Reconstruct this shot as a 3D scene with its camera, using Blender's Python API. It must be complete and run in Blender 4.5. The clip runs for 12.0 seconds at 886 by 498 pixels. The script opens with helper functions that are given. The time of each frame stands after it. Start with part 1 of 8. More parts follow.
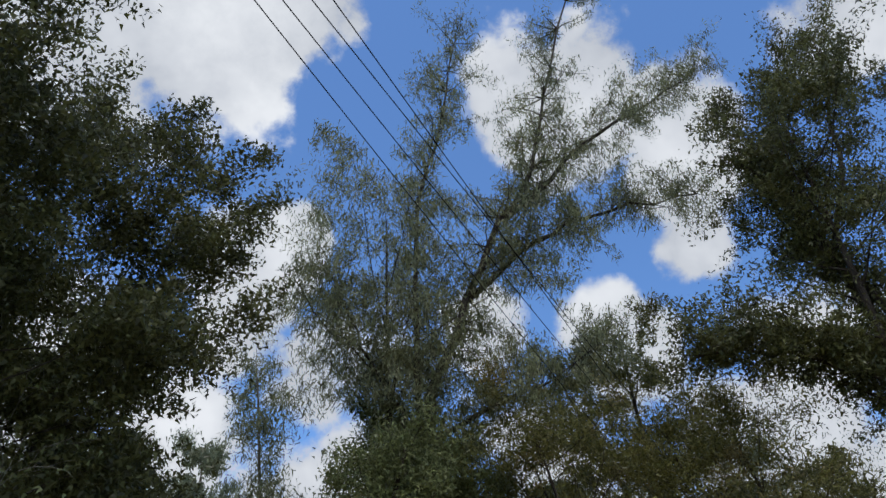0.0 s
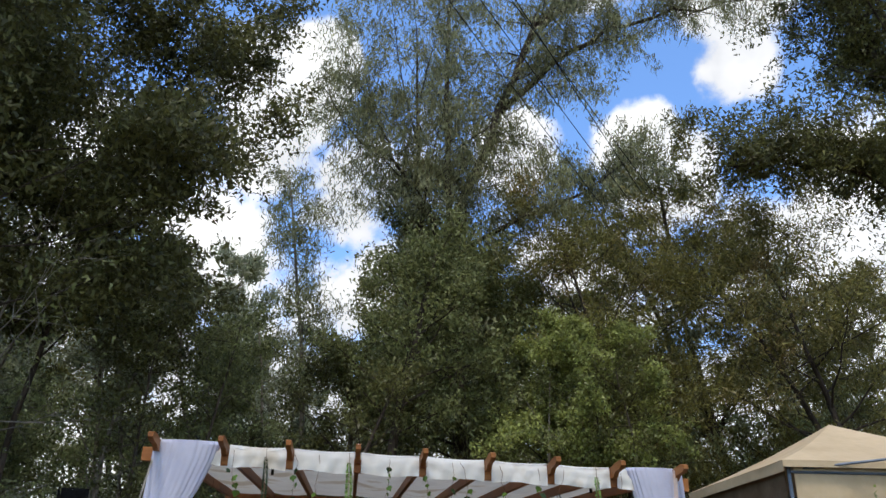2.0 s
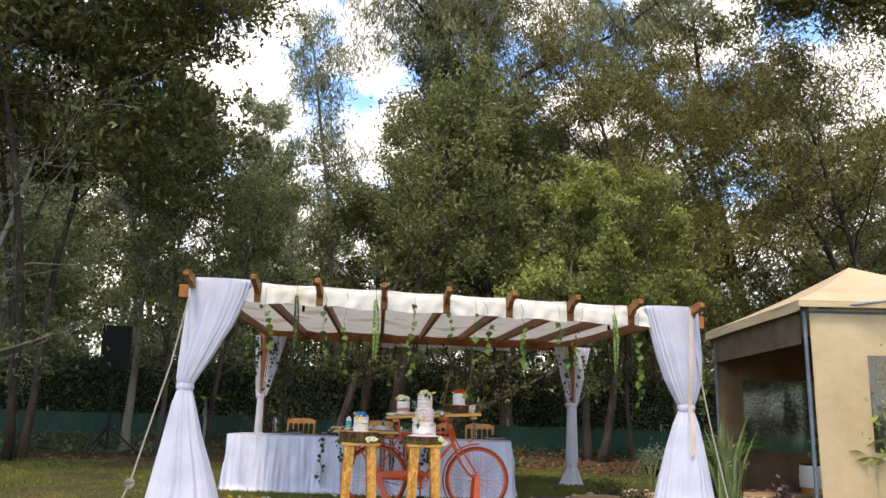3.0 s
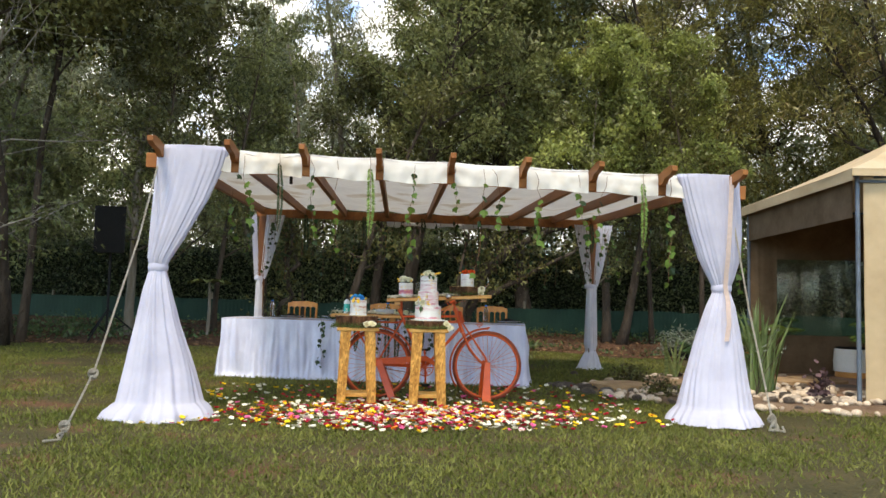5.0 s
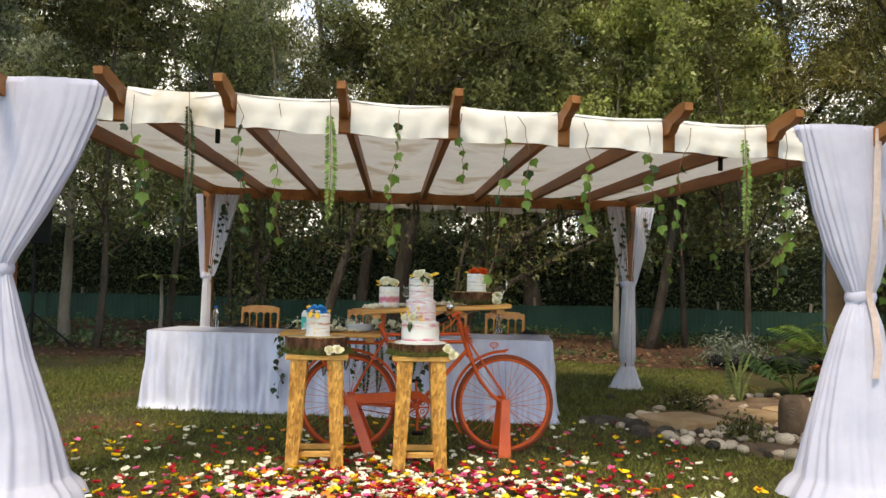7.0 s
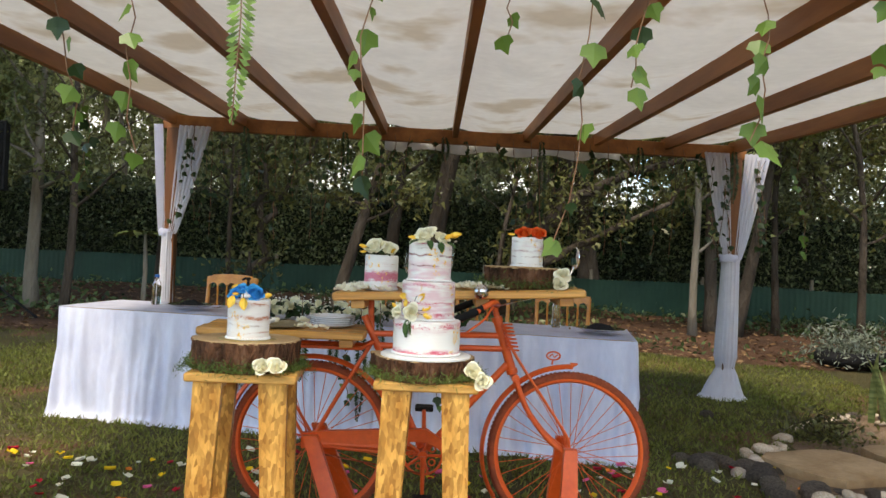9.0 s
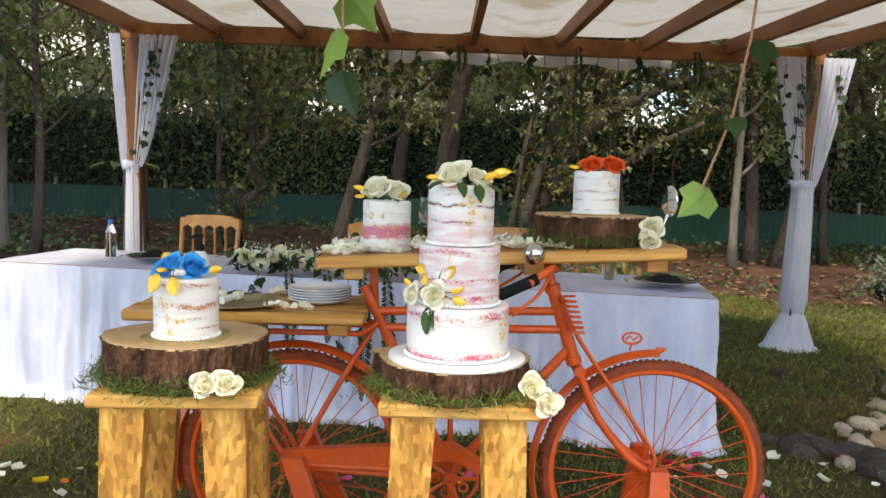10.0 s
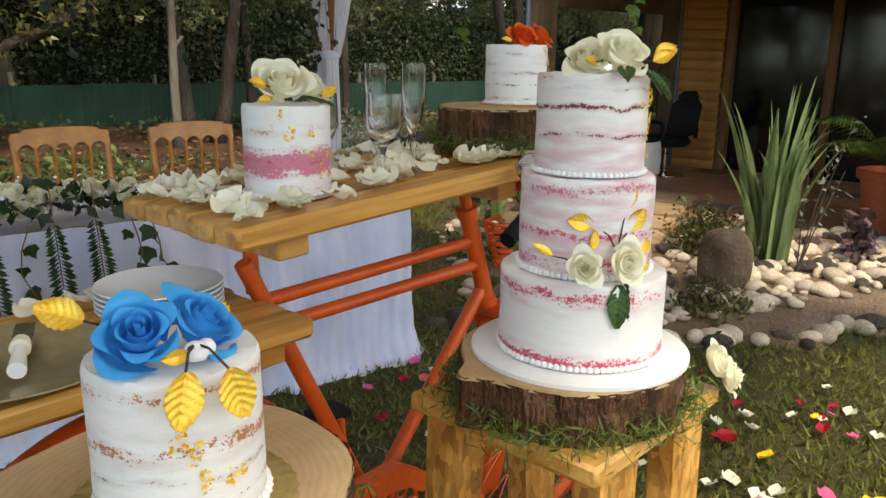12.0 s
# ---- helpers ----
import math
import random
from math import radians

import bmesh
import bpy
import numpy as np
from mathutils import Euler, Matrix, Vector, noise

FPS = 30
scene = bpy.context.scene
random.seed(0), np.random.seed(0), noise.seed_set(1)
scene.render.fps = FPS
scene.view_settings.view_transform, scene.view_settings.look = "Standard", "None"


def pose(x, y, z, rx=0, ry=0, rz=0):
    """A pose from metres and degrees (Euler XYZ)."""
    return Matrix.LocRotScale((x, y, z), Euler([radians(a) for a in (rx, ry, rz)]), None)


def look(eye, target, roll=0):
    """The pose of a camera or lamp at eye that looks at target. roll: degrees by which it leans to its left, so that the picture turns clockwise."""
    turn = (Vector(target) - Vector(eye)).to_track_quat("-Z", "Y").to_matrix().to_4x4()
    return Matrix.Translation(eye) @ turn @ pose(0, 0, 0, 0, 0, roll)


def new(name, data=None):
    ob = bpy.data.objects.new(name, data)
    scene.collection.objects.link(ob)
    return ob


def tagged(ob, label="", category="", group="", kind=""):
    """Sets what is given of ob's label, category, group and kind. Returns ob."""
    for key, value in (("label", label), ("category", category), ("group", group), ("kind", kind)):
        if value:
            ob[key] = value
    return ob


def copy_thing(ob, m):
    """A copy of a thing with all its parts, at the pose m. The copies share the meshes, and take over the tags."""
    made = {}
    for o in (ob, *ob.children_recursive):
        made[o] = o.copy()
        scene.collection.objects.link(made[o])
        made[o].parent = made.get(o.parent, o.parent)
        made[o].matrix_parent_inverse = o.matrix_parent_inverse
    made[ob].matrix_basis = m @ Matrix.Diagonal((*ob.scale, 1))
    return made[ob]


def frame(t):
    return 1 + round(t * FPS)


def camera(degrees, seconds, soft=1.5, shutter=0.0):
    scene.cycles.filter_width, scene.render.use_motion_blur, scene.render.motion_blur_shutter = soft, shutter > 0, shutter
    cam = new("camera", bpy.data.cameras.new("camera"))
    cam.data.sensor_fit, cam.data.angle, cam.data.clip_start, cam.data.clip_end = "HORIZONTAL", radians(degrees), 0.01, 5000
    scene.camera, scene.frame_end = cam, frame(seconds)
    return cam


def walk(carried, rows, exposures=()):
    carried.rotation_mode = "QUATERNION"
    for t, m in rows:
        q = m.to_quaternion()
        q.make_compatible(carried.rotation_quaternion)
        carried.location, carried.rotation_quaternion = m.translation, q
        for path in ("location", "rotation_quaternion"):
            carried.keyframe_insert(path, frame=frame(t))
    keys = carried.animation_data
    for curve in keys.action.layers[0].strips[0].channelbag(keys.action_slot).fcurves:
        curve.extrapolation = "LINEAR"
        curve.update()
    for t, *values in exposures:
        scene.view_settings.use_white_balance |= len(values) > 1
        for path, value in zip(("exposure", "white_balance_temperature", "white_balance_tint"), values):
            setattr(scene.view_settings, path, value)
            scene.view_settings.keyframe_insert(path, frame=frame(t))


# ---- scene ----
cam = camera(59.6, 12.0)
PATH = [
    (0, (0.582, 0.091, 1.335), (0.878, 1.671, 2.525), -0.5),
    (0.5, (0.615, 0.099, 1.279), (0.931, 1.703, 2.43), 0.6),
    (1, (0.659, 0.193, 1.22), (0.94, 1.869, 2.274), 1.3),
    (1.5, (0.669, 0.302, 1.134), (0.926, 2.056, 2.06), 1.4),
    (2, (0.656, 0.321, 1.096), (0.911, 2.139, 1.89), 1.2),
    (2.5, (0.665, 0.29, 1.045), (0.905, 2.182, 1.648), 2.0),
    (3, (0.678, 0.296, 1.013), (0.892, 2.239, 1.438), 1.6),
    (3.5, (0.697, 0.313, 0.995), (0.917, 2.277, 1.302), 1.1),
    (5.5, (1.012, 1.833, 1.047), (1.179, 3.822, 1.165), 1.4),
    (6, (1.061, 2.459, 1.089), (1.237, 4.446, 1.226), 1.3),
    (6.5, (1.101, 3.062, 1.136), (1.269, 5.05, 1.277), 1.9),
    (7, (1.13, 3.664, 1.188), (1.314, 5.653, 1.285), 1.2),
    (7.5, (1.18, 4.247, 1.189), (1.323, 6.241, 1.261), 1.1),
    (9.5, (1.443, 6.466, 1.234), (1.502, 8.463, 1.152), 2.6),
    (10, (1.374, 6.971, 1.266), (1.432, 8.961, 1.072), 1.7),
    (10.5, (1.108, 7.366, 1.278), (1.45, 9.324, 1.057), 0.9),
    (11, (0.849, 7.753, 1.255), (1.524, 9.613, 0.964), 1.4),
    (11.2, (0.762, 7.867, 1.247), (1.576, 9.664, 0.917), 2.0),
    (11.6, (0.565, 8.083, 1.236), (1.778, 9.621, 0.833), 1.5),
    (12, (0.443, 8.286, 1.257), (1.91, 9.558, 0.777), 0.7),
]
EXPOSURES = [(0.0, -0.90, 6300, 10), (1.0, -0.80, 6400, 10), (2.0, -0.25, 6700, 10), (3.0, 0.45, 7700, 12), (3.5, 0.54, 7800, 10), (5.5, 0.42, 7800, 8), (7.5, 0.40, 8500, 8), (9.5, 0.76, 7800, 8), (10.5, 0.95, 7900, 8), (11.5, 0.68, 8100, 8), (12.0, 0.66, 8400, 8)]
walk(cam, [(t, look(eye, target, roll)) for t, eye, target, roll in PATH], EXPOSURES)

# ---- world and sun ----
SUN_EL, SUN_AZ = 62.0, 205.0          # degrees; azimuth from +y towards +x
world = bpy.data.worlds.new("sky")
world.use_nodes = True
scene.world = world
wn, wl = world.node_tree.nodes, world.node_tree.links
wn.clear()
w_out, w_bg = wn.new("ShaderNodeOutputWorld"), wn.new("ShaderNodeBackground")
sky = wn.new("ShaderNodeTexSky")
sky.sky_type, sky.sun_disc = "NISHITA", False
sky.sun_elevation, sky.sun_rotation = radians(SUN_EL), radians(SUN_AZ)
w_bg.inputs["Strength"].default_value = 0.10
w_tc = wn.new("ShaderNodeTexCoord")
# clouds: soft round banks, broken up by noise; last three unseen, added as fill
BANKS = [(-0.34, 0.63, 0.7, 0.16), (-0.26, 0.63, 0.74, 0.14), (-0.16, 0.63, 0.76, 0.1), (-0.07, 0.61, 0.79, 0.07), (-0.01, 0.6, 0.8, 0.045), (-0.09, 0.82, 0.56, 0.08), (-0.04, 0.8, 0.59, 0.05), (-0.09, 0.86, 0.5, 0.07),
         (0.23, 0.65, 0.73, 0.09), (0.3, 0.59, 0.75, 0.07), (0.29, 0.68, 0.67, 0.07), (0.39, 0.6, 0.7, 0.08), (0.42, 0.66, 0.63, 0.08), (0.44, 0.69, 0.57, 0.06), (0.53, 0.45, 0.72, 0.08), (0.0, 0.89, 0.45, 0.08), (0.21, 0.84, 0.5, 0.06),
         (0.38, 0.8, 0.46, 0.09), (-0.5, 0.9, 0.12, 0.45), (0.1, 1.0, 0.08, 0.40), (0.6, 0.8, 0.1, 0.42), (0.6, -0.7, 0.5, 0.6), (-0.5, -0.6, 0.6, 0.6), (0.0, -0.3, 0.95, 0.45)]
bank = None
for *way, size in BANKS:
    dot = wn.new("ShaderNodeVectorMath")
    dot.operation = "DOT_PRODUCT"
    wl.new(w_tc.outputs["Generated"], dot.inputs[0])
    dot.inputs[1].default_value = Vector(way).normalized()
    ramp = wn.new("ShaderNodeMapRange")
    ramp.inputs["From Min"].default_value, ramp.inputs["From Max"].default_value = math.cos(size * 1.35), math.cos(size * 0.35)
    wl.new(dot.outputs["Value"], ramp.inputs["Value"])
    if bank is None:
        bank = ramp.outputs["Result"]
    else:
        most = wn.new("ShaderNodeMath")
        most.operation = "MAXIMUM"
        wl.new(bank, most.inputs[0])
        wl.new(ramp.outputs["Result"], most.inputs[1])
        bank = most.outputs[0]
puff = wn.new("ShaderNodeTexNoise")
puff.inputs["Scale"].default_value, puff.inputs["Detail"].default_value, puff.inputs["Roughness"].default_value = 6.0, 8.0, 0.58
wl.new(w_tc.outputs["Generated"], puff.inputs["Vector"])
mixed = wn.new("ShaderNodeMath")
mixed.operation = "MULTIPLY_ADD"
wl.new(puff.outputs["Fac"], mixed.inputs[0])
mixed.inputs[1].default_value = 2.3
half = wn.new("ShaderNodeMath")
half.operation = "MULTIPLY"
wl.new(bank, half.inputs[0])
half.inputs[1].default_value = 0.8
wl.new(half.outputs[0], mixed.inputs[2])
cover = wn.new("ShaderNodeMapRange")
cover.interpolation_type = "SMOOTHSTEP"
cover.inputs["From Min"].default_value, cover.inputs["From Max"].default_value = 1.50, 1.78
wl.new(mixed.outputs[0], cover.inputs["Value"])
shade = wn.new("ShaderNodeValToRGB")
shade.color_ramp.elements[0].position, shade.color_ramp.elements[0].color = 0.3, (7.5, 8.1, 9.2, 1)
shade.color_ramp.elements[1].position, shade.color_ramp.elements[1].color = 0.7, (15.5, 15.8, 16.2, 1)
wl.new(puff.outputs["Fac"], shade.inputs["Fac"])
w_mix = wn.new("ShaderNodeMix")
w_mix.data_type = "RGBA"
wl.new(cover.outputs["Result"], w_mix.inputs["Factor"])
deep = wn.new("ShaderNodeVectorMath")
deep.operation = "MULTIPLY"
wl.new(sky.outputs["Color"], deep.inputs[0])
deep.inputs[1].default_value = (2.3, 3.1, 4.0)
wl.new(deep.outputs[0], w_mix.inputs["A"])
wl.new(shade.outputs["Color"], w_mix.inputs["B"])
wl.new(w_mix.outputs["Result"], w_bg.inputs["Color"])
wl.new(w_bg.outputs[0], w_out.inputs[0])

sun = new("sun", bpy.data.lights.new("sun", "SUN"))
sun.data.energy, sun.data.angle, sun.data.color = 2.4, radians(10), (1.0, 0.95, 0.88)
_az, _el = radians(SUN_AZ), radians(SUN_EL)
sun.matrix_world = look((60 * math.sin(_az) * math.cos(_el), 60 * math.cos(_az) * math.cos(_el), 60 * math.sin(_el)), (0, 0, 0))


# ---- builders ----
def part(name, bm, material, parent=None, label="", smooth=True, sharp=40, kind=""):
    """Links a bmesh (or a Soup) as one mesh object under a thing or part."""
    me = bpy.data.meshes.new(name)
    if isinstance(bm, Soup):
        bm.fill(me)
    else:
        bmesh.ops.recalc_face_normals(bm, faces=bm.faces)
        bm.to_mesh(me)
        bm.free()
    me.materials.append(material)
    if smooth:
        me.polygons.foreach_set("use_smooth", [True] * len(me.polygons))
        if sharp < 180:
            me.set_sharp_from_angle(angle=radians(sharp))
    ob = new(name, me)
    ob.parent = parent
    return tagged(ob, label=label, kind=kind)


def thing(name, at, label, category, group="", rz=0.0):
    ob = new(name)
    ob.empty_display_size = 0.1
    ob.matrix_basis = pose(*at, 0, 0, rz)
    return tagged(ob, label, category, group)


class Soup:
    """Loose pieces gathered into one mesh."""

    def __init__(self):
        self.v, self.f, self.n = [], [], 0

    def add(self, verts, faces):
        verts = np.asarray(verts, float).reshape(-1, 3)
        self.f += [tuple(i + self.n for i in f) for f in faces]
        self.v.append(verts)
        self.n += len(verts)

    def tube(self, pts, radii, n=6, cap=True):
        pts = np.asarray(pts, float)
        radii = np.ones(len(pts)) * radii
        ahead = np.gradient(pts, axis=0)
        ahead /= np.linalg.norm(ahead, axis=1)[:, None] + 1e-9
        ref = np.array([0, 0, 1.0]) if abs(ahead[0][2]) < 0.9 else np.array([1.0, 0, 0])
        u = np.cross(ref, ahead[0])
        u /= np.linalg.norm(u)
        rings, ang = [], np.arange(n) * 2 * np.pi / n
        for p, a, r in zip(pts, ahead, radii):
            u = u - a * (u @ a)
            u /= np.linalg.norm(u) + 1e-9
            w = np.cross(a, u)
            rings.append(p + r * (np.cos(ang)[:, None] * u + np.sin(ang)[:, None] * w))
        faces = [(i * n + j, i * n + (j + 1) % n, (i + 1) * n + (j + 1) % n, (i + 1) * n + j) for i in range(len(pts) - 1) for j in range(n)]
        if cap:
            faces += [tuple(range(n - 1, -1, -1)), tuple((len(pts) - 1) * n + j for j in range(n))]
        self.add(np.concatenate(rings), faces)

    def lathe(self, profile, n=24, at=(0, 0, 0), wobble=0.0, seed=0, turn=None):
        rnd = random.Random(seed)
        ph = [rnd.uniform(0, 6.28) for _ in range(6)]
        v, m = [], len(profile)
        for r, z in profile:
            for j in range(n):
                a = 2 * math.pi * j / n
                k = 1 + wobble * (0.5 * math.sin(2 * a + ph[0]) + 0.3 * math.sin(3 * a + ph[1]) + 0.25 * math.sin(5 * a + ph[2]) + 0.15 * math.sin(9 * a + ph[3]))
                v.append(Vector((r * k * math.cos(a), r * k * math.sin(a), z)))
        if turn is not None:
            v = [turn @ p for p in v]
        faces = [(i * n + j, i * n + (j + 1) % n, (i + 1) * n + (j + 1) % n, (i + 1) * n + j) for i in range(m - 1) for j in range(n)]
        faces += [tuple(range(n - 1, -1, -1)), tuple((m - 1) * n + j for j in range(n))]
        self.add(np.array([tuple(p) for p in v]) + np.array(at), faces)

    def box(self, size, m, bev=0.0):
        """A box with its long edges eased."""
        x, y, z = (s / 2 for s in size)
        b = min(bev, x, y, z)
        v, f = [], []
        for sz in (-1, 1):
            for sx, sy in ((-1, -1), (1, -1), (1, 1), (-1, 1)):
                v += [(sx * x, sy * (y - b), sz * (z - b)), (sx * (x - b), sy * y, sz * (z - b)), (sx * (x - b), sy * (y - b), sz * z)]
        def c(i, k):
            return 3 * i + k
        if b <= 0:
            v = [v[3 * i + 0] for i in range(8)]
            f = [(3, 2, 1, 0), (4, 5, 6, 7), (0, 1, 5, 4), (1, 2, 6, 5), (2, 3, 7, 6), (3, 0, 4, 7)]
        else:
            f = [(c(3, 2), c(2, 2), c(1, 2), c(0, 2)), (c(4, 2), c(5, 2), c(6, 2), c(7, 2)),
                 (c(0, 1), c(1, 1), c(5, 1), c(4, 1)), (c(1, 0), c(2, 0), c(6, 0), c(5, 0)), (c(2, 1), c(3, 1), c(7, 1), c(6, 1)), (c(3, 0), c(0, 0), c(4, 0), c(7, 0)),
                 (c(0, 0), c(0, 1), c(4, 1), c(4, 0)), (c(1, 1), c(1, 0), c(5, 0), c(5, 1)), (c(2, 0), c(2, 1), c(6, 1), c(6, 0)), (c(3, 1), c(3, 0), c(7, 0), c(7, 1)),
                 (c(0, 1), c(0, 2), c(1, 2), c(1, 1)), (c(1, 0), c(1, 2), c(2, 2), c(2, 0)), (c(2, 1), c(2, 2), c(3, 2), c(3, 1)), (c(3, 0), c(3, 2), c(0, 2), c(0, 0)),
                 (c(4, 2), c(4, 1), c(5, 1), c(5, 2)), (c(5, 2), c(5, 0), c(6, 0), c(6, 2)), (c(6, 2), c(6, 1), c(7, 1), c(7, 2)), (c(7, 2), c(7, 0), c(4, 0), c(4, 2))]
            f += [(c(i, 0), c(i, 1), c(i, 2)) if i in (1, 3, 4, 6) else (c(i, 2), c(i, 1), c(i, 0)) for i in range(8)]
        self.add([tuple(m @ Vector(p)) for p in v], f)

    def grid(self, pts, closed=False):
        pts = np.asarray(pts, float)
        a, b = pts.shape[:2]
        w = b if closed else b - 1
        self.add(pts.reshape(-1, 3), [(i * b + j, i * b + (j + 1) % b, (i + 1) * b + (j + 1) % b, (i + 1) * b + j) for i in range(a - 1) for j in range(w)])

    def fill(self, me):
        me.from_pydata(np.concatenate(self.v).tolist(), [], self.f)
        bm = bmesh.new()
        bm.from_mesh(me)
        bmesh.ops.recalc_face_normals(bm, faces=bm.faces)
        bm.to_mesh(me)
        bm.free()


def quads(name, verts, material, parent=None, kind="", label="", corners=4):
    """Many small loose faces, given as an array of their corners, as one mesh."""
    n = len(verts) // corners
    me = bpy.data.meshes.new(name)
    me.vertices.add(len(verts))
    me.vertices.foreach_set("co", np.asarray(verts, np.float32).ravel())
    me.loops.add(len(verts))
    me.loops.foreach_set("vertex_index", np.arange(len(verts), dtype=np.int32))
    me.polygons.add(n)
    me.polygons.foreach_set("loop_start", np.arange(0, len(verts), corners, dtype=np.int32))
    me.update(calc_edges=True)
    me.materials.append(material)
    ob = new(name, me)
    ob.parent = parent
    return tagged(ob, label=label, kind=kind)


def leaf_tris(at, length, width, rng, droop=0.3):
    """Corners of three-sided leaves for crowns that are seen from afar."""
    n = len(at)
    way = rng.normal(size=(n, 3))
    way[:, 2] -= droop * 2
    way /= np.linalg.norm(way, axis=1)[:, None] + 1e-9
    side = np.cross(way, rng.normal(size=(n, 3)))
    side /= np.linalg.norm(side, axis=1)[:, None] + 1e-9
    size = rng.uniform(0.6, 1.35, (n, 1))
    a = at - way * length * size * 0.4
    return np.stack([a - side * width * 0.5 * size, a + side * width * 0.5 * size, a + way * length * size], 1).reshape(-1, 3)


def leaf_faces(at, length, width, rng, droop=0.3, flat=0.0, out=None):
    """Corners of pointed leaves at the given places."""
    n = len(at)
    way = rng.normal(size=(n, 3))
    if out is not None:
        way += out
    way[:, 2] -= droop * 2
    way[:, 2] *= 1 - flat
    way /= np.linalg.norm(way, axis=1)[:, None] + 1e-9
    side = np.cross(way, rng.normal(size=(n, 3)) * (1, 1, 1 - flat) + (0, 0, 3 * flat))
    side /= np.linalg.norm(side, axis=1)[:, None] + 1e-9
    size = rng.uniform(0.65, 1.3, (n, 1))
    a = at - way * length * size * 0.5
    return np.stack([a, a + way * length * 0.45 * size + side * width * 0.5 * size, a + way * length * size, a + way * length * 0.45 * size - side * width * 0.5 * size], 1).reshape(-1, 3)


# ---- materials ----
def mat(name, c1, c2, rough=0.6, scale=6.0, bump=0.15, metal=0.0, fine=7.0, island=0.0, obj=0.0, leaf=0.0, stretch=(1, 1, 1), spec=0.25, clear=0.0, c3=None, fine_mix=0.25):
    """A surface with colour in two scales of noise, fine relief, and change from piece to piece."""
    m = bpy.data.materials.new(name)
    m.use_nodes = True
    n, k = m.node_tree.nodes, m.node_tree.links
    p = n["Principled BSDF"]
    tc, mp = n.new("ShaderNodeTexCoord"), n.new("ShaderNodeMapping")
    mp.inputs["Scale"].default_value = stretch
    k.new(tc.outputs["Object"], mp.inputs["Vector"])
    big, small = n.new("ShaderNodeTexNoise"), n.new("ShaderNodeTexNoise")
    for node, s in ((big, scale), (small, scale * fine)):
        node.inputs["Scale"].default_value, node.inputs["Detail"].default_value = s, 4
        k.new(mp.outputs[0], node.inputs["Vector"])
    ramp = n.new("ShaderNodeValToRGB")
    ramp.color_ramp.elements[0].position, ramp.color_ramp.elements[0].color = 0.32, (*c1, 1)
    ramp.color_ramp.elements[1].position, ramp.color_ramp.elements[1].color = 0.68, (*c2, 1)
    if c3:
        ramp.color_ramp.elements[1].position = 0.56
        e = ramp.color_ramp.elements.new(0.66)
        e.color = (*c3, 1)
    k.new(big.outputs["Fac"], ramp.inputs["Fac"])
    hsv = n.new("ShaderNodeHueSaturation")
    k.new(ramp.outputs["Color"], hsv.inputs["Color"])
    val = n.new("ShaderNodeMath")
    val.operation = "MULTIPLY_ADD"
    k.new(small.outputs["Fac"], val.inputs[0])
    val.inputs[1].default_value, val.inputs[2].default_value = 2 * fine_mix, 1 - fine_mix
    last = val.outputs[0]
    for node_type, socket, amount in (("ShaderNodeNewGeometry", "Random Per Island", island), ("ShaderNodeObjectInfo", "Random", obj)):
        if amount:
            g, mul = n.new(node_type), n.new("ShaderNodeMath")
            mul.operation = "MULTIPLY_ADD"
            k.new(g.outputs[socket], mul.inputs[0])
            mul.inputs[1].default_value, mul.inputs[2].default_value = 2 * amount, 1 - amount
            both = n.new("ShaderNodeMath")
            both.operation = "MULTIPLY"
            k.new(last, both.inputs[0])
            k.new(mul.outputs[0], both.inputs[1])
            last = both.outputs[0]
    k.new(last, hsv.inputs["Value"])
    k.new(hsv.outputs["Color"], p.inputs["Base Color"])
    p.inputs["Roughness"].default_value, p.inputs["Metallic"].default_value = rough, metal
    p.inputs["Specular IOR Level"].default_value, p.inputs["Coat Weight"].default_value = spec, clear
    if bump:
        b = n.new("ShaderNodeBump")
        b.inputs["Strength"].default_value, b.inputs["Distance"].default_value = min(1, bump * 3), 0.01 * bump * 10
        k.new(small.outputs["Fac"], b.inputs["Height"])
        k.new(b.outputs[0], p.inputs["Normal"])
    if leaf:
        t, mix = n.new("ShaderNodeBsdfTranslucent"), n.new("ShaderNodeMixShader")
        k.new(hsv.outputs["Color"], t.inputs["Color"])
        mix.inputs[0].default_value = leaf
        k.new(p.outputs[0], mix.inputs[1])
        k.new(t.outputs[0], mix.inputs[2])
        k.new(mix.outputs[0], n["Material Output"].inputs["Surface"])
    return m


def foliage(name, c1, c2, leaf=0.4, rough=0.38, c3=None):
    return mat(name, c1, c2, rough, 0.5, 0.0, island=0.55, leaf=leaf, c3=c3, fine=4, spec=0.35)


M_grass = mat("lawn", (0.055, 0.050, 0.018), (0.085, 0.070, 0.028), 0.95, 1.3, 0.6, c3=(0.145, 0.075, 0.040), fine=25, fine_mix=0.5)
M_blade = mat("grass_blade", (0.112, 0.136, 0.027), (0.205, 0.212, 0.056), 0.6, 0.9, 0, island=0.4, leaf=0.3)
M_bed = mat("bed_soil", (0.055, 0.028, 0.016), (0.12, 0.06, 0.035), 0.95, 1.5, 0.5, fine=30, fine_mix=0.5)
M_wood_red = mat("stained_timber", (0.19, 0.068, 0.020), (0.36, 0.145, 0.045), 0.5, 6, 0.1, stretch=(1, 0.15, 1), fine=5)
# front beam's lit orange is put into this brighter copy of the timber
M_wood_redx = mat("stained_timber_along_lit", (0.27, 0.098, 0.027), (0.43, 0.175, 0.052), 0.5, 6, 0.1, stretch=(0.15, 1, 1), fine=5)
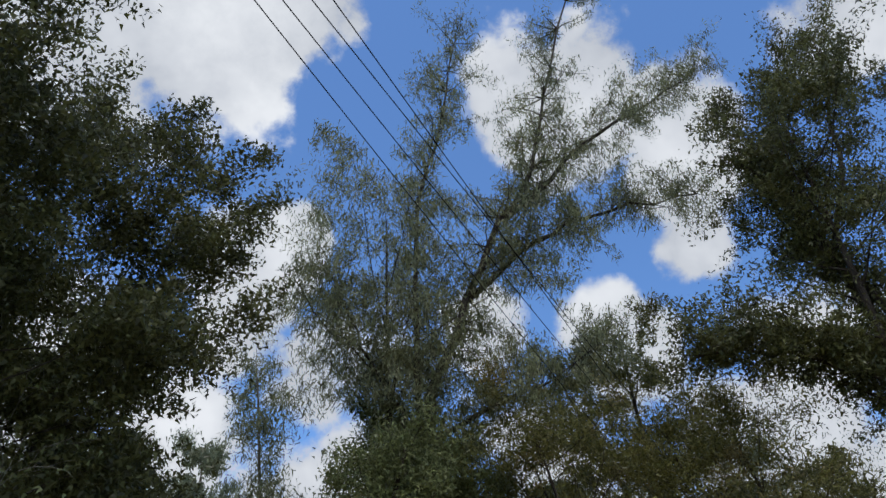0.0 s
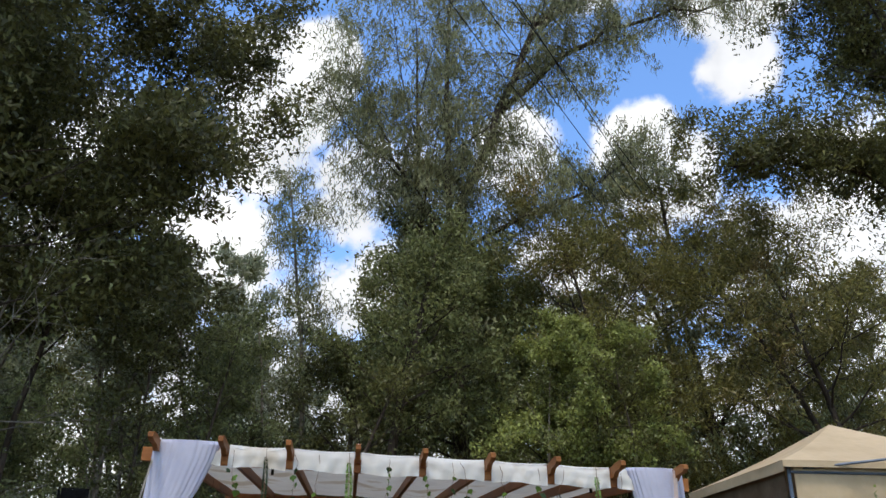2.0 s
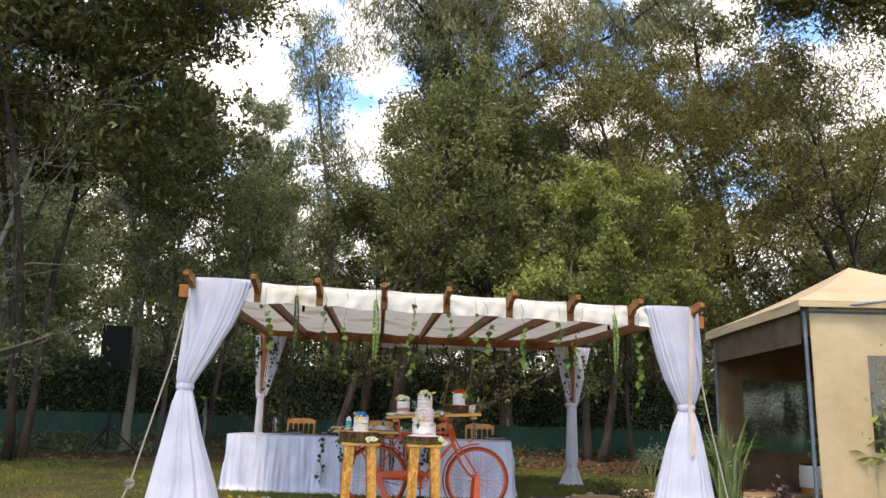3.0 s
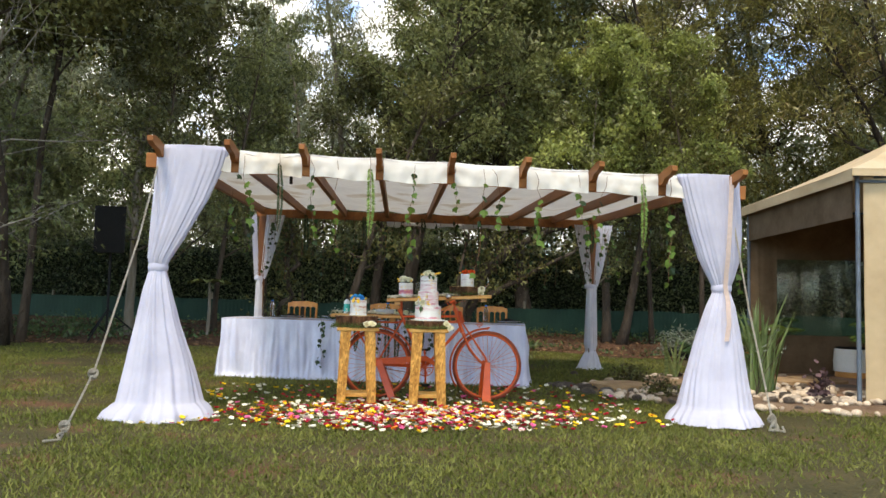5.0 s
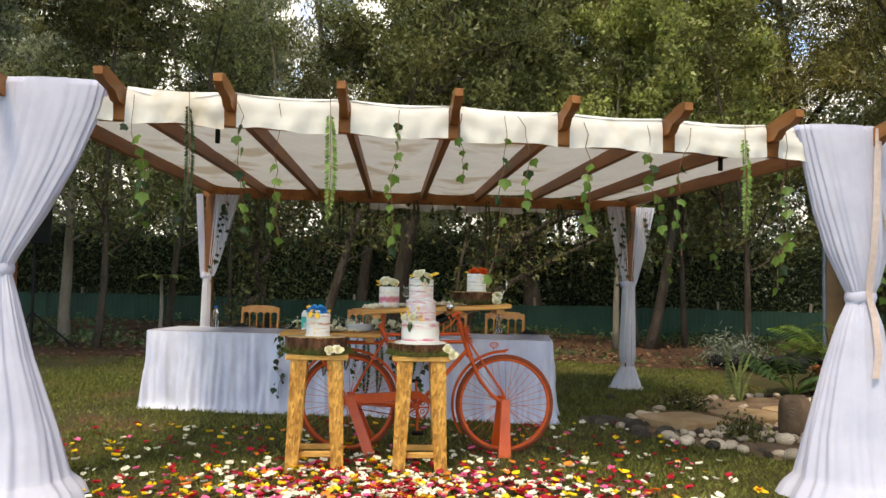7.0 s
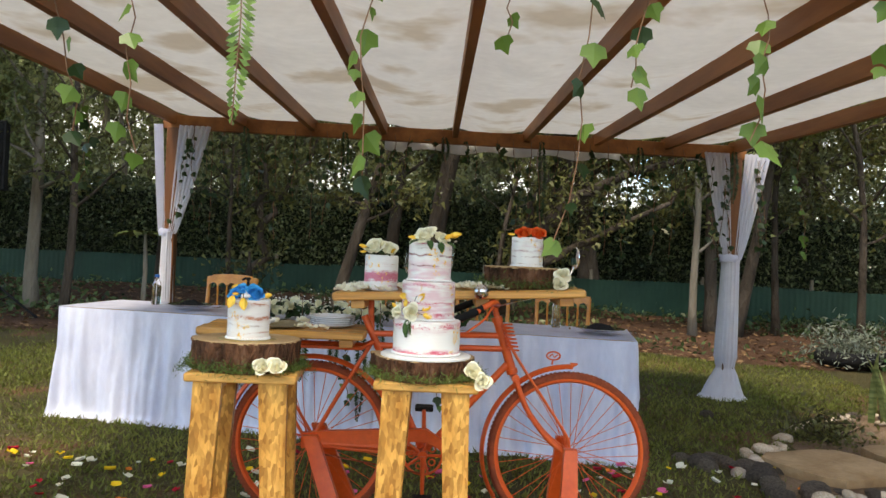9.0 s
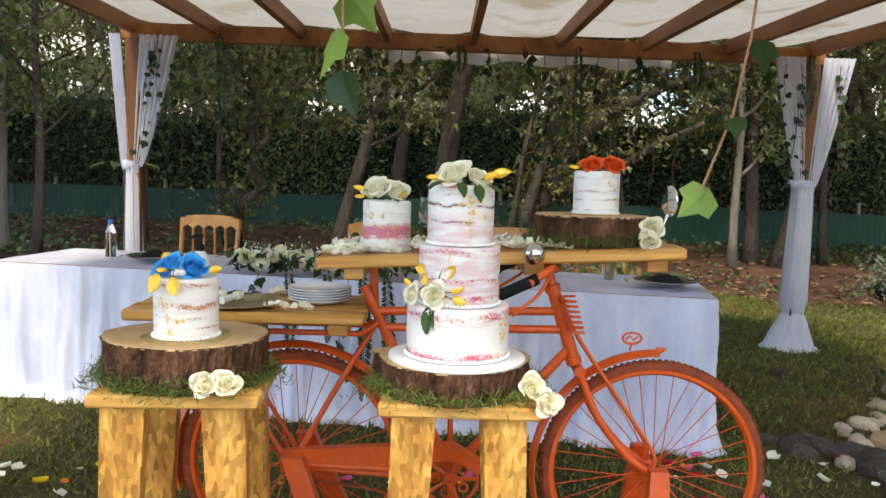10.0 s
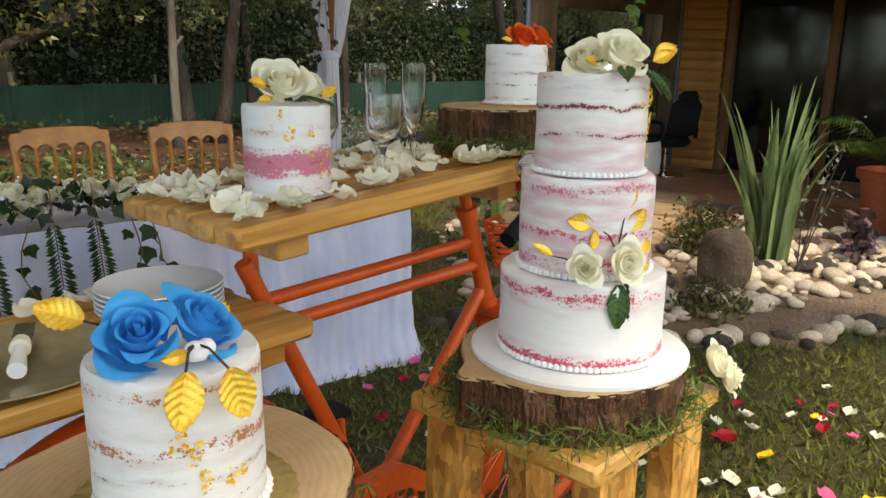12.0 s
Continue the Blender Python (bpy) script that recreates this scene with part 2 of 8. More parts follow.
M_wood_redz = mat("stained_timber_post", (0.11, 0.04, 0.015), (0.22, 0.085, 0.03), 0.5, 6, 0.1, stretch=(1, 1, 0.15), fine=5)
M_slat = mat("varnished_slat", (0.42, 0.175, 0.035), (0.70, 0.37, 0.095), 0.36, 26, 0.05, stretch=(0.07, 1.0, 1.0), obj=0.15, fine=4, spec=0.5, clear=0.2)
M_pine = mat("varnished_pine", (0.48, 0.23, 0.05), (0.72, 0.43, 0.14), 0.4, 20, 0.06, stretch=(0.25, 1, 1), fine=4, clear=0.2)
M_bark_dark = mat("bark", (0.035, 0.026, 0.019), (0.09, 0.07, 0.055), 0.95, 5, 0.6, stretch=(1, 1, 0.3), fine=5)
M_bark_pale = mat("pale_bark", (0.13, 0.11, 0.085), (0.26, 0.23, 0.19), 0.9, 3, 0.4, stretch=(1, 1, 0.3), fine=6)
M_canvas = mat("canvas", (0.74, 0.73, 0.70), (0.82, 0.81, 0.78), 0.85, 1.6, 0.08, fine=9, leaf=0.24, fine_mix=0.10, c3=(0.60, 0.53, 0.43))
M_tulle = mat("white_tulle", (0.56, 0.57, 0.71), (0.67, 0.68, 0.82), 0.8, 3, 0.05, leaf=0.3, fine_mix=0.05, spec=0.2)
M_cloth = mat("white_satin", (0.58, 0.60, 0.77), (0.74, 0.76, 0.92), 0.36, 7, 0.08, stretch=(1, 1, 0.45), leaf=0.12, fine_mix=0.06)
M_tent = mat("tan_canvas", (0.46, 0.35, 0.22), (0.55, 0.43, 0.28), 0.85, 1.5, 0.1, leaf=0.04, fine_mix=0.1)
# side netting's brown, also put on the back panels for the shade inside
M_tent_inner = mat("brown_tent_inside", (0.13, 0.085, 0.05), (0.20, 0.135, 0.085), 0.9, 3, 0.1, fine_mix=0.2)
M_fence = mat("green_sheet_metal", (0.008, 0.032, 0.021), (0.015, 0.050, 0.034), 0.6, 2, 0.1, obj=0.2, fine_mix=0.2)
M_orange = mat("orange_enamel", (0.66, 0.085, 0.012), (0.78, 0.12, 0.02), 0.38, 9, 0.04, fine=6, fine_mix=0.15, spec=0.5)
M_rubber = mat("painted_rubber", (0.20, 0.05, 0.025), (0.33, 0.07, 0.03), 0.85, 14, 0.15)
M_black = mat("black_plastic", (0.010, 0.010, 0.011), (0.018, 0.018, 0.019), 0.75, 20, 0.1, spec=0.15)
M_steel = mat("polished_steel", (0.55, 0.55, 0.55), (0.68, 0.68, 0.68), 0.15, 12, 0.0, metal=1.0)
M_rope = mat("cotton_rope", (0.55, 0.50, 0.42), (0.70, 0.66, 0.58), 0.9, 60, 0.4)
M_stone = mat("pale_river_stone", (0.38, 0.29, 0.21), (0.64, 0.54, 0.43), 0.75, 9, 0.1, obj=0.3, fine_mix=0.12)
M_rock = mat("dark_rock", (0.10, 0.08, 0.068), (0.21, 0.17, 0.14), 0.85, 8, 0.3, obj=0.3)
M_slab = mat("sandstone_slab", (0.30, 0.19, 0.10), (0.42, 0.29, 0.17), 0.85, 4, 0.2, obj=0.15)
M_tile = mat("terracotta_floor", (0.25, 0.12, 0.065), (0.36, 0.19, 0.11), 0.45, 3, 0.1, obj=0.2)
M_terracotta = mat("terracotta_pot", (0.48, 0.13, 0.06), (0.58, 0.18, 0.085), 0.75, 6, 0.1)
M_white = mat("white_plastic", (0.75, 0.75, 0.74), (0.82, 0.82, 0.81), 0.4, 8, 0.02, fine_mix=0.05)
M_frost_plain = mat("white_icing", (0.84, 0.83, 0.81), (0.88, 0.87, 0.86), 0.5, 40, 0.05, fine_mix=0.03)
M_gold = mat("gold_foil", (0.90, 0.50, 0.05), (0.98, 0.66, 0.12), 0.33, 60, 0.03, metal=0.4)
M_chairwood = mat("honey_lacquered_wood", (0.48, 0.17, 0.025), (0.62, 0.26, 0.05), 0.35, 10, 0.04, clear=0.3)
L_dark = foliage("dark_leaves", (0.081, 0.084, 0.028), (0.162, 0.162, 0.055))
L_olive = foliage("olive_leaves", (0.130, 0.125, 0.032), (0.205, 0.190, 0.055), c3=(0.23, 0.175, 0.065))
L_green = foliage("green_leaves", (0.130, 0.150, 0.055), (0.235, 0.255, 0.100))
L_bright = foliage("bright_leaves", (0.195, 0.230, 0.062), (0.33, 0.36, 0.115))
L_euca = foliage("grey_green_leaves", (0.169, 0.177, 0.088), (0.288, 0.294, 0.150))
L_hedge = foliage("hedge_leaves", (0.038, 0.056, 0.026), (0.105, 0.130, 0.058), 0.25, 0.32)
# leaves paled to put the wood's haze and brightness into their colour
L_under = foliage("undergrowth_leaves", (0.22, 0.255, 0.11), (0.37, 0.40, 0.20), 0.5)
L_far = foliage("far_leaves", (0.22, 0.24, 0.14), (0.36, 0.38, 0.24), 0.5)
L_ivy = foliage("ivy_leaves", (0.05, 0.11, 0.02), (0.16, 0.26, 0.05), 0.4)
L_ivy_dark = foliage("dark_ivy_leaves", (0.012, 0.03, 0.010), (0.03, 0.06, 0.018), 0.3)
L_fern = foliage("fern_leaves", (0.12, 0.23, 0.05), (0.23, 0.36, 0.09), 0.4)


# ---- ground ----
def ground_z(x, y):
    rise = 0.02 * min(max(y - 9.3, 0.0), 4.2) * min(max((5.4 - x) / 1.2, 0.0), 1.0)
    return -0.03 + rise + 0.05 * min(max(y - 13.5, 0.0), 8.0)


xs = sorted({*range(-400, -20, 20), *(x * 0.5 for x in range(-40, 61)), *range(40, 420, 20)})
ys = sorted({*range(-400, -10, 20), *(y * 0.5 for y in range(-20, 81)), *range(50, 420, 20)})
g = Soup()
g.grid([[(x, y, ground_z(x, y) + 0.02 * noise.noise(Vector((x * 0.4, y * 0.4, 0)))) for x in xs] for y in ys])
ground = tagged(part("ground", g, M_grass, sharp=180), "patchy mown lawn with bare brown earth", "ground", kind="structure")


# ---- trees ----
def grow(rnd, start, way, length, r, steps, bend, lift):
    """A crooked branch: its points and radii."""
    p, d, pts = Vector(start), Vector(way).normalized(), [Vector(start)]
    for _ in range(steps):
        d = (d + Vector((rnd.gauss(0, bend), rnd.gauss(0, bend), rnd.gauss(0, bend) + lift))).normalized()
        p = p + d * (length / steps)
        pts.append(p.copy())
    return pts, [r * (1 - 0.8 * i / steps) for i in range(steps + 1)]


def tree(at, height, spread, low, limbs, n_leaves, leaf_len, leaf_w, leaf_mat, bark, seed, label, name="tree", trunk_r=0.16, lean=(0, 0), droop=0.3, clump=0.45, up=0.6, taper=0.5, trunks=1, twigs=4, hang=0.0, boughs=(), tri=True):
    rnd, rng = random.Random(seed), np.random.default_rng(seed)
    base = thing(name, (at[0], at[1], ground_z(*at[:2]) - 0.05), label, "tree")
    wood, tips = Soup(), []
    for s in range(trunks):
        a0 = rnd.uniform(0, 6.28)
        off = (0, 0) if trunks == 1 else (0.25 * math.cos(a0), 0.25 * math.sin(a0))
        d = Vector((lean[0] + (0.25 * math.cos(a0) if trunks > 1 else 0), lean[1] + (0.25 * math.sin(a0) if trunks > 1 else 0), 1))
        pts, rad = grow(rnd, (off[0], off[1], 0), d, height * 0.93 * d.length, trunk_r, 12, 0.05, 0.03)
        rad[0] *= 1.35
        wood.tube(pts, rad, 9)
        for i in range(limbs // trunks):
            f = low + (1 - low) * (i + rnd.random()) / (limbs // trunks)
            k = min(f, 0.985) * 12
            b = pts[int(k)].lerp(pts[int(k) + 1], k % 1) if int(k) < 12 else pts[12]
            az = i * 2.4 + rnd.uniform(-0.5, 0.5)
            reach = spread * rnd.uniform(0.6, 1.1) * (1 - taper * abs((f - low) / (1 - low) - 0.35) / 0.65)
            way = Vector((math.cos(az), math.sin(az), up * rnd.uniform(0.5, 1.4)))
            lp, lr = grow(rnd, b, way, reach, max(0.012, trunk_r * 0.42 * (1.15 - f)), 6, 0.14, 0.03)
            wood.tube(lp, lr, 5, cap=False)
            for j in range(twigs):
                q = lp[rnd.randint(2, 6)]
                tp, tr = grow(rnd, q, Vector((rnd.gauss(0, 1), rnd.gauss(0, 1), rnd.gauss(0.2 - hang, 0.6))) + way * 0.5, reach * rnd.uniform(0.25, 0.5), max(0.006, lr[3] * 0.5), 4, 0.2, -hang * 0.2)
                wood.tube(tp, tr, 3, cap=False)
                tips += [(tp[1], 0.7), (tp[2], 1), (tp[3], 1), (tp[4], 1)]
            tips += [(lp[5], 0.8), (lp[6], 1)]
        tips += [(pts[11], 0.6), (pts[12], 1)]
    o = Vector(base.location)
    for line, r0 in boughs:
        pts = [Vector(p) - o for p in line]
        fine = [pts[k].lerp(pts[k + 1], t) + Vector((rnd.gauss(0, 0.06), rnd.gauss(0, 0.12), 0)) for k in range(len(pts) - 1) for t in (0, 0.33, 0.67)] + [pts[-1]]
        m = len(fine) - 1
        wood.tube(fine, [r0 * (1 - 0.82 * k / m) for k in range(m + 1)], 7)
        for k in range(2, m + 1):
            for j in range(twigs):
                tp, tr = grow(rnd, fine[k], Vector((rnd.gauss(0, 1), rnd.gauss(0, 1), rnd.gauss(0.5, 0.6))), spread * rnd.uniform(0.14, 0.40), max(0.008, r0 * 0.16), 5, 0.2, 0.02)
                wood.tube(tp, tr, 3, cap=False)
                tips += [(tp[2], 1), (tp[3], 1), (tp[4], 1), (tp[5], 1)]
    part("trunk", wood, bark, base, sharp=180)
    places = np.array([tuple(p) for p, _ in tips])
    pick = rng.integers(0, len(places), n_leaves)
    bulk = rng.uniform(0.4, 1.3, len(places))[pick][:, None]
    ball = rng.normal(size=(n_leaves, 3))
    ball *= (rng.uniform(0, 1, n_leaves) ** 0.45 / (np.linalg.norm(ball, axis=1) + 1e-9))[:, None]
    spot = places[pick] + ball * clump * 1.35 * bulk * (1, 1, 0.75)
    if hang:
        spot[:, 2] -= np.abs(rng.normal(size=n_leaves)) * hang * clump
    spot[:, 2] = np.maximum(spot[:, 2], 0.3)
    if tri:
        quads("crown", leaf_tris(spot, leaf_len, leaf_w, rng, droop), leaf_mat, base, corners=3)
    else:
        quads("crown", leaf_faces(spot, leaf_len, leaf_w, rng, droop), leaf_mat, base)
    return base


tree((-5.0, 14.7), 15.6, 4.2, 0.33, 96, 185000, 0.125, 0.068, L_dark, M_bark_dark, 3, "tall dark-leaved tree with a dense ragged crown", trunk_r=0.07, clump=0.46, twigs=7, taper=0.3, trunks=3)
tree((-9.4, 13.8), 13.6, 4.4, 0.30, 54, 75000, 0.13, 0.07, L_dark, M_bark_dark, 4, "dark-leaved tree with bare leaning lower branches", trunk_r=0.075, lean=(-0.05, 0), clump=0.46, trunks=2, twigs=6)
tree((-5.9, 13.2), 7.5, 4.2, 0.18, 34, 5200, 0.10, 0.05, L_green, mat("grey_bark", (0.20, 0.18, 0.15), (0.34, 0.31, 0.27), 0.9, 4, 0.3), 14, "half-bare tree with a tangle of thin grey twigs", trunk_r=0.06, clump=0.3, trunks=3, twigs=11, up=0.35, hang=0.15)
GUM = [([(4.2, 20.4, 0), (4.0, 20.4, 5), (4.1, 20.4, 11.6), (5.2, 20.4, 14.7), (6.5, 20.4, 18.1), (7.7, 20.4, 20.6), (8.5, 20.4, 24.8), (10.2, 20.4, 31.5)], 0.20),
       ([(5.2, 20.4, 14.7), (7.0, 20.3, 16.7), (8.8, 20.2, 18.2), (11.2, 20.2, 19.2), (14.1, 20.2, 20.3)], 0.12),
       ([(6.5, 20.4, 18.1), (8.4, 20.5, 20.5), (10.7, 20.6, 23.3), (13.2, 20.6, 25.4), (15.8, 20.6, 28.0)], 0.12),
       ([(4.0, 20.4, 5), (3.7, 20.6, 11), (3.5, 20.8, 14.9), (3.6, 20.8, 18.9), (4.4, 20.8, 23.2), (5.0, 20.8, 27.8)], 0.13),
       ([(4.0, 20.4, 6), (3.1, 20.2, 10.6), (2.2, 20, 12.0), (1.4, 20, 13.5), (0.8, 20, 14.7)], 0.08),
       ([(4.0, 20.4, 10.0), (6.5, 20.6, 11.5), (7.9, 20.8, 12.3), (9.9, 20.8, 14.0)], 0.08)]
tree((4.2, 20.4), 19.0, 6.0, 0.5, 16, 125000, 0.19, 0.036, L_euca, M_bark_dark, 5, "very tall open-crowned gum tree with drooping leaves", trunk_r=0.14, droop=0.9, clump=0.36, up=1.0, twigs=8, hang=0.5, boughs=GUM)
tree((-0.3, 27.0), 15.5, 2.4, 0.4, 22, 8500, 0.22, 0.04, L_euca, M_bark_pale, 6, "slender pale-barked gum tree behind the hedge", trunk_r=0.12, droop=0.8, clump=0.45, up=0.9, hang=0.4)
tree((4.6, 19.2), 10.8, 3.5, 0.22, 44, 62000, 0.125, 0.06, L_green, M_bark_dark, 7, "broad creeper-covered green tree behind the hedge", trunk_r=0.14, clump=0.42, trunks=2, twigs=6)
tree((5.8, 17.0), 6.9, 2.3, 0.38, 44, 62000, 0.09, 0.05, L_bright, M_bark_dark, 8, "rounded shrubby tree with light yellow-green leaves", trunk_r=0.10, clump=0.24, trunks=2, twigs=5)
tree((9.2, 19.6), 10.9, 4.2, 0.25, 44, 50000, 0.14, 0.036, L_olive, M_bark_dark, 9, "feathery olive-brown tree with many thin branches", trunk_r=0.12, clump=0.48, trunks=2, twigs=6)
tree((14.0, 17.8), 11.0, 4.8, 0.25, 44, 50000, 0.14, 0.036, L_olive, M_bark_dark, 10, "feathery olive-brown tree with crooked dark limbs", trunk_r=0.12, clump=0.48, trunks=2, twigs=6)
ARCH = [([(16.5, 16.2, 0), (16.0, 16, 5), (15.4, 15.9, 9.5), (15.6, 15.9, 12.1), (15.1, 15.9, 14.5), (14.2, 15.9, 16.4), (13.2, 15.9, 17.6)], 0.24),
        ([(15.6, 16, 7.5), (15.2, 15.9, 10.5), (13.9, 15.9, 10.8), (12.7, 15.9, 11.1), (11.4, 15.9, 11.0), (10.1, 15.9, 10.7)], 0.10),
        ([(15.9, 15.9, 12.5), (14.8, 15.9, 14.6), (14.2, 15.9, 17.1), (14.5, 15.9, 19.5), (16.0, 15.9, 22.9)], 0.12),
        ([(15.1, 15.9, 14.5), (16.4, 15.9, 17.5), (17.1, 15.9, 21.4), (17.7, 15.9, 24.8)], 0.11),
        ([(15.4, 15.9, 9.5), (17.5, 15.4, 13), (18.8, 15, 17), (19.5, 15, 21)], 0.16)]
tree((16.5, 16.2), 21.0, 5.0, 0.5, 24, 110000, 0.13, 0.06, L_dark, M_bark_dark, 11, "tall dark tree with arching limbs beside the tent", trunk_r=0.2, clump=0.42, up=0.7, twigs=8, boughs=ARCH)
tree((-1.6, 22.0), 8.6, 3.0, 0.25, 26, 26000, 0.12, 0.05, L_green, M_bark_pale, 12, "leafy green tree with pale thin stems", trunk_r=0.10, clump=0.45, trunks=3)
tree((0.9, 19.6), 6.3, 2.4, 0.35, 22, 17000, 0.10, 0.045, L_dark, M_bark_dark, 13, "small dark tree with twisted limbs behind the table", trunk_r=0.13, clump=0.4, lean=(0.15, 0))

# slim crooked saplings between the lawn and the fence
for i, (x, y, h, lean, dark) in enumerate([(-3.6, 16.3, 6.5, -0.08, 0), (-2.9, 15.6, 6.0, 0.1, 1), (-2.2, 17.0, 6.5, -0.05, 1), (0.3, 16.4, 5.5, 0.25, 1),
                                           (5.4, 16.8, 6.0, 0.06, 0), (6.85, 17.3, 6.5, -0.04, 1), (-6.4, 16.6, 6.5, 0.05, 0), (7.4, 16.0, 6.0, 0.0, 1)]):
    tree((x, y), h, 1.7, 0.22, 14, 3800, 0.085, 0.045, L_dark if i % 2 else L_green, M_bark_dark if dark else M_bark_pale, 40 + i, "thin crooked sapling with sparse leaves before the fence", "sapling", trunk_r=0.06 if i % 3 else 0.09, lean=(lean, 0), clump=0.3, twigs=5)

DARK_LIMBS = [([(2.5, 17.0, 0.1), (2.67, 17.0, 0.54), (3.09, 17.0, 1.33), (3.67, 17.0, 2.05), (4.5, 17.0, 2.48), (5.5, 17.0, 2.75)], 0.17),
              ([(2.7, 17.1, 0.5), (2.95, 17.0, 1.02), (3.38, 17.1, 1.73), (3.58, 17.1, 2.43), (4.1, 17.2, 3.1)], 0.10),
              ([(2.6, 16.9, 0.4), (3.0, 16.9, 1.71), (3.04, 16.8, 2.41), (3.32, 16.8, 3.3)], 0.08),
              ([(3.0, 17.0, 1.0), (3.41, 16.9, 1.19), (4.16, 16.8, 1.62), (4.92, 16.8, 2.04), (5.6, 16.8, 2.5)], 0.075)]
tree((2.5, 17.0), 3.6, 1.5, 0.4, 10, 3600, 0.085, 0.05, L_dark, M_bark_dark, 15, "dark spreading tree with crooked leaning limbs behind the table", trunk_r=0.05, clump=0.3, twigs=3, boughs=DARK_LIMBS)
FORK = [([(-1.2, 17.0, 0.1), (-1.0, 17.0, 0.6), (-0.77, 17.0, 1.0), (-0.76, 17.0, 1.77), (-0.93, 17.0, 2.29), (-1.4, 17.0, 3.0)], 0.085),
        ([(-0.79, 17.0, 1.5), (-0.46, 17.0, 1.93), (-0.18, 17.1, 2.4), (0.1, 17.1, 3.2)], 0.05), ([(-0.8, 17.0, 1.7), (-0.63, 16.9, 2.46), (-0.26, 16.8, 3.0)], 0.045)]
tree((-1.2, 17.0), 3.4, 1.3, 0.4, 8, 2600, 0.085, 0.05, L_dark, M_bark_dark, 16, "dark forked tree with bare crooked limbs behind the table", trunk_r=0.045, clump=0.3, twigs=4, boughs=FORK)
tree((1.62, 18.4), 9.0, 2.4, 0.45, 20, 16000, 0.10, 0.05, L_green, M_bark_dark, 17, "stout dark-trunked tree standing before the fence", trunk_r=0.17, clump=0.4, twigs=5)

# the wood behind: a few kinds of tree, repeated at other turns and sizes
kinds = [tree((-12, 27), 15, 3.4, 0.3, 22, 15000, 0.24, 0.07, L_far, M_bark_pale, 21, "tall woodland tree with a straight pale trunk", "woodland_tree", trunk_r=0.14, droop=0.7, clump=0.5),
         tree((-16, 24), 11, 3.6, 0.15, 26, 17000, 0.20, 0.08, L_far, M_bark_pale, 22, "dense green woodland tree", "woodland_tree", trunk_r=0.14, clump=0.5),
         tree((18, 27), 13, 3.6, 0.2, 24, 16000, 0.22, 0.07, L_olive, M_bark_dark, 23, "brownish olive woodland tree with dark trunk", "woodland_tree", trunk_r=0.15, clump=0.5)]
wood = random.Random(77)
spots = [(-20, 33), (-14.5, 38), (-7, 33), (-4, 40), (2.5, 40), (6.5, 34), (11, 29), (13.5, 36), (20, 24), (22, 33), (-24, 27), (-13, 25), (0, 48), (24, 19), (-18, 18), (30, 36), (10, 46), (19, 42)]
for i, (x, y) in enumerate(spots):
    s = wood.uniform(0.8, 1.15)
    copy_thing(kinds[i % 3], Matrix.Translation((x, y, ground_z(x, y) - 0.05)) @ Matrix.Rotation(wood.uniform(0, 6.28), 4, "Z") @ Matrix.Diagonal((s, s, s * wood.uniform(0.9, 1.15), 1)))

stem = tree((-2.4, 24.0), 11.0, 1.3, 0.45, 12, 3200, 0.20, 0.07, L_far, M_bark_pale, 34, "slim pale-stemmed woodland tree with few leaves", "slim_tree", trunk_r=0.075, clump=0.4, twigs=3)
for i in range(34):
    x, y = -15 + 30 * (i + wood.random()) / 34, wood.uniform(21.6, 33)
    s = wood.uniform(0.75, 1.2)
    copy_thing(stem, Matrix.Translation((x, y, ground_z(x, y) - 0.05)) @ Matrix.Rotation(wood.uniform(0, 6.28), 4, "Z") @ Matrix.Rotation(wood.uniform(-0.06, 0.06), 4, "X") @ Matrix.Diagonal((s, s, s, 1)))
low = tree((-3.2, 25.5), 5.2, 3.0, 0.05, 30, 20000, 0.15, 0.075, L_under, M_bark_pale, 31, "low dense green woodland tree", "woodland_tree", trunk_r=0.10, clump=0.5, trunks=2)
for x, y, q in ((-8.5, 23.0, 1.0), (-13.5, 22.0, 1.1), (-11.0, 21.5, 0.75), (-10.0, 25.5, 1.0), (1.6, 29.5, 0.8), (9.5, 25.0, 0.95), (12.6, 21.5, 0.9), (-19.5, 23.0, 1.1), (16.5, 22.5, 1.05), (17.5, 19.2, 0.8), (21.0, 20.5, 1.0), (24.5, 22.0, 1.1)):
    copy_thing(low, Matrix.Translation((x, y, ground_z(x, y) - 0.05)) @ Matrix.Rotation(x * 1.7, 4, "Z") @ Matrix.Diagonal((q, q, q, 1)))

tree((15.0, 25.5), 16.5, 4.8, 0.25, 40, 52000, 0.17, 0.05, L_olive, M_bark_dark, 33, "broad feathery olive-brown tree behind the tent", trunk_r=0.2, clump=0.42, trunks=2, twigs=6)

# rank growth between the hedge and the wood
rng = np.random.default_rng(61)
for leaf_m, count in ((L_far, 26000), (L_under, 34000)):
    x, y = rng.uniform(-17, 16, count), rng.uniform(21.3, 25.0, count)
    top = 2.9 + 0.8 * np.sin(x * 0.9 + y) + 0.6 * np.sin(x * 2.3 + 1.0)
    z = 0.4 + top * rng.uniform(0.2, 1, count) ** 0.8
    thin = np.sin(x * 3.1 + z * 2.0) + np.sin(x * 1.3 - z * 3.3 + y) > -1.3
    at = np.stack([x, y, z], 1)[thin]
    tagged(quads("undergrowth", leaf_tris(at, 0.15, 0.07, rng, 0.3), leaf_m, corners=3), "tangled green undergrowth behind the clipped hedge", "bushes", kind="stuff")

# ---- hedge, fence, ground cover ----
rng = np.random.default_rng(5)


def fence_y(x):
    return 20.2 - 0.095 * (x + 8)


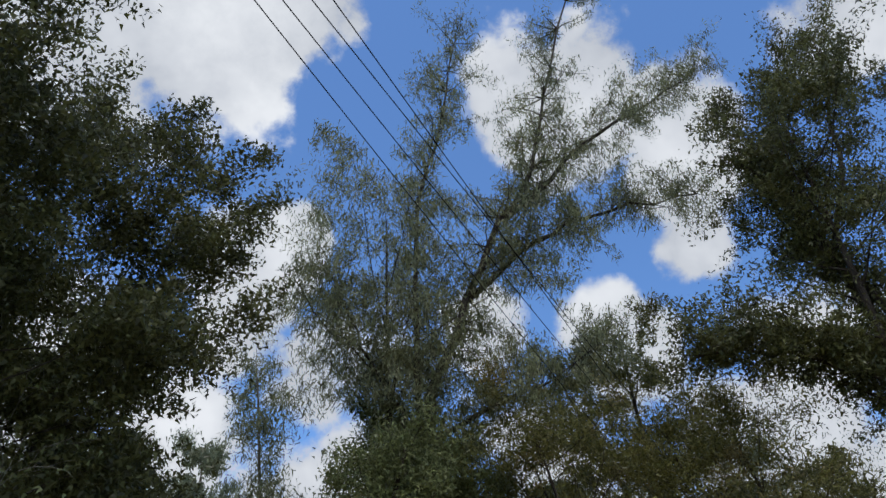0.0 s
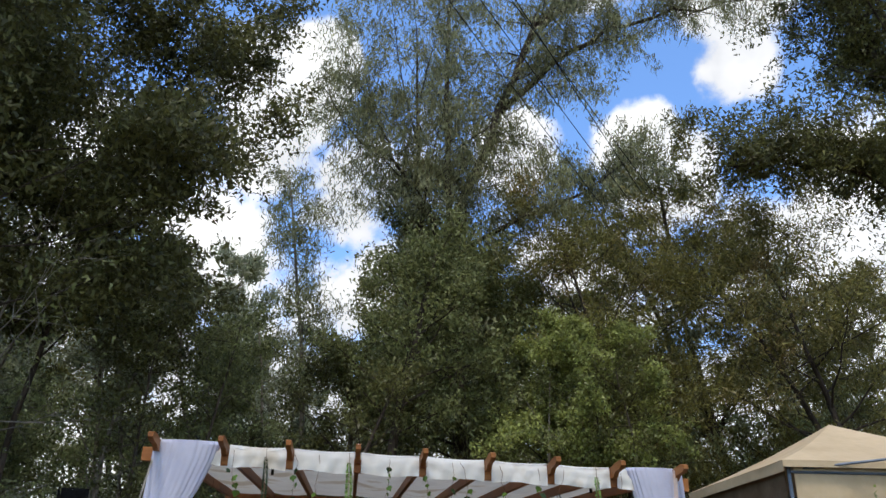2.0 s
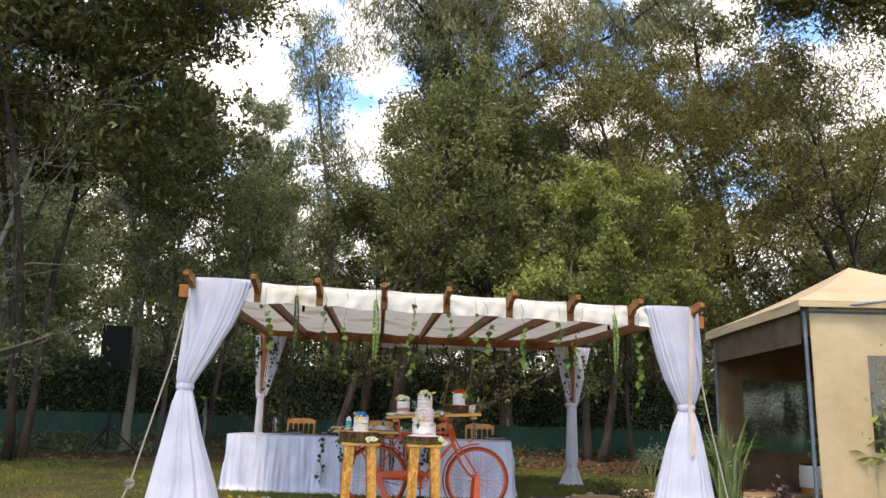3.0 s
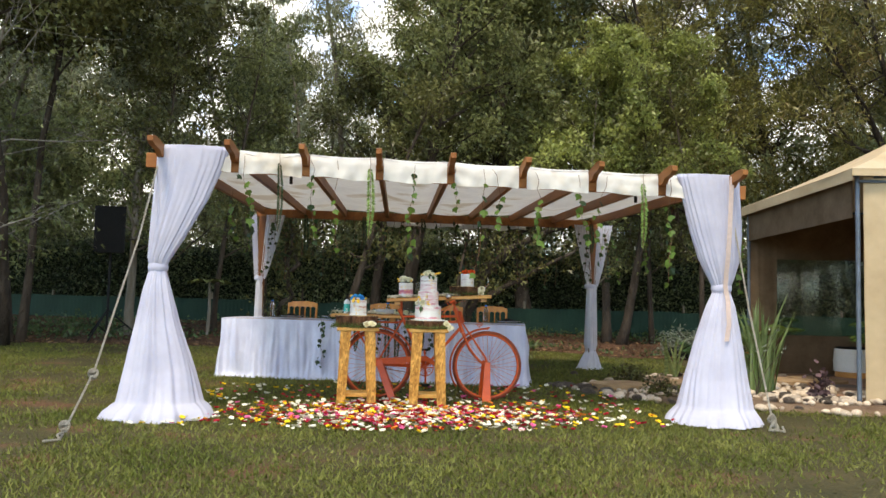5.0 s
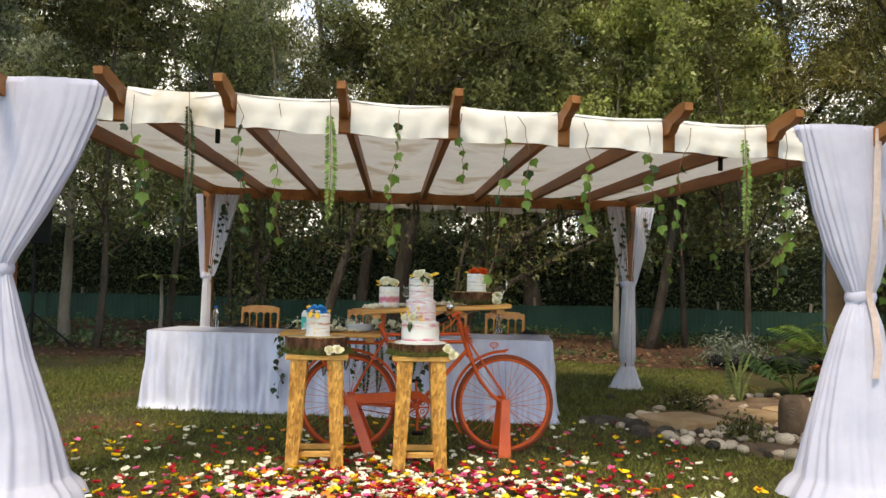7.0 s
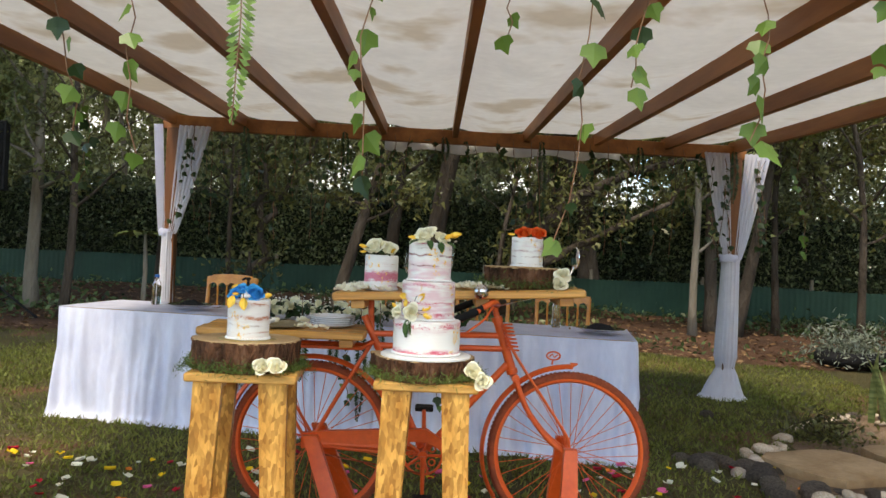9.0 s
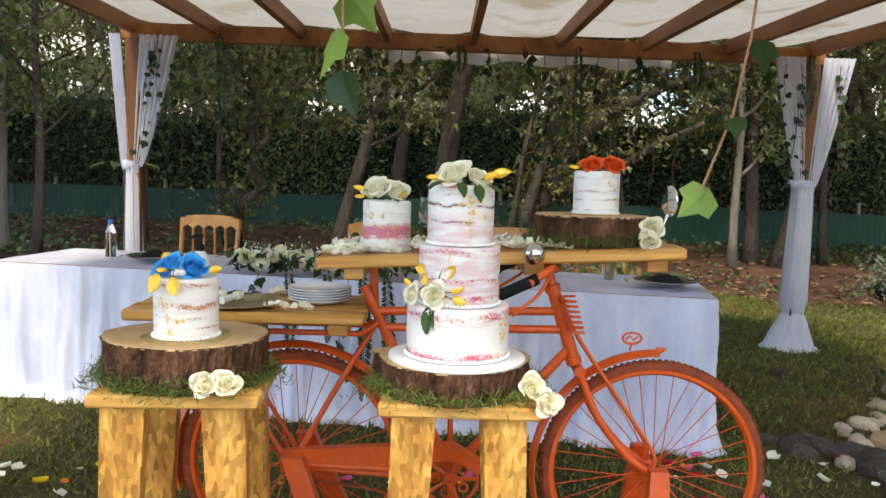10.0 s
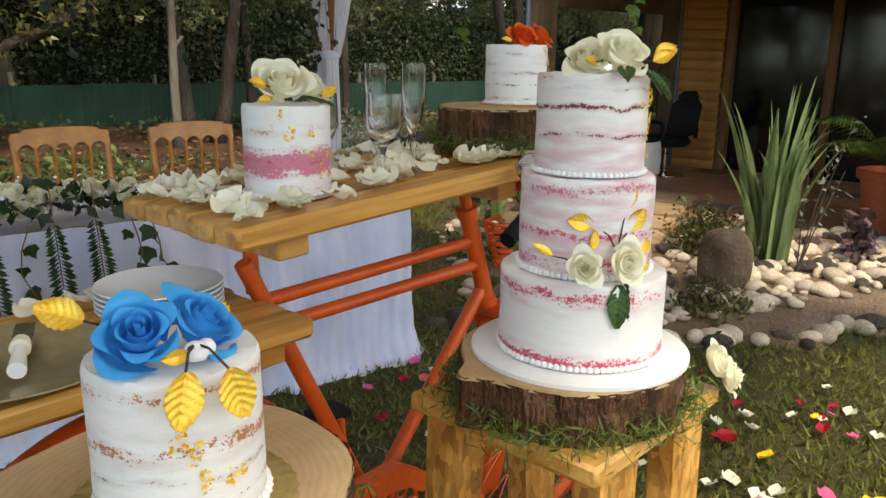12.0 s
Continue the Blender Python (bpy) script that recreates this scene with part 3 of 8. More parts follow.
hedge = thing("hedge", (0, 0, 0), "long clipped dark green hedge behind the fence", "hedge")
shade_core = Soup()
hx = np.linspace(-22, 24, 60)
shade_core.grid([[(x, fence_y(x) + 0.75 + dy, z + 0.12 * noise.noise(Vector((x * 0.8, dy, z)))) for dy, z in ((0, 0.2), (0, 1.0), (0.02, 1.9), (0.3, 2.12), (1.1, 2.15), (1.4, 1.9), (1.4, 0.2))] for x in hx])
# near-black sheet behind the leaves stands for the shade inside the hedge
part("shade_core", shade_core, mat("hedge_shade", (0.006, 0.010, 0.004), (0.012, 0.018, 0.007), 0.95, 4, 0.3), hedge)
n = 125000
x, u = rng.uniform(-22, 24, n), rng.uniform(0, 1, n)
front = u < 0.72
hp = np.stack([x, np.where(front, fence_y(x) + 0.72 + rng.normal(0, 0.09, n), fence_y(x) + 0.75 + rng.uniform(0, 1.3, n)), np.where(front, 0.35 + 1.85 * rng.uniform(0, 1, n), 2.17 + rng.normal(0, 0.07, n))], 1)
hp[:, 2] += 0.10 * np.sin(x * 0.9) + 0.06 * np.sin(x * 2.3)
quads("leaves", leaf_faces(hp, 0.075, 0.046, rng, 0.1), L_hedge, hedge)

fence = thing("fence", (0, 0, 0), "low green corrugated sheet-metal fence with wooden pegs", "fence")
sheet = Soup()
W = 0.9
sheet.grid([[(sx * W / 40, 0.0035 * math.sin(sx * 1.57), z + (0.010 * abs((sx * 0.5) % 2 - 1) if z > 0.1 else 0)) for sx in range(41)] for z in (0.0, 0.6)])
first = part("sheet", sheet, M_fence, fence)
first.location = (-16, fence_y(-16), ground_z(9.0, fence_y(-16)))
rf = random.Random(8)
for i in range(1, 38):
    o = new("sheet", first.data)
    o.parent = fence
    xx = -16 + i * W * 0.985
    o.matrix_basis = pose(xx, fence_y(xx), ground_z(9.0, fence_y(xx)) + rf.uniform(-0.015, 0.015), rf.uniform(-2, 2), rf.uniform(-0.5, 0.5), -5.4)
peg = Soup()
peg.tube([(0, 0, 0), (0, 0.01, 0.78)], [0.035, 0.03], 7)
first = part("post", peg, M_bark_pale, fence, "rough wooden peg")
first.location = (-12, fence_y(-12) + 0.08, ground_z(9.0, 19))
for i in range(1, 14):
    o = new("post", first.data)
    o.parent = fence
    xx = -12 + i * 1.83
    o.matrix_basis = pose(xx, fence_y(xx) + 0.08, ground_z(9.0, fence_y(xx)) - rf.uniform(0, 0.06), rf.uniform(-3, 3), rf.uniform(-3, 3), 0)

bed = Soup()
bx = np.linspace(-24, 26, 120)
bed.grid([[(x, y, ground_z(x, y) + 0.028 + 0.03 * noise.noise(Vector((x, y, 3))) - (0.08 if k == 0 else 0)) for x in bx] for k, y in [(0, 14.7)] + [(1, 15.0 + j * 0.55) for j in range(16)]])
for v in bed.v:
    v[:120, 1] += 0.4 * np.sin(v[:120, 0] * 0.7) + 0.2 * np.sin(v[:120, 0] * 1.9)
tagged(part("soil_bed", bed, M_bed, sharp=180), "bare red-brown earth littered with leaves under the trees", "soil", kind="structure")
n = 26000
cx, cy = rng.uniform(-14, 16, n), rng.uniform(15.0, 19.4, n)
keep = (np.sin(cx * 0.9) + np.sin(cy * 1.7 + cx * 0.3) + rng.normal(0, 0.5, n)) > 0.0
cx, cy = cx[keep], cy[keep]
cz = np.array([ground_z(a, b) for a, b in zip(cx, cy)]) + np.abs(rng.normal(0.06, 0.07, len(cx)))
tagged(quads("ground_cover", leaf_faces(np.stack([cx, cy, cz], 1), 0.09, 0.05, rng, -0.1), foliage("ground_cover_leaves", (0.05, 0.09, 0.03), (0.12, 0.17, 0.07))), "low leafy ground cover under the trees", "ground cover", kind="stuff")
n = 9000
cx, cy = rng.uniform(-12, 14, n), rng.uniform(14.6, 19.6, n)
cz = np.array([ground_z(a, b) for a, b in zip(cx, cy)]) + 0.045
tagged(quads("leaf_litter", leaf_faces(np.stack([cx, cy, cz], 1), 0.08, 0.04, rng, 0, 0.85), mat("dry_leaf", (0.12, 0.065, 0.03), (0.26, 0.16, 0.085), 0.9, 2, 0, island=0.4)), "dry brown fallen leaves on the earth", "leaf litter", kind="stuff")
n = 430000
gx, gy = rng.uniform(-5.6, 6.1, n), 2.2 + 12.6 * rng.uniform(0, 1, n) ** 1.15
patch = np.array([noise.noise(Vector((a * 0.8, b * 0.8, 9))) for a, b in zip(gx, gy)]) + rng.normal(0, 0.25, n)
keep = patch > -0.16 + 0.22 * (gx < -1.2)
gx, gy = gx[keep], gy[keep]
gp = np.stack([gx, gy, np.array([ground_z(a, b) for a, b in zip(gx, gy)]) + 0.02 * np.array([noise.noise(Vector((a * 0.4, b * 0.4, 0))) for a, b in zip(gx, gy)])], 1)
tipv = rng.normal(0, 0.018, (len(gx), 3))
tipv[:, 2] = rng.uniform(0.014, 0.042, len(gx))
sidev = rng.normal(0, 0.0042, (len(gx), 3)) * (1, 1, 0)
tagged(quads("grass", np.stack([gp - sidev, gp + sidev, gp + tipv], 1).reshape(-1, 3), M_blade, corners=3), "short mown grass blades with bare patches", "grass", kind="stuff")

# ---- pergola ----
PX0, PX1, PY0, PY1 = -0.95, 4.22, 8.25, 12.65


def beam_z(x):
    """The front beam sags towards its far end."""
    return 2.115 - 0.018 * (x + 0.95)


pergola = thing("pergola", (0, 0, 0), "stained timber pergola with a cream canvas roof and carved rafter ends", "pergola")
for x, y, top in ((PX0, PY0 + 0.04, 2.11), (PX1, PY0 + 0.04, 2.02), (-0.70, PY1, 2.16), (4.19, PY1, 2.14)):
    s = Soup()
    s.box((0.1, 0.1, top + 0.1), pose(x, y, top / 2 - 0.05), 0.006)
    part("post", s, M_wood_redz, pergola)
for name, y, x0, x1, z0, z1, h in (("front_beam", PY0, -1.10, 4.40, beam_z(-1.1), beam_z(4.4), 0.13), ("rear_beam", PY1, -0.79, 4.28, 2.15, 2.13, 0.12)):
    s = Soup()
    a = -math.degrees(math.atan2(z1 - z0, x1 - x0))
    s.box((x1 - x0, 0.06, h), pose((x0 + x1) / 2, y, (z0 + z1) / 2 + h / 2, 0, a, 0), 0.005)
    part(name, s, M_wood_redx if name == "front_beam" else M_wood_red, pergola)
RAFTERS = [-0.95, -0.32, 0.30, 0.955, 1.60, 2.26, 2.91, 3.57, 4.22]


def roof_z(x, y):
    """Underside of the roof: front to back."""
    f = (y - PY0) / (PY1 - PY0)
    return (1 - f) * (beam_z(x) + 0.13) + f * 2.245


for i, x in enumerate(RAFTERS):
    xr = -0.70 + (x + 0.95) * (4.19 + 0.70) / (4.22 + 0.95)
    s = Soup()
    zf = roof_z(x, PY0)
    # side outline: straight run, then a carved tip that sweeps up
    low = [(PY1 + 0.1, 2.195), (PY0 - 0.03, zf - 0.045), (PY0 - 0.10, zf - 0.045), (PY0 - 0.14, zf - 0.04), (PY0 - 0.19, zf + 0.0), (PY0 - 0.26, zf + 0.01), (PY0 - 0.33, zf + 0.02), (PY0 - 0.38, zf + 0.045)]
    high = [(PY1 + 0.1, 2.29), (PY0 - 0.03, zf + 0.06), (PY0 - 0.10, zf + 0.068), (PY0 - 0.14, zf + 0.075), (PY0 - 0.19, zf + 0.085), (PY0 - 0.26, zf + 0.095), (PY0 - 0.33, zf + 0.10), (PY0 - 0.38, zf + 0.085)]
    w, n = 0.024, len(low)
    v = []
    for (y, z), (y2, z2) in zip(low, high):
        xc = xr + (x - xr) * (PY1 - y) / (PY1 - PY0)
        v += [(xc - w, y, z), (xc + w, y, z), (xc + w, y2, z2), (xc - w, y2, z2)]
    f = [tuple(4 * k + j for j in q) for k in range(n - 1) for q in ((0, 1, 5, 4), (1, 2, 6, 5), (2, 3, 7, 6), (3, 0, 4, 7))] + [(0, 3, 2, 1), tuple(4 * n - 4 + j for j in range(4))]
    s.add(v, f)
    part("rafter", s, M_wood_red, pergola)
# canvas: a sagging sheet over the rafters, and a hanging flap between each two rafter ends
s, rows = Soup(), []
for j in range(45):
    y, row = PY0 - 0.06 + (PY1 + 0.12 - PY0) * j / 44, []
    for i in range(8):
        for k in range(6 if i < 7 else 7):
            u = k / 6
            f = (y - PY0) / (PY1 - PY0)
            xa, xb = RAFTERS[i], RAFTERS[i + 1]
            x = xa + (xb - xa) * u
            x = x + f * ((-0.70 + (x + 0.95) * 4.89 / 5.17) - x)
            row.append((x, y, roof_z(x, y) + 0.062 - 0.05 * math.sin(math.pi * u) * (0.7 + 0.3 * math.sin(i * 2 + j * 0.3)) + 0.012 * noise.noise(Vector((x * 3, y * 2, 0)))))
    rows.append(row)
s.grid(rows)
part("canopy", s, M_canvas, pergola, "cream canvas roof sheet, stained in places", sharp=180)
for i in range(8):
    s, rows = Soup(), []
    x0, x1 = RAFTERS[i] + 0.035, RAFTERS[i + 1] - 0.035
    for j in range(9):
        row = []
        for k in range(25):
            x, d = x0 + (x1 - x0) * k / 24, j / 8
            z = roof_z(x, PY0) + 0.065 - d * (0.212 + 0.010 * math.sin(i * 1.7 + k * 0.25)) - 0.012 * math.sin(math.pi * k / 24) * (1 - d)
            y = PY0 - 0.045 - 0.03 * math.sin(min(d * 2, 1) * 1.57) - 0.012 * noise.noise(Vector((x * 6, d * 3, i))) - 0.01 * math.sin(k * 0.9 + d * 3) * d
            row.append((x, y, z))
        rows.append(row)
    s.grid(rows)
    part("valance", s, M_canvas, pergola, "hanging cream canvas flap", sharp=180)
s, rows = Soup(), []
for j in range(4):
    rows.append([(1.1 + 2.1 * k / 50, PY1 + 0.115 + 0.012 * math.sin(k * 0.8), 2.235 - j * (0.05 + 0.006 * math.sin(k * 0.5))) for k in range(51)])
s.grid(rows)
part("rear_valance", s, M_canvas, pergola, "loose cream canvas edge", sharp=180)
for x in (0.1, 3.55):
    s = Soup()
    s.box((0.03, 0.02, 0.13), pose(x, PY0 + 0.6, roof_z(x, PY0) - 0.06), 0.003)
    part("bracket", s, M_black, pergola)


# ---- curtains ----
def curtain(rows, name, label, pleats=17, material=None, seed=0, levels=60, amp=0.11):
    """A gathered length of cloth; rows: height, centre x and y, half width and half depth."""
    rnd = random.Random(seed)
    ph = [rnd.uniform(0, 6.28) for _ in range(5)]
    rows = sorted(rows)
    zz = [r[0] for r in rows]
    zs = np.unique(np.concatenate([np.linspace(zz[0], zz[-1], levels), zz]))
    base = thing(name, (rows[0][1], rows[0][2], rows[0][0]), label, "curtain", "white pergola curtains")
    s, out = Soup(), []
    for z in zs:
        cx, cy, hw, hd = (float(np.interp(z, zz, [r[k] for r in rows])) for k in (1, 2, 3, 4))
        ring = []
        for j in range(150):
            a = 2 * math.pi * j / 150
            ca, sa = math.cos(a), math.sin(a)
            fold = 2.2 * noise.noise(Vector((ca * 3.2, sa * 3.2, z * 0.8 + seed * 5))) + 1.3 * noise.noise(Vector((ca * 7.5, sa * 7.5, z * 0.6 + seed))) + (0.45 if pleats > 15 else 0.25) * math.sin(pleats * 1.6 * a + ph[2] + 2 * noise.noise(Vector((ca, sa, z))))
            k = 1 + amp * 0.5 * fold
            if z < rows[0][0] + 0.10:
                k *= 1 + 0.10 * noise.noise(Vector((math.cos(a) * 3, math.sin(a) * 3, seed)))
            ring.append((cx + hw * k * math.cos(a) - rows[0][1], cy + hd * k * math.sin(a) - rows[0][2], z - rows[0][0] + (0.012 * noise.noise(Vector((a * 5, z * 20, seed))) if z < 0.08 else 0)))
        out.append(ring)
    s.grid(out, closed=True)
    part("drape", s, material or M_tulle, base, sharp=180)
    return base


def tie(parent, at, hw, hd):
    s = Soup()
    ring = [(hw * math.cos(a), hd * math.sin(a)) for a in np.linspace(0, 2 * math.pi, 40, endpoint=False)]
    s.grid([[(at[0] + x * k, at[1] + y * k, at[2] + z + 0.004 * math.sin(7 * i)) for i, (x, y) in enumerate(ring)] for z, k in ((-0.03, 1.02), (-0.015, 1.10), (0.0, 1.12), (0.02, 1.08), (0.035, 1.0))], closed=True)
    part("tie_band", s, M_tulle, parent, sharp=180)


Z0 = -0.025
left = curtain([(Z0, -0.86, 8.08, 0.45, 0.40), (0.03, -0.86, 8.10, 0.42, 0.37), (0.10, -0.86, 8.13, 0.345, 0.30), (0.35, -0.88, 8.16, 0.285, 0.22), (0.75, -0.92, 8.18, 0.18, 0.15), (1.05, -0.94, 8.19, 0.115, 0.10), (1.20, -0.945, 8.2, 0.075, 0.065), (1.25, -0.945, 8.2, 0.072, 0.062),
                (1.32, -0.935, 8.2, 0.10, 0.075), (1.55, -0.86, 8.2, 0.165, 0.08), (1.85, -0.77, 8.2, 0.235, 0.075), (2.15, -0.70, 8.19, 0.285, 0.06), (2.285, -0.68, 8.18, 0.30, 0.05), (2.315, -0.68, 8.22, 0.295, 0.09)],
               "curtain", "white tulle curtain tied at the middle round a front post", seed=1)
tie(left, (-0.945 + 0.86, 8.2 - 8.08, 1.235 - Z0), 0.078, 0.068)
right = curtain([(Z0, 4.02, 8.05, 0.40, 0.40), (0.03, 4.03, 8.07, 0.375, 0.37), (0.10, 4.05, 8.10, 0.325, 0.29), (0.35, 4.08, 8.14, 0.285, 0.21), (0.75, 4.12, 8.18, 0.20, 0.15), (1.0, 4.14, 8.19, 0.135, 0.11), (1.13, 4.15, 8.2, 0.085, 0.07), (1.19, 4.15, 8.2, 0.08, 0.066),
                 (1.26, 4.15, 8.2, 0.115, 0.08), (1.45, 4.13, 8.2, 0.19, 0.09), (1.7, 4.09, 8.2, 0.235, 0.085), (2.0, 4.04, 8.19, 0.265, 0.065), (2.205, 4.01, 8.18, 0.285, 0.05), (2.235, 4.01, 8.22, 0.28, 0.09)],
                "curtain", "white tulle curtain tied at the middle with a beige strip showing", seed=2)
tie(right, (4.15 - 4.02, 8.2 - 8.05, 1.175 - Z0), 0.086, 0.072)
# strip added on the cloth, standing in for the post seen through it
s = Soup()
s.grid([[(x + dx - 4.02, y - 8.05, z - Z0) for dx in (-0.022, 0.0, 0.022)] for z, x, y in ((2.21, 4.20, 8.085), (2.0, 4.19, 8.085), (1.7, 4.17, 8.07), (1.45, 4.155, 8.075), (1.3, 4.15, 8.10), (1.19, 4.15, 8.115), (1.05, 4.15, 8.06), (0.85, 4.13, 8.0), (0.7, 4.10, 7.985))])
part("sash", s, mat("beige_strip", (0.60, 0.47, 0.42), (0.68, 0.56, 0.50), 0.8, 5, 0.05, leaf=0.3), right, "narrow beige strip", sharp=180)


def rear_curtain(px, lx, rx, seed, top, slim=1.0):
    z0 = 0.03
    base = curtain([(h, px + dx, y, hw * slim, hd) for h, dx, y, hw, hd in ((z0, -0.02, 12.66, 0.22, 0.17), (0.06, -0.02, 12.66, 0.18, 0.14), (0.25, 0, 12.66, 0.10, 0.09), (0.30, 0, 12.66, 0.075, 0.07), (0.40, 0, 12.66, 0.095, 0.085), (0.8, 0, 12.65, 0.085, 0.08), (1.2, 0, 12.65, 0.075, 0.07), (1.27, 0, 12.65, 0.08, 0.075))],
                   "curtain", "thin white tulle curtain parted and tied round a rear post", pleats=11, seed=seed, material=M_sheer)
    for side, xe in ((-1, lx), (1, rx)):
        s, rows = Soup(), []
        for j in range(24):
            f = j / 23
            z = 1.25 + (top - 1.25) * f
            a = px + side * 0.015 + (px + side * 0.055 - px) * f ** 1.2
            b = px + side * 0.075 + (xe - px - side * 0.075) * f ** 0.85
            rows.append([(a + (b - a) * k / 28 - px + 0.02, 0.07 * f * math.sin(1 + 0 * k) * 0 + (12.60 - 12.66) + 0.016 * math.sin(k * 1.25 + seed) * (0.4 + f), z - z0) for k in range(29)])
        s.grid(rows)
        part("side_panel", s, M_sheer, base, sharp=180)
    tie(base, (0.0, -0.01, 1.26 - z0), 0.080 * slim, 0.074)
    return base


M_sheer = mat("sheer_tulle", (0.76, 0.76, 0.86), (0.84, 0.84, 0.92), 0.85, 4, 0.04, leaf=0.45, fine_mix=0.05, spec=0.2)
rear_curtain(4.19, 3.90, 4.49, 3, 2.18)
rear_curtain(-0.71, -0.86, -0.38, 4, 2.18, 0.7)


# ---- guy ropes ----
def rope(pts, knots, label, tail):
    base = thing("guy_rope", pts[-1], label, "rope", "pergola guy ropes")
    o = Vector(pts[-1])
    s = Soup()
    s.tube([tuple(Vector(p) - o) for p in pts], 0.008, 7)
    part("line", s, M_rope, base)
    for k in knots:
        s = Soup()
        c = Vector(k) - o
        s.tube([tuple(c + Vector((0.03 * math.cos(a), 0.012 * math.sin(2 * a), 0.035 * math.sin(a)))) for a in np.linspace(0, 6.28, 22)], 0.010, 7)
        s.tube([tuple(c + Vector((0.015 * math.sin(a * 2), 0.015 * math.cos(a * 2), 0.03 - 0.01 * a))) for a in np.linspace(0, 6.28, 22)], 0.009, 7)
        part("knot", s, M_rope, base)
    s = Soup()
    s.tube([tuple(Vector(p) - o) for p in tail], 0.009, 7)
    part("loose_end", s, M_rope, base)


rope([(-0.98, 8.2, 2.18), (-1.02, 7.85, 1.45), (-1.13, 7.30, 0.42), (-1.22, 6.96, -0.02)], [(-1.13, 7.28, 0.40), (-1.21, 7.0, 0.06)], "white cotton guy rope with a knot, pegged in the lawn",
     [(-1.22, 6.98, 0.02), (-1.23, 6.93, 0.012), (-1.19, 6.88, -0.01), (-1.25, 6.85, -0.012), (-1.28, 6.82, -0.012)])
rope([(4.25, 8.18, 1.85), (4.29, 7.95, 1.0), (4.31, 7.62, 0.16), (4.30, 7.52, -0.02)], [(4.305, 7.58, 0.08), (4.30, 7.53, 0.02)], "white cotton guy rope tied off in a knot on the lawn",
     [(4.30, 7.52, 0.03), (4.26, 7.50, 0.03), (4.22, 7.47, 0.0), (4.29, 7.44, 0.005), (4.36, 7.47, -0.01), (4.37, 7.53, 0.02)])

# ---- head table ----
TA, TB = Vector((-0.96, 11.20, 0)), Vector((2.76, 10.49, 0))
TU = (TB - TA).normalized()
TV = Vector((-TU.y, TU.x, 0))
TL, TD, TZ = (TB - TA).length, 0.75, 0.722
table = thing("banquet_table", tuple(TA + Vector((0, 0, -0.03))), "long head table under a pleated white satin skirt", "table", rz=math.degrees(math.atan2(TU.y, TU.x)))
s = Soup()
s.box((TL - 0.02, TD - 0.02, 0.03), pose(TL / 2, TD / 2, TZ + 0.005), 0.004)
part("tabletop", s, M_pine, table)
for x in (0.1, TL / 2, TL - 0.1):
    for y in (0.08, TD - 0.08):
        s = Soup()
        s.tube([(x, y, 0), (x, y, TZ)], 0.018, 8)
        part("leg", s, M_steel, table)
cloth = thing("tablecloth", tuple(TA + Vector((0, 0, -0.025))), "white satin tablecloth with a gathered skirt down to the grass", "tablecloth", rz=math.degrees(math.atan2(TU.y, TU.x)))
path, c = [], 0.0
for (x0, y0), (x1, y1) in zip(((0, TD), (0, 0), (TL, 0), (TL, TD)), ((0, 0), (TL, 0), (TL, TD), (0, TD))):
    m = int(math.hypot(x1 - x0, y1 - y0) / 0.012)
    path += [(x0 + (x1 - x0) * i / m, y0 + (y1 - y0) * i / m, (y1 - y0), -(x1 - x0), math.hypot(x1 - x0, y1 - y0)) for i in range(m)]
s, rows = Soup(), []
for j in range(22):
    d, row = j / 21, []
    for i, (x, y, nx, ny, ln) in enumerate(path):
        q = i * 0.012
        wave = 2.3 * noise.noise(Vector((q * 9, d * 1.3, 1))) + 1.5 * noise.noise(Vector((q * 22, d * 1.1, 5))) + 0.35 * noise.noise(Vector((q * 30, d * 14, 8)))
        k = -(0.004 + 0.016 * min(1, d * 2.5)) * wave - 0.05 * d - 0.012 * noise.noise(Vector((q * 2.5, d * 2, 0))) * d * 3
        if d > 0.93:
            k -= 0.035 * (d - 0.93) / 0.07
        row.append((x - nx / ln * k * -1 * -1, y - ny / ln * k * -1 * -1, TZ + 0.024 - d * (TZ + 0.024) + (0.012 * abs(math.sin(q * 9)) if d == 1 else 0)))
    rows.append(row)
s.grid(rows, closed=True)
part("skirt", s, M_cloth, cloth, sharp=180)
s = Soup()
s.grid([[(TL * i / 40, TD * j / 8, TZ + 0.0275 + 0.003 * noise.noise(Vector((i * 0.4, j * 0.7, 2)))) for i in range(41)] for j in range(9)])
part("top_cloth", s, M_cloth, cloth, sharp=180)


def on_table(u, v, z=0.0):
    p = TA + TU * u + TV * v
    return (p.x, p.y, TZ + z)


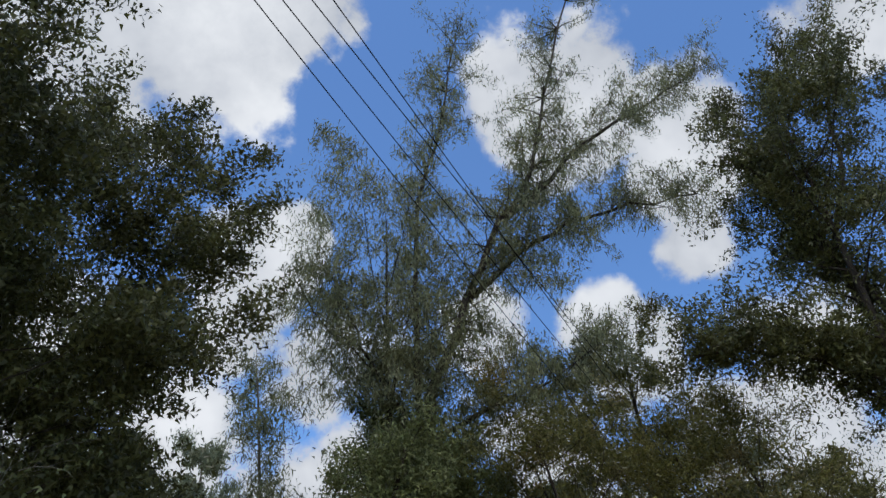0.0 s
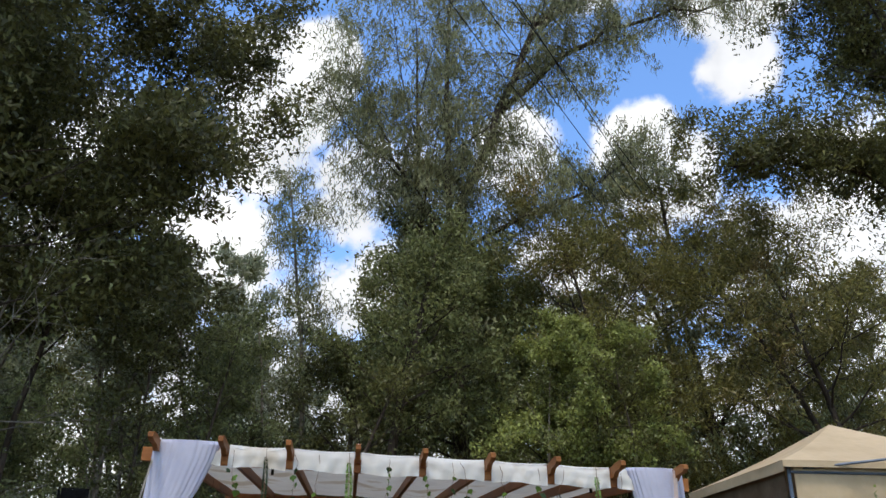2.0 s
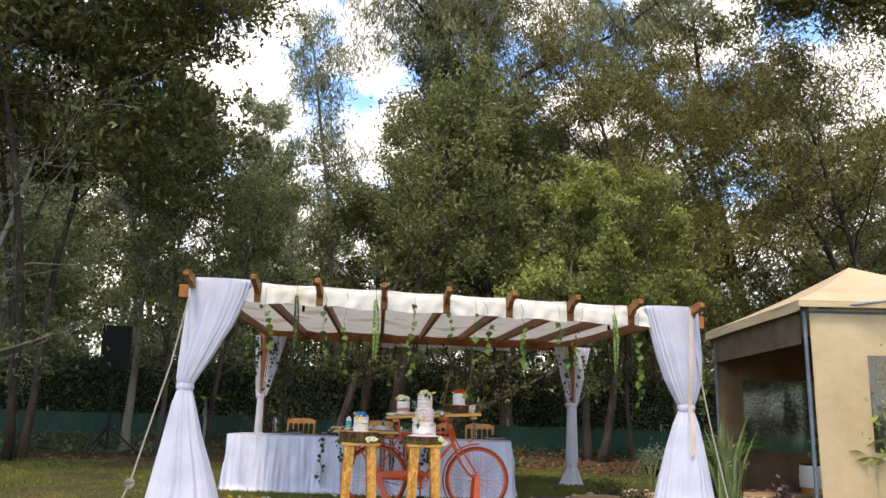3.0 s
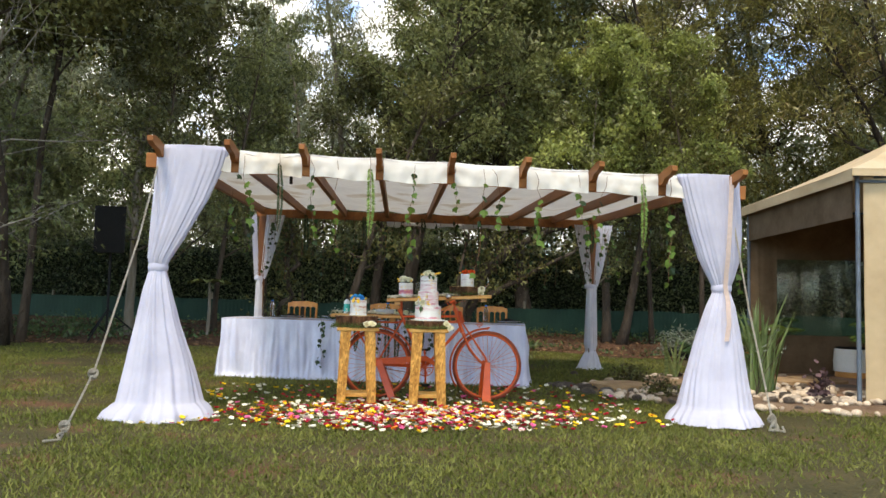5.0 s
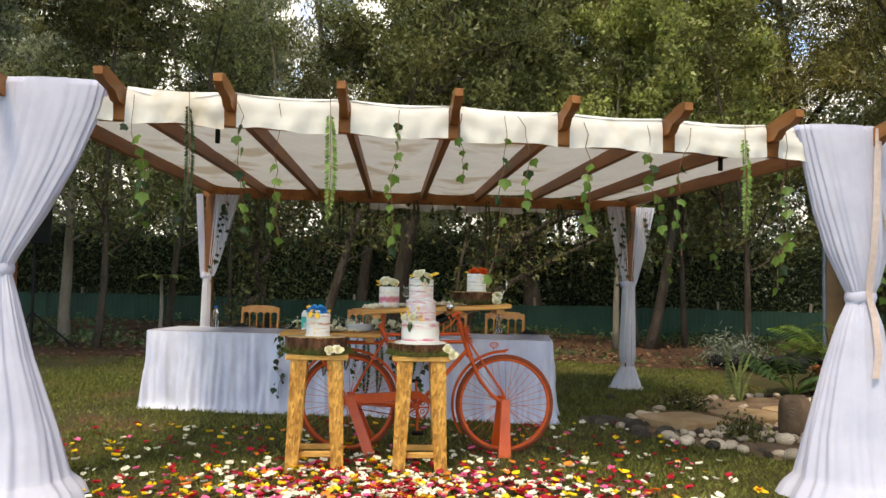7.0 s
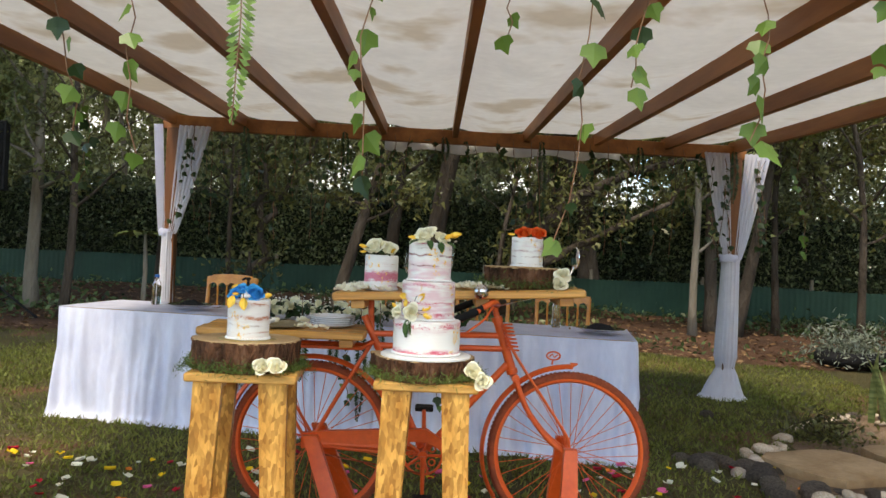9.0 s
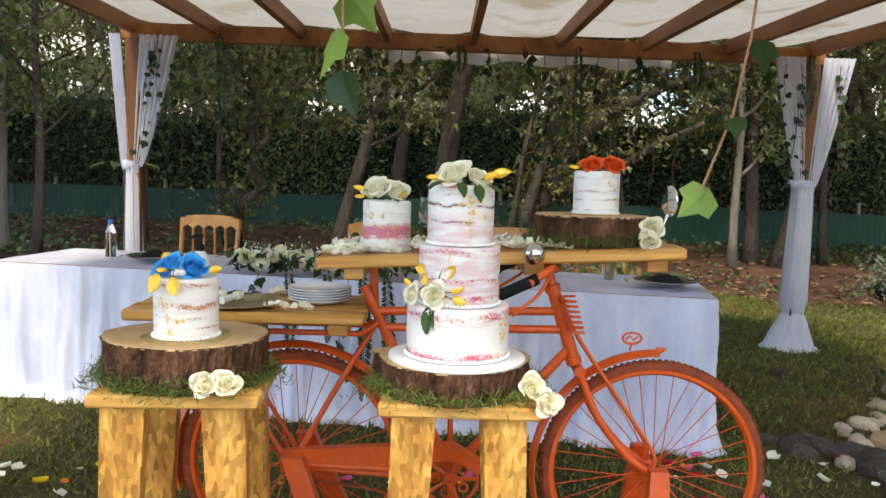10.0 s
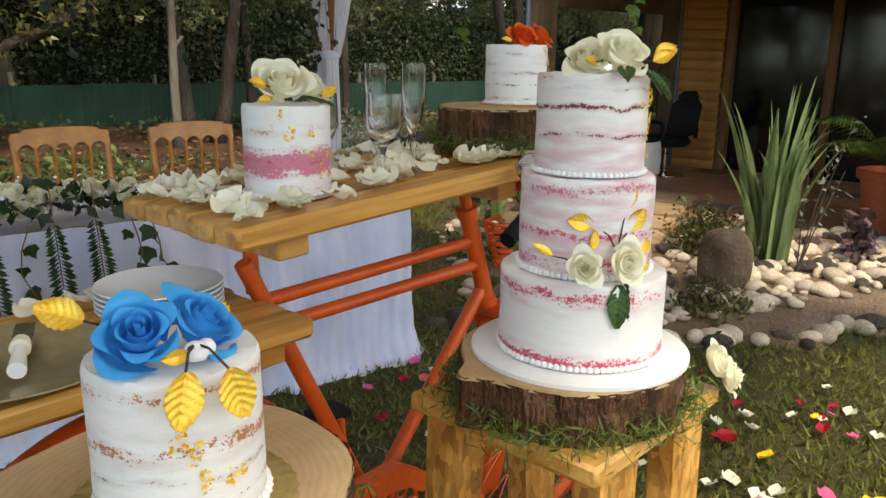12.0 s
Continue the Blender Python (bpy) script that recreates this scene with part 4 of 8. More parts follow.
# ---- stools ----
def osb(name):
    m = mat(name, (0.42, 0.20, 0.045), (0.66, 0.38, 0.11), 0.5, 16, 0.08, stretch=(1, 1, 0.45), fine=3, clear=0.15)
    n, k = m.node_tree.nodes, m.node_tree.links
    vo, tc, mp = n.new("ShaderNodeTexVoronoi"), n.new("ShaderNodeTexCoord"), n.new("ShaderNodeMapping")
    mp.inputs["Scale"].default_value, mp.inputs["Rotation"].default_value = (85, 85, 30), (0.6, 0.8, 0.2)
    k.new(tc.outputs["Object"], mp.inputs["Vector"])
    k.new(mp.outputs[0], vo.inputs["Vector"])
    vo.inputs["Scale"].default_value = 1.0
    p = n["Principled BSDF"]
    src = p.inputs["Base Color"].links[0].from_socket
    ramp = n.new("ShaderNodeValToRGB")
    ramp.color_ramp.elements[0].color, ramp.color_ramp.elements[1].color = (0.42, 0.32, 0.22, 1), (1.25, 1.22, 1.10, 1)
    one = n.new("ShaderNodeSeparateColor")
    k.new(vo.outputs["Color"], one.inputs[0])
    k.new(one.outputs[0], ramp.inputs["Fac"])
    mul = n.new("ShaderNodeMix")
    mul.data_type, mul.blend_type = "RGBA", "MULTIPLY"
    mul.inputs["Factor"].default_value = 0.8
    k.new(src, mul.inputs["A"])
    k.new(ramp.outputs["Color"], mul.inputs["B"])
    k.new(mul.outputs["Result"], p.inputs["Base Color"])
    return m


M_osb = osb("varnished_strand_board")
STOOL_TOP = 0.725


def stool(x, y, w, rz, label):
    base = thing("stool", (x, y, -0.03), label, "stool", "tall wooden stools", rz)
    d, h = 0.36, STOOL_TOP + 0.03
    for k in range(3):
        s = Soup()
        s.box((w, d / 3 - 0.002, 0.032), pose(0, (k - 1) * d / 3, h - 0.016), 0.006)
        part("seat_board", s, M_pine, base)
    for sx in (-1, 1):
        for sy in (-1, 1):
            s, hh = Soup(), h - 0.032
            top, bot, wt, wb, th = sx * (w / 2 - 0.085), sx * (w / 2 - 0.055), 0.052, 0.040, 0.022
            y0, y1 = sy * (d / 2 - 0.035), sy * (d / 2 - 0.028)
            v = [(bot - wb, y1 - th, 0), (bot + wb, y1 - th, 0), (bot + wb, y1 + th, 0), (bot - wb, y1 + th, 0), (top - wt, y0 - th, hh), (top + wt, y0 - th, hh), (top + wt, y0 + th, hh), (top - wt, y0 + th, hh)]
            s.add(v, [(3, 2, 1, 0), (4, 5, 6, 7), (0, 1, 5, 4), (1, 2, 6, 5), (2, 3, 7, 6), (3, 0, 4, 7)])
            part("leg", s, M_osb, base, "tapered strand-board leg", smooth=False)
    for sy, z in ((-1, 0.11), (1, 0.11)):
        s = Soup()
        s.box((w - 0.12, 0.035, 0.036), pose(0, sy * (d / 2 - 0.06), z), 0.004)
        part("stretcher", s, M_pine, base)
    for sx in (-1, 1):
        s = Soup()
        s.box((0.035, d - 0.10, 0.036), pose(sx * (w / 2 - 0.07), 0, 0.19), 0.004)
        part("stretcher", s, M_pine, base)
    for sx in (-1, 1):
        s = Soup()
        s.box((0.03, d - 0.08, 0.05), pose(sx * (w / 2 - 0.09), 0, h - 0.06), 0.003)
        part("apron", s, M_pine, base)
    return base


stool(0.79, 8.945, 0.405, 2, "varnished pine stool on strand-board legs beside the bicycle")
stool(1.482, 8.91, 0.385, -2, "varnished pine stool on strand-board legs before the bicycle")

# ---- log slices ----
M_logbark = mat("pine_bark", (0.040, 0.018, 0.009), (0.17, 0.075, 0.04), 0.95, 22, 0.7, stretch=(1, 1, 0.35), fine=3, fine_mix=0.4, c3=(0.24, 0.12, 0.07))
M_logtop = mat("sawn_wood", (0.40, 0.25, 0.12), (0.58, 0.40, 0.22), 0.7, 5, 0.05, fine=8, fine_mix=0.12)
_n, _k = M_logtop.node_tree.nodes, M_logtop.node_tree.links
_w, _tc = _n.new("ShaderNodeTexWave"), _n.new("ShaderNodeTexCoord")
_w.wave_type, _w.rings_direction = "RINGS", "Z"
_w.inputs["Scale"].default_value, _w.inputs["Distortion"].default_value, _w.inputs["Detail"].default_value = 34, 5.0, 3
_k.new(_tc.outputs["Object"], _w.inputs["Vector"])
_p = _n["Principled BSDF"]
_src = _p.inputs["Base Color"].links[0].from_socket
_m = _n.new("ShaderNodeMix")
_m.data_type, _m.blend_type = "RGBA", "MULTIPLY"
_m.inputs["Factor"].default_value = 0.09
_k.new(_src, _m.inputs["A"])
_k.new(_w.outputs["Color"], _m.inputs["B"])
_k.new(_m.outputs["Result"], _p.inputs["Base Color"])


def log_slice(x, y, z, r, h, seed, label, ry=1.0, spike=0.0):
    base = thing("log_slice", (x, y, z), label, "log slice", "round log slices")
    rnd = random.Random(seed)
    ph = [rnd.uniform(0, 6.28) for _ in range(5)]

    def rad(a):
        k = 1 + 0.025 * math.sin(2 * a + ph[0]) + 0.02 * math.sin(3 * a + ph[1]) + 0.012 * math.sin(7 * a + ph[2])
        return r * k + spike * math.exp(-((a - 2.85) / 0.14) ** 2)

    n, bark, top = 160, Soup(), Soup()
    rows = []
    for j in range(14):
        d = j / 13
        rows.append([((rad(a) - 0.004 + 0.006 * noise.noise(Vector((math.cos(a) * 14, math.sin(a) * 14, d * 1.5 + seed))) + 0.006 * abs(noise.noise(Vector((math.cos(a) * 30, math.sin(a) * 30, d * 2.5 + seed))))) * (1 - 0.015 * math.sin(d * 3)) * math.cos(a),
                      (rad(a) - 0.004 + 0.006 * noise.noise(Vector((math.cos(a) * 14, math.sin(a) * 14, d * 1.5 + seed))) + 0.006 * abs(noise.noise(Vector((math.cos(a) * 30, math.sin(a) * 30, d * 2.5 + seed))))) * ry * math.sin(a), d * h) for a in np.linspace(0, 2 * math.pi, n, endpoint=False)])
    bark.grid(rows, closed=True)
    part("bark", bark, M_logbark, base, "rough dark bark", sharp=180)
    top.grid([[(rad(a) * q * math.cos(a), rad(a) * q * ry * math.sin(a), h + 0.002 - (0.006 if q > 0.98 else 0)) for a in np.linspace(0, 2 * math.pi, n, endpoint=False)] for q in (0.001, 0.3, 0.6, 0.9, 0.965, 0.985)], closed=True)
    top.add([(rad(a) * 0.97 * math.cos(a), rad(a) * 0.97 * ry * math.sin(a), 0.002) for a in np.linspace(0, 2 * math.pi, n, endpoint=False)], [tuple(range(n))])
    part("heartwood", top, M_logtop, base, "pale sawn face with rings")
    return base


log_slice(0.78, 8.945, STOOL_TOP, 0.205, 0.112, 1, "thick round log slice with dark bark on a stool", 0.9)
log_slice(1.47, 8.90, STOOL_TOP, 0.195, 0.080, 2, "round log slice with craggy bark and a pointed edge", 0.92, 0.03)
log_slice(1.90, 9.36, 1.060, 0.175, 0.092, 3, "round log slice on the upper shelf", 0.85)

# ---- bicycle ----
BY = 9.42
HR, HF, BB, SEAT, HEAD_T, HEAD_B = (0.985, 0.33), (2.14, 0.33), (1.49, 0.305), (1.245, 0.815), (1.795, 0.915), (1.872, 0.685)
bike = thing("bicycle", (1.49, BY - 0.024, -0.03), "old roadster bicycle painted orange all over, propped on stands", "bicycle", rz=-1.7)


def bl(x, z, y=0.0):
    """A place in the bicycle's own upright plane."""
    return (x - 1.49, y, z + 0.03)


def bar(name, pts, r, parent=None, label="", material=None, n=10):
    s = Soup()
    s.tube([bl(*p) for p in pts], r, n)
    return part(name, s, material or M_orange, parent or bike, label)


def curve(pts, m=16):
    """A smooth line through points."""
    pts = [Vector(p) for p in pts]
    q, out = [pts[0] * 2 - pts[1]] + pts + [pts[-1] * 2 - pts[-2]], []
    for i in range(1, len(q) - 2):
        for k in range(m):
            t = k / m
            a, b, c, d = q[i - 1:i + 3]
            out.append(tuple(0.5 * (2 * b + (c - a) * t + (2 * a - 5 * b + 4 * c - d) * t * t + (3 * b - a - 3 * c + d) * t ** 3)))
    return out + [tuple(pts[-1])]


bar("seat_tube", [BB, (1.20, 0.905)], 0.0165)
bar("seat_post", [(1.232, 0.84, 0.02), (1.225, 0.985, 0.02)], 0.014)
bar("top_tube", [(1.238, 0.826), (1.822, 0.842)], 0.0135)
bar("top_tube", [(1.262, 0.774), (1.842, 0.783)], 0.0135)
bar("down_tube", [(1.858, 0.725), BB], 0.016)
bar("head_tube", [HEAD_T, HEAD_B], 0.021)
for z in (0.0, 1.0):
    p = [HEAD_T[k] + (HEAD_B[k] - HEAD_T[k]) * z for k in (0, 1)]
    bar("headset", [(p[0] - 0.003, p[1] + 0.01), (p[0] + 0.003, p[1] - 0.01)], 0.026)
for y in (-0.06, 0.06):
    bar("seat_stay", [(HR[0], HR[1], y), (1.10, 0.545, y * 0.9), (SEAT[0], SEAT[1] - 0.02, y * 0.35)], 0.009)
    bar("chain_stay", [(HR[0], HR[1], y), (1.28, 0.315, y), (BB[0], BB[1], y * 0.6)], 0.010)
    bar("fork_blade", curve([(1.885, 0.655, y * 0.75), (1.945, 0.52, y * 0.8), (2.03, 0.41, y * 0.85), (2.10, 0.352, y * 0.9), (2.14, 0.33, y * 0.9)]), 0.0125)
    bar("fork_strut", curve([(1.815, 0.90, y * 0.6), (1.87, 0.78, y * 0.7), (2.04, 0.535, y), (2.125, 0.41, y), (2.13, 0.35, y)]), 0.006)
bar("fork_crown", [(1.885, 0.66, -0.055), (1.885, 0.66, 0.055)], 0.018)
bar("steerer", [(1.80, 0.905), (1.775, 0.985)], 0.014)
s = Soup()
s.tube([bl(1.835 + 0.022 * math.cos(a) + 0.0016 * a / 2, 0.90 - 0.0026 * a, -0.055 + 0.022 * math.sin(a)) for a in np.linspace(0, 46, 200)], 0.0042, 5)
part("fork_spring", s, M_orange, bike)
bar("handlebar", curve([(1.69, 0.965, -0.27), (1.755, 1.0, -0.22), (1.79, 0.985, -0.08), (1.775, 0.985, 0.0), (1.79, 0.985, 0.08), (1.755, 1.0, 0.22), (1.69, 0.965, 0.27)]), 0.012)
for y in (-0.27, 0.27):
    bar("grip", [(1.715, 0.978, y * 0.95), (1.60, 0.925, y)], 0.017, label="dark rubber grip", material=M_black, n=12)
    bar("brake_lever", curve([(1.76, 0.985, y * 0.75), (1.72, 0.93, y * 0.9), (1.66, 0.885, y), (1.645, 0.872, y)]), 0.005)
bell = Soup()
bell.lathe([(0.001, 0.034), (0.018, 0.030), (0.028, 0.018), (0.032, 0.0), (0.031, -0.006), (0.006, -0.008), (0.001, -0.02)], 28)
ob = part("bell", bell, M_steel, bike, "chrome bell dome")
ob.matrix_basis = pose(*bl(1.705, 1.045, -0.24), 50, -20, 0)
# mudguards, wheels
R = 0.335


def guard(c, r, a0, a1, name, w=0.028):
    s, rows = Soup(), []
    for a in np.linspace(radians(a0), radians(a1), 50):
        row = []
        for t in np.linspace(-1, 1, 9):
            rr = r + 0.016 * (1 - t * t) - 0.010
            row.append(bl(c[0] + rr * math.cos(a), c[1] + rr * math.sin(a), w * t))
        for t in np.linspace(1, -1, 9):
            rr = r + 0.016 * (1 - t * t) - 0.0125
            row.append(bl(c[0] + rr * math.cos(a), c[1] + rr * math.sin(a), w * t * 0.97))
        rows.append(row)
    s.grid(rows, closed=True)
    return part(name, s, M_orange, bike)


guard(HR, 0.388, -12, 196, "rear_mudguard")
front_guard = guard(HF, 0.392, 90, 214, "front_mudguard")
bar("mudguard_tip", [(2.135, 0.722), (2.165, 0.73)], [0.014, 0.004])
s = Soup()
s.tube([bl(2.055 + 0.03 * math.cos(a), 0.762 + 0.018 * math.sin(a)) for a in np.linspace(0, 6.28, 24)], 0.004, 6, cap=False)
s.tube([bl(2.035, 0.756), bl(2.05, 0.769), bl(2.06, 0.755), bl(2.075, 0.768)], 0.0035, 5)
s.tube([bl(2.05, 0.722), bl(2.053, 0.745)], 0.004, 5)
part("badge", s, M_orange, front_guard, "small oval metal badge on the mudguard")


def wheel(c, name):
    w = thing(name, bl(*c), "", "")
    w.parent = bike
    for key in list(w.keys()):
        del w[key]
    s = Soup()
    m, q = 72, 12
    s.grid([[((R + 0.008 + 0.0205 * math.cos(b)) * math.cos(a), 0.0185 * math.sin(b), (R + 0.008 + 0.0205 * math.cos(b)) * math.sin(a)) for b in np.linspace(0, 2 * math.pi, q, endpoint=False)] for a in np.linspace(0, 2 * math.pi, m + 1)], closed=True)
    for i in range(110):
        a = 2 * math.pi * i / 110
        for y in (-0.009, 0.009):
            s.box((0.010, 0.007, 0.004), Matrix.Translation(((R + 0.0275) * math.cos(a), y, (R + 0.0275) * math.sin(a))) @ Matrix.Rotation(-a + math.pi / 2, 4, "Y"))
    part("tyre", s, M_rubber, w, "worn rubber tyre oversprayed orange")
    s = Soup()
    prof = [(R - 0.012, -0.016), (R - 0.001, -0.017), (R + 0.002, -0.012), (R - 0.004, 0.0), (R + 0.002, 0.012), (R - 0.001, 0.017), (R - 0.012, 0.016), (R - 0.020, 0.0)]
    s.grid([[(r * math.cos(a), y, r * math.sin(a)) for r, y in prof] for a in np.linspace(0, 2 * math.pi, m + 1)], closed=True)
    part("rim", s, M_orange, w)
    s = Soup()
    for i in range(36):
        a = 2 * math.pi * i / 36
        side = 1 if i % 2 else -1
        b = a + (0.9 if (i // 2) % 2 else -0.9)
        s.tube([(0.018 * math.cos(b), side * 0.032, 0.018 * math.sin(b)), ((R - 0.016) * math.cos(a), 0, (R - 0.016) * math.sin(a))], 0.0016, 4)
    part("spokes", s, M_orange, w)
    s = Soup()
    turn = Matrix.Rotation(math.pi / 2, 3, "X")
    s.lathe([(0.008, -0.06), (0.008, -0.04), (0.024, -0.036), (0.024, -0.031), (0.013, -0.026), (0.013, 0.026), (0.024, 0.031), (0.024, 0.036), (0.008, 0.04), (0.008, 0.06)], 16, turn=turn)
    part("hub", s, M_orange, w)


wheel(HR, "rear_wheel")
wheel(HF, "front_wheel")
# drive
s = Soup()
s.grid([[bl(x, z, y) for x, z in ((0.955, 0.385), (1.02, 0.395), (1.38, 0.42), (1.50, 0.425), (1.575, 0.38), (1.60, 0.33), (1.565, 0.335), (1.53, 0.36), (1.48, 0.372), (1.36, 0.36), (1.04, 0.325), (0.955, 0.32))] for y in (-0.085, -0.052)], closed=True)
s.add([bl(x, z, -0.085) for x, z in ((0.955, 0.385), (1.02, 0.395), (1.38, 0.42), (1.50, 0.425), (1.575, 0.38), (1.60, 0.33), (1.565, 0.335), (1.53, 0.36), (1.48, 0.372), (1.36, 0.36), (1.04, 0.325), (0.955, 0.32))], [tuple(range(12))])
part("chain_guard", s, M_orange, bike, smooth=False)
turn = Matrix.Rotation(math.pi / 2, 3, "X")
s = Soup()
s.tube([bl(BB[0] + 0.085 * math.cos(a), BB[1] + 0.085 * math.sin(a), -0.055) for a in np.linspace(0, 6.283, 40)], 0.006, 6, cap=False)
for i in range(5):
    a = i * 1.2566
    s.tube([bl(BB[0], BB[1], -0.055), bl(BB[0] + 0.085 * math.cos(a), BB[1] + 0.085 * math.sin(a), -0.055)], 0.007, 6)
    s.tube([bl(BB[0] + (0.05 + 0.014 * math.cos(b)) * math.cos(a + 0.63) - 0.014 * math.sin(b) * math.sin(a + 0.63), BB[1] + (0.05 + 0.014 * math.cos(b)) * math.sin(a + 0.63) + 0.014 * math.sin(b) * math.cos(a + 0.63), -0.055) for b in np.linspace(0, 6.28, 12)], 0.004, 5, cap=False)
s.tube([bl(BB[0], BB[1], -0.075), bl(BB[0], BB[1], 0.075)], 0.022, 12)
part("chainring", s, M_orange, bike)
for sy, dx, dz in ((-1, 0.005, -0.17), (1, -0.005, 0.17)):
    crank = bar("crank_arm", [(BB[0], BB[1], sy * 0.08), (BB[0] + dx, BB[1] + dz, sy * 0.09)], [0.012, 0.009])
    s = Soup()
    s.box((0.085, 0.075, 0.022), pose(*bl(BB[0] + dx, BB[1] + dz, sy * 0.135)), 0.005)
    part("pedal", s, M_black, crank, "black rubber pedal")
bar("chain", [(0.99, 0.30, -0.06), (1.49, 0.225, -0.06)], 0.004, label="dull chain", material=M_rubber, n=5)
bar("lower_bar", [(1.0, 0.345, -0.075), (1.40, 0.335, -0.075)], 0.012)
# steel stands
for name, top, bot, wt, wb in (("front_stand", (2.13, 0.375), (2.118, -0.03), 0.028, 0.045), ("rear_stand", (1.0, 0.385), (1.165, -0.03), 0.032, 0.04)):
    s = Soup()
    v = []
    for (x, z), w, y in ((top, wt, -0.115), (bot, wb, -0.19)):
        v += [bl(x - w, z, y - 0.02), bl(x + w, z, y - 0.02), bl(x + w, z, y + 0.02), bl(x - w, z, y + 0.02)]
    s.add(v, [(3, 2, 1, 0), (4, 5, 6, 7), (0, 1, 5, 4), (1, 2, 6, 5), (2, 3, 7, 6), (3, 0, 4, 7)])
    part(name, s, M_orange, bike, smooth=False)
    s = Soup()
    v = []
    for (x, z), w, y in ((top, wt, 0.115), (bot, wb, 0.19)):
        v += [bl(x - w, z, y - 0.02), bl(x + w, z, y - 0.02), bl(x + w, z, y + 0.02), bl(x - w, z, y + 0.02)]
    s.add(v, [(3, 2, 1, 0), (4, 5, 6, 7), (0, 1, 5, 4), (1, 2, 6, 5), (2, 3, 7, 6), (3, 0, 4, 7)])
    part(name, s, M_orange, bike, smooth=False)
# carrier
for y in (-0.07, 0.07):
    bar("carrier_rail", [(0.62, 0.765, y), (1.20, 0.765, y), (1.245, 0.79, y * 0.5)], 0.009)
    bar("carrier_strut", [(0.72, 0.76, y), (HR[0] - 0.01, HR[1] + 0.02, y)], 0.007)
bar("carrier_hoop", [(0.62, 0.765, -0.07), (0.595, 0.765, 0.0), (0.62, 0.765, 0.07)], 0.009)


# ---- slatted shelves on the bicycle ----
def slatted(name, x0, x1, y0, y1, z0, z1, th, count, label, battens, turn=0.0):
    """Boards along x from (x0, z0) to (x1, z1); heights are of the top."""
    ln, a = math.hypot(x1 - x0, z1 - z0), -math.degrees(math.atan2(z1 - z0, x1 - x0))
    base = thing(name, ((x0 + x1) / 2, (y0 + y1) / 2, (z0 + z1) / 2), label, "shelf")
    base.matrix_basis = pose((x0 + x1) / 2, (y0 + y1) / 2, (z0 + z1) / 2, 0, a, turn)
    w = (y1 - y0) / count
    rs = random.Random(count)
    for k in range(count):
        s = Soup()
        s.box((ln + rs.uniform(-0.01, 0.01), w - 0.004, th), pose(rs.uniform(-0.004, 0.004), -(y1 - y0) / 2 + (k + 0.5) * w, -th / 2 - rs.uniform(0, 0.002)), 0.007)
        part("slat", s, M_slat, base)
    for bx in battens:
        s = Soup()
        s.box((0.06, y1 - y0 - 0.04, 0.035), pose(bx, 0, -th - 0.0185), 0.003)
        part("batten", s, M_slat, base)
    return base


slatted("shelf", 1.075, 2.15, 9.195, 9.57, 1.014, 1.074, 0.036, 5, "varnished slatted wooden shelf fixed over the bicycle frame", (-0.43, 0.1, 0.46), -2.5)
slatted("carrier_shelf", 0.50, 1.21, 9.225, 9.60, 0.845, 0.845, 0.034, 5, "varnished slatted wooden shelf on the bicycle carrier", (-0.22, 0.28))


def shelf_z(x):
    return 1.014 + (x - 1.075) * 0.060 / 1.075


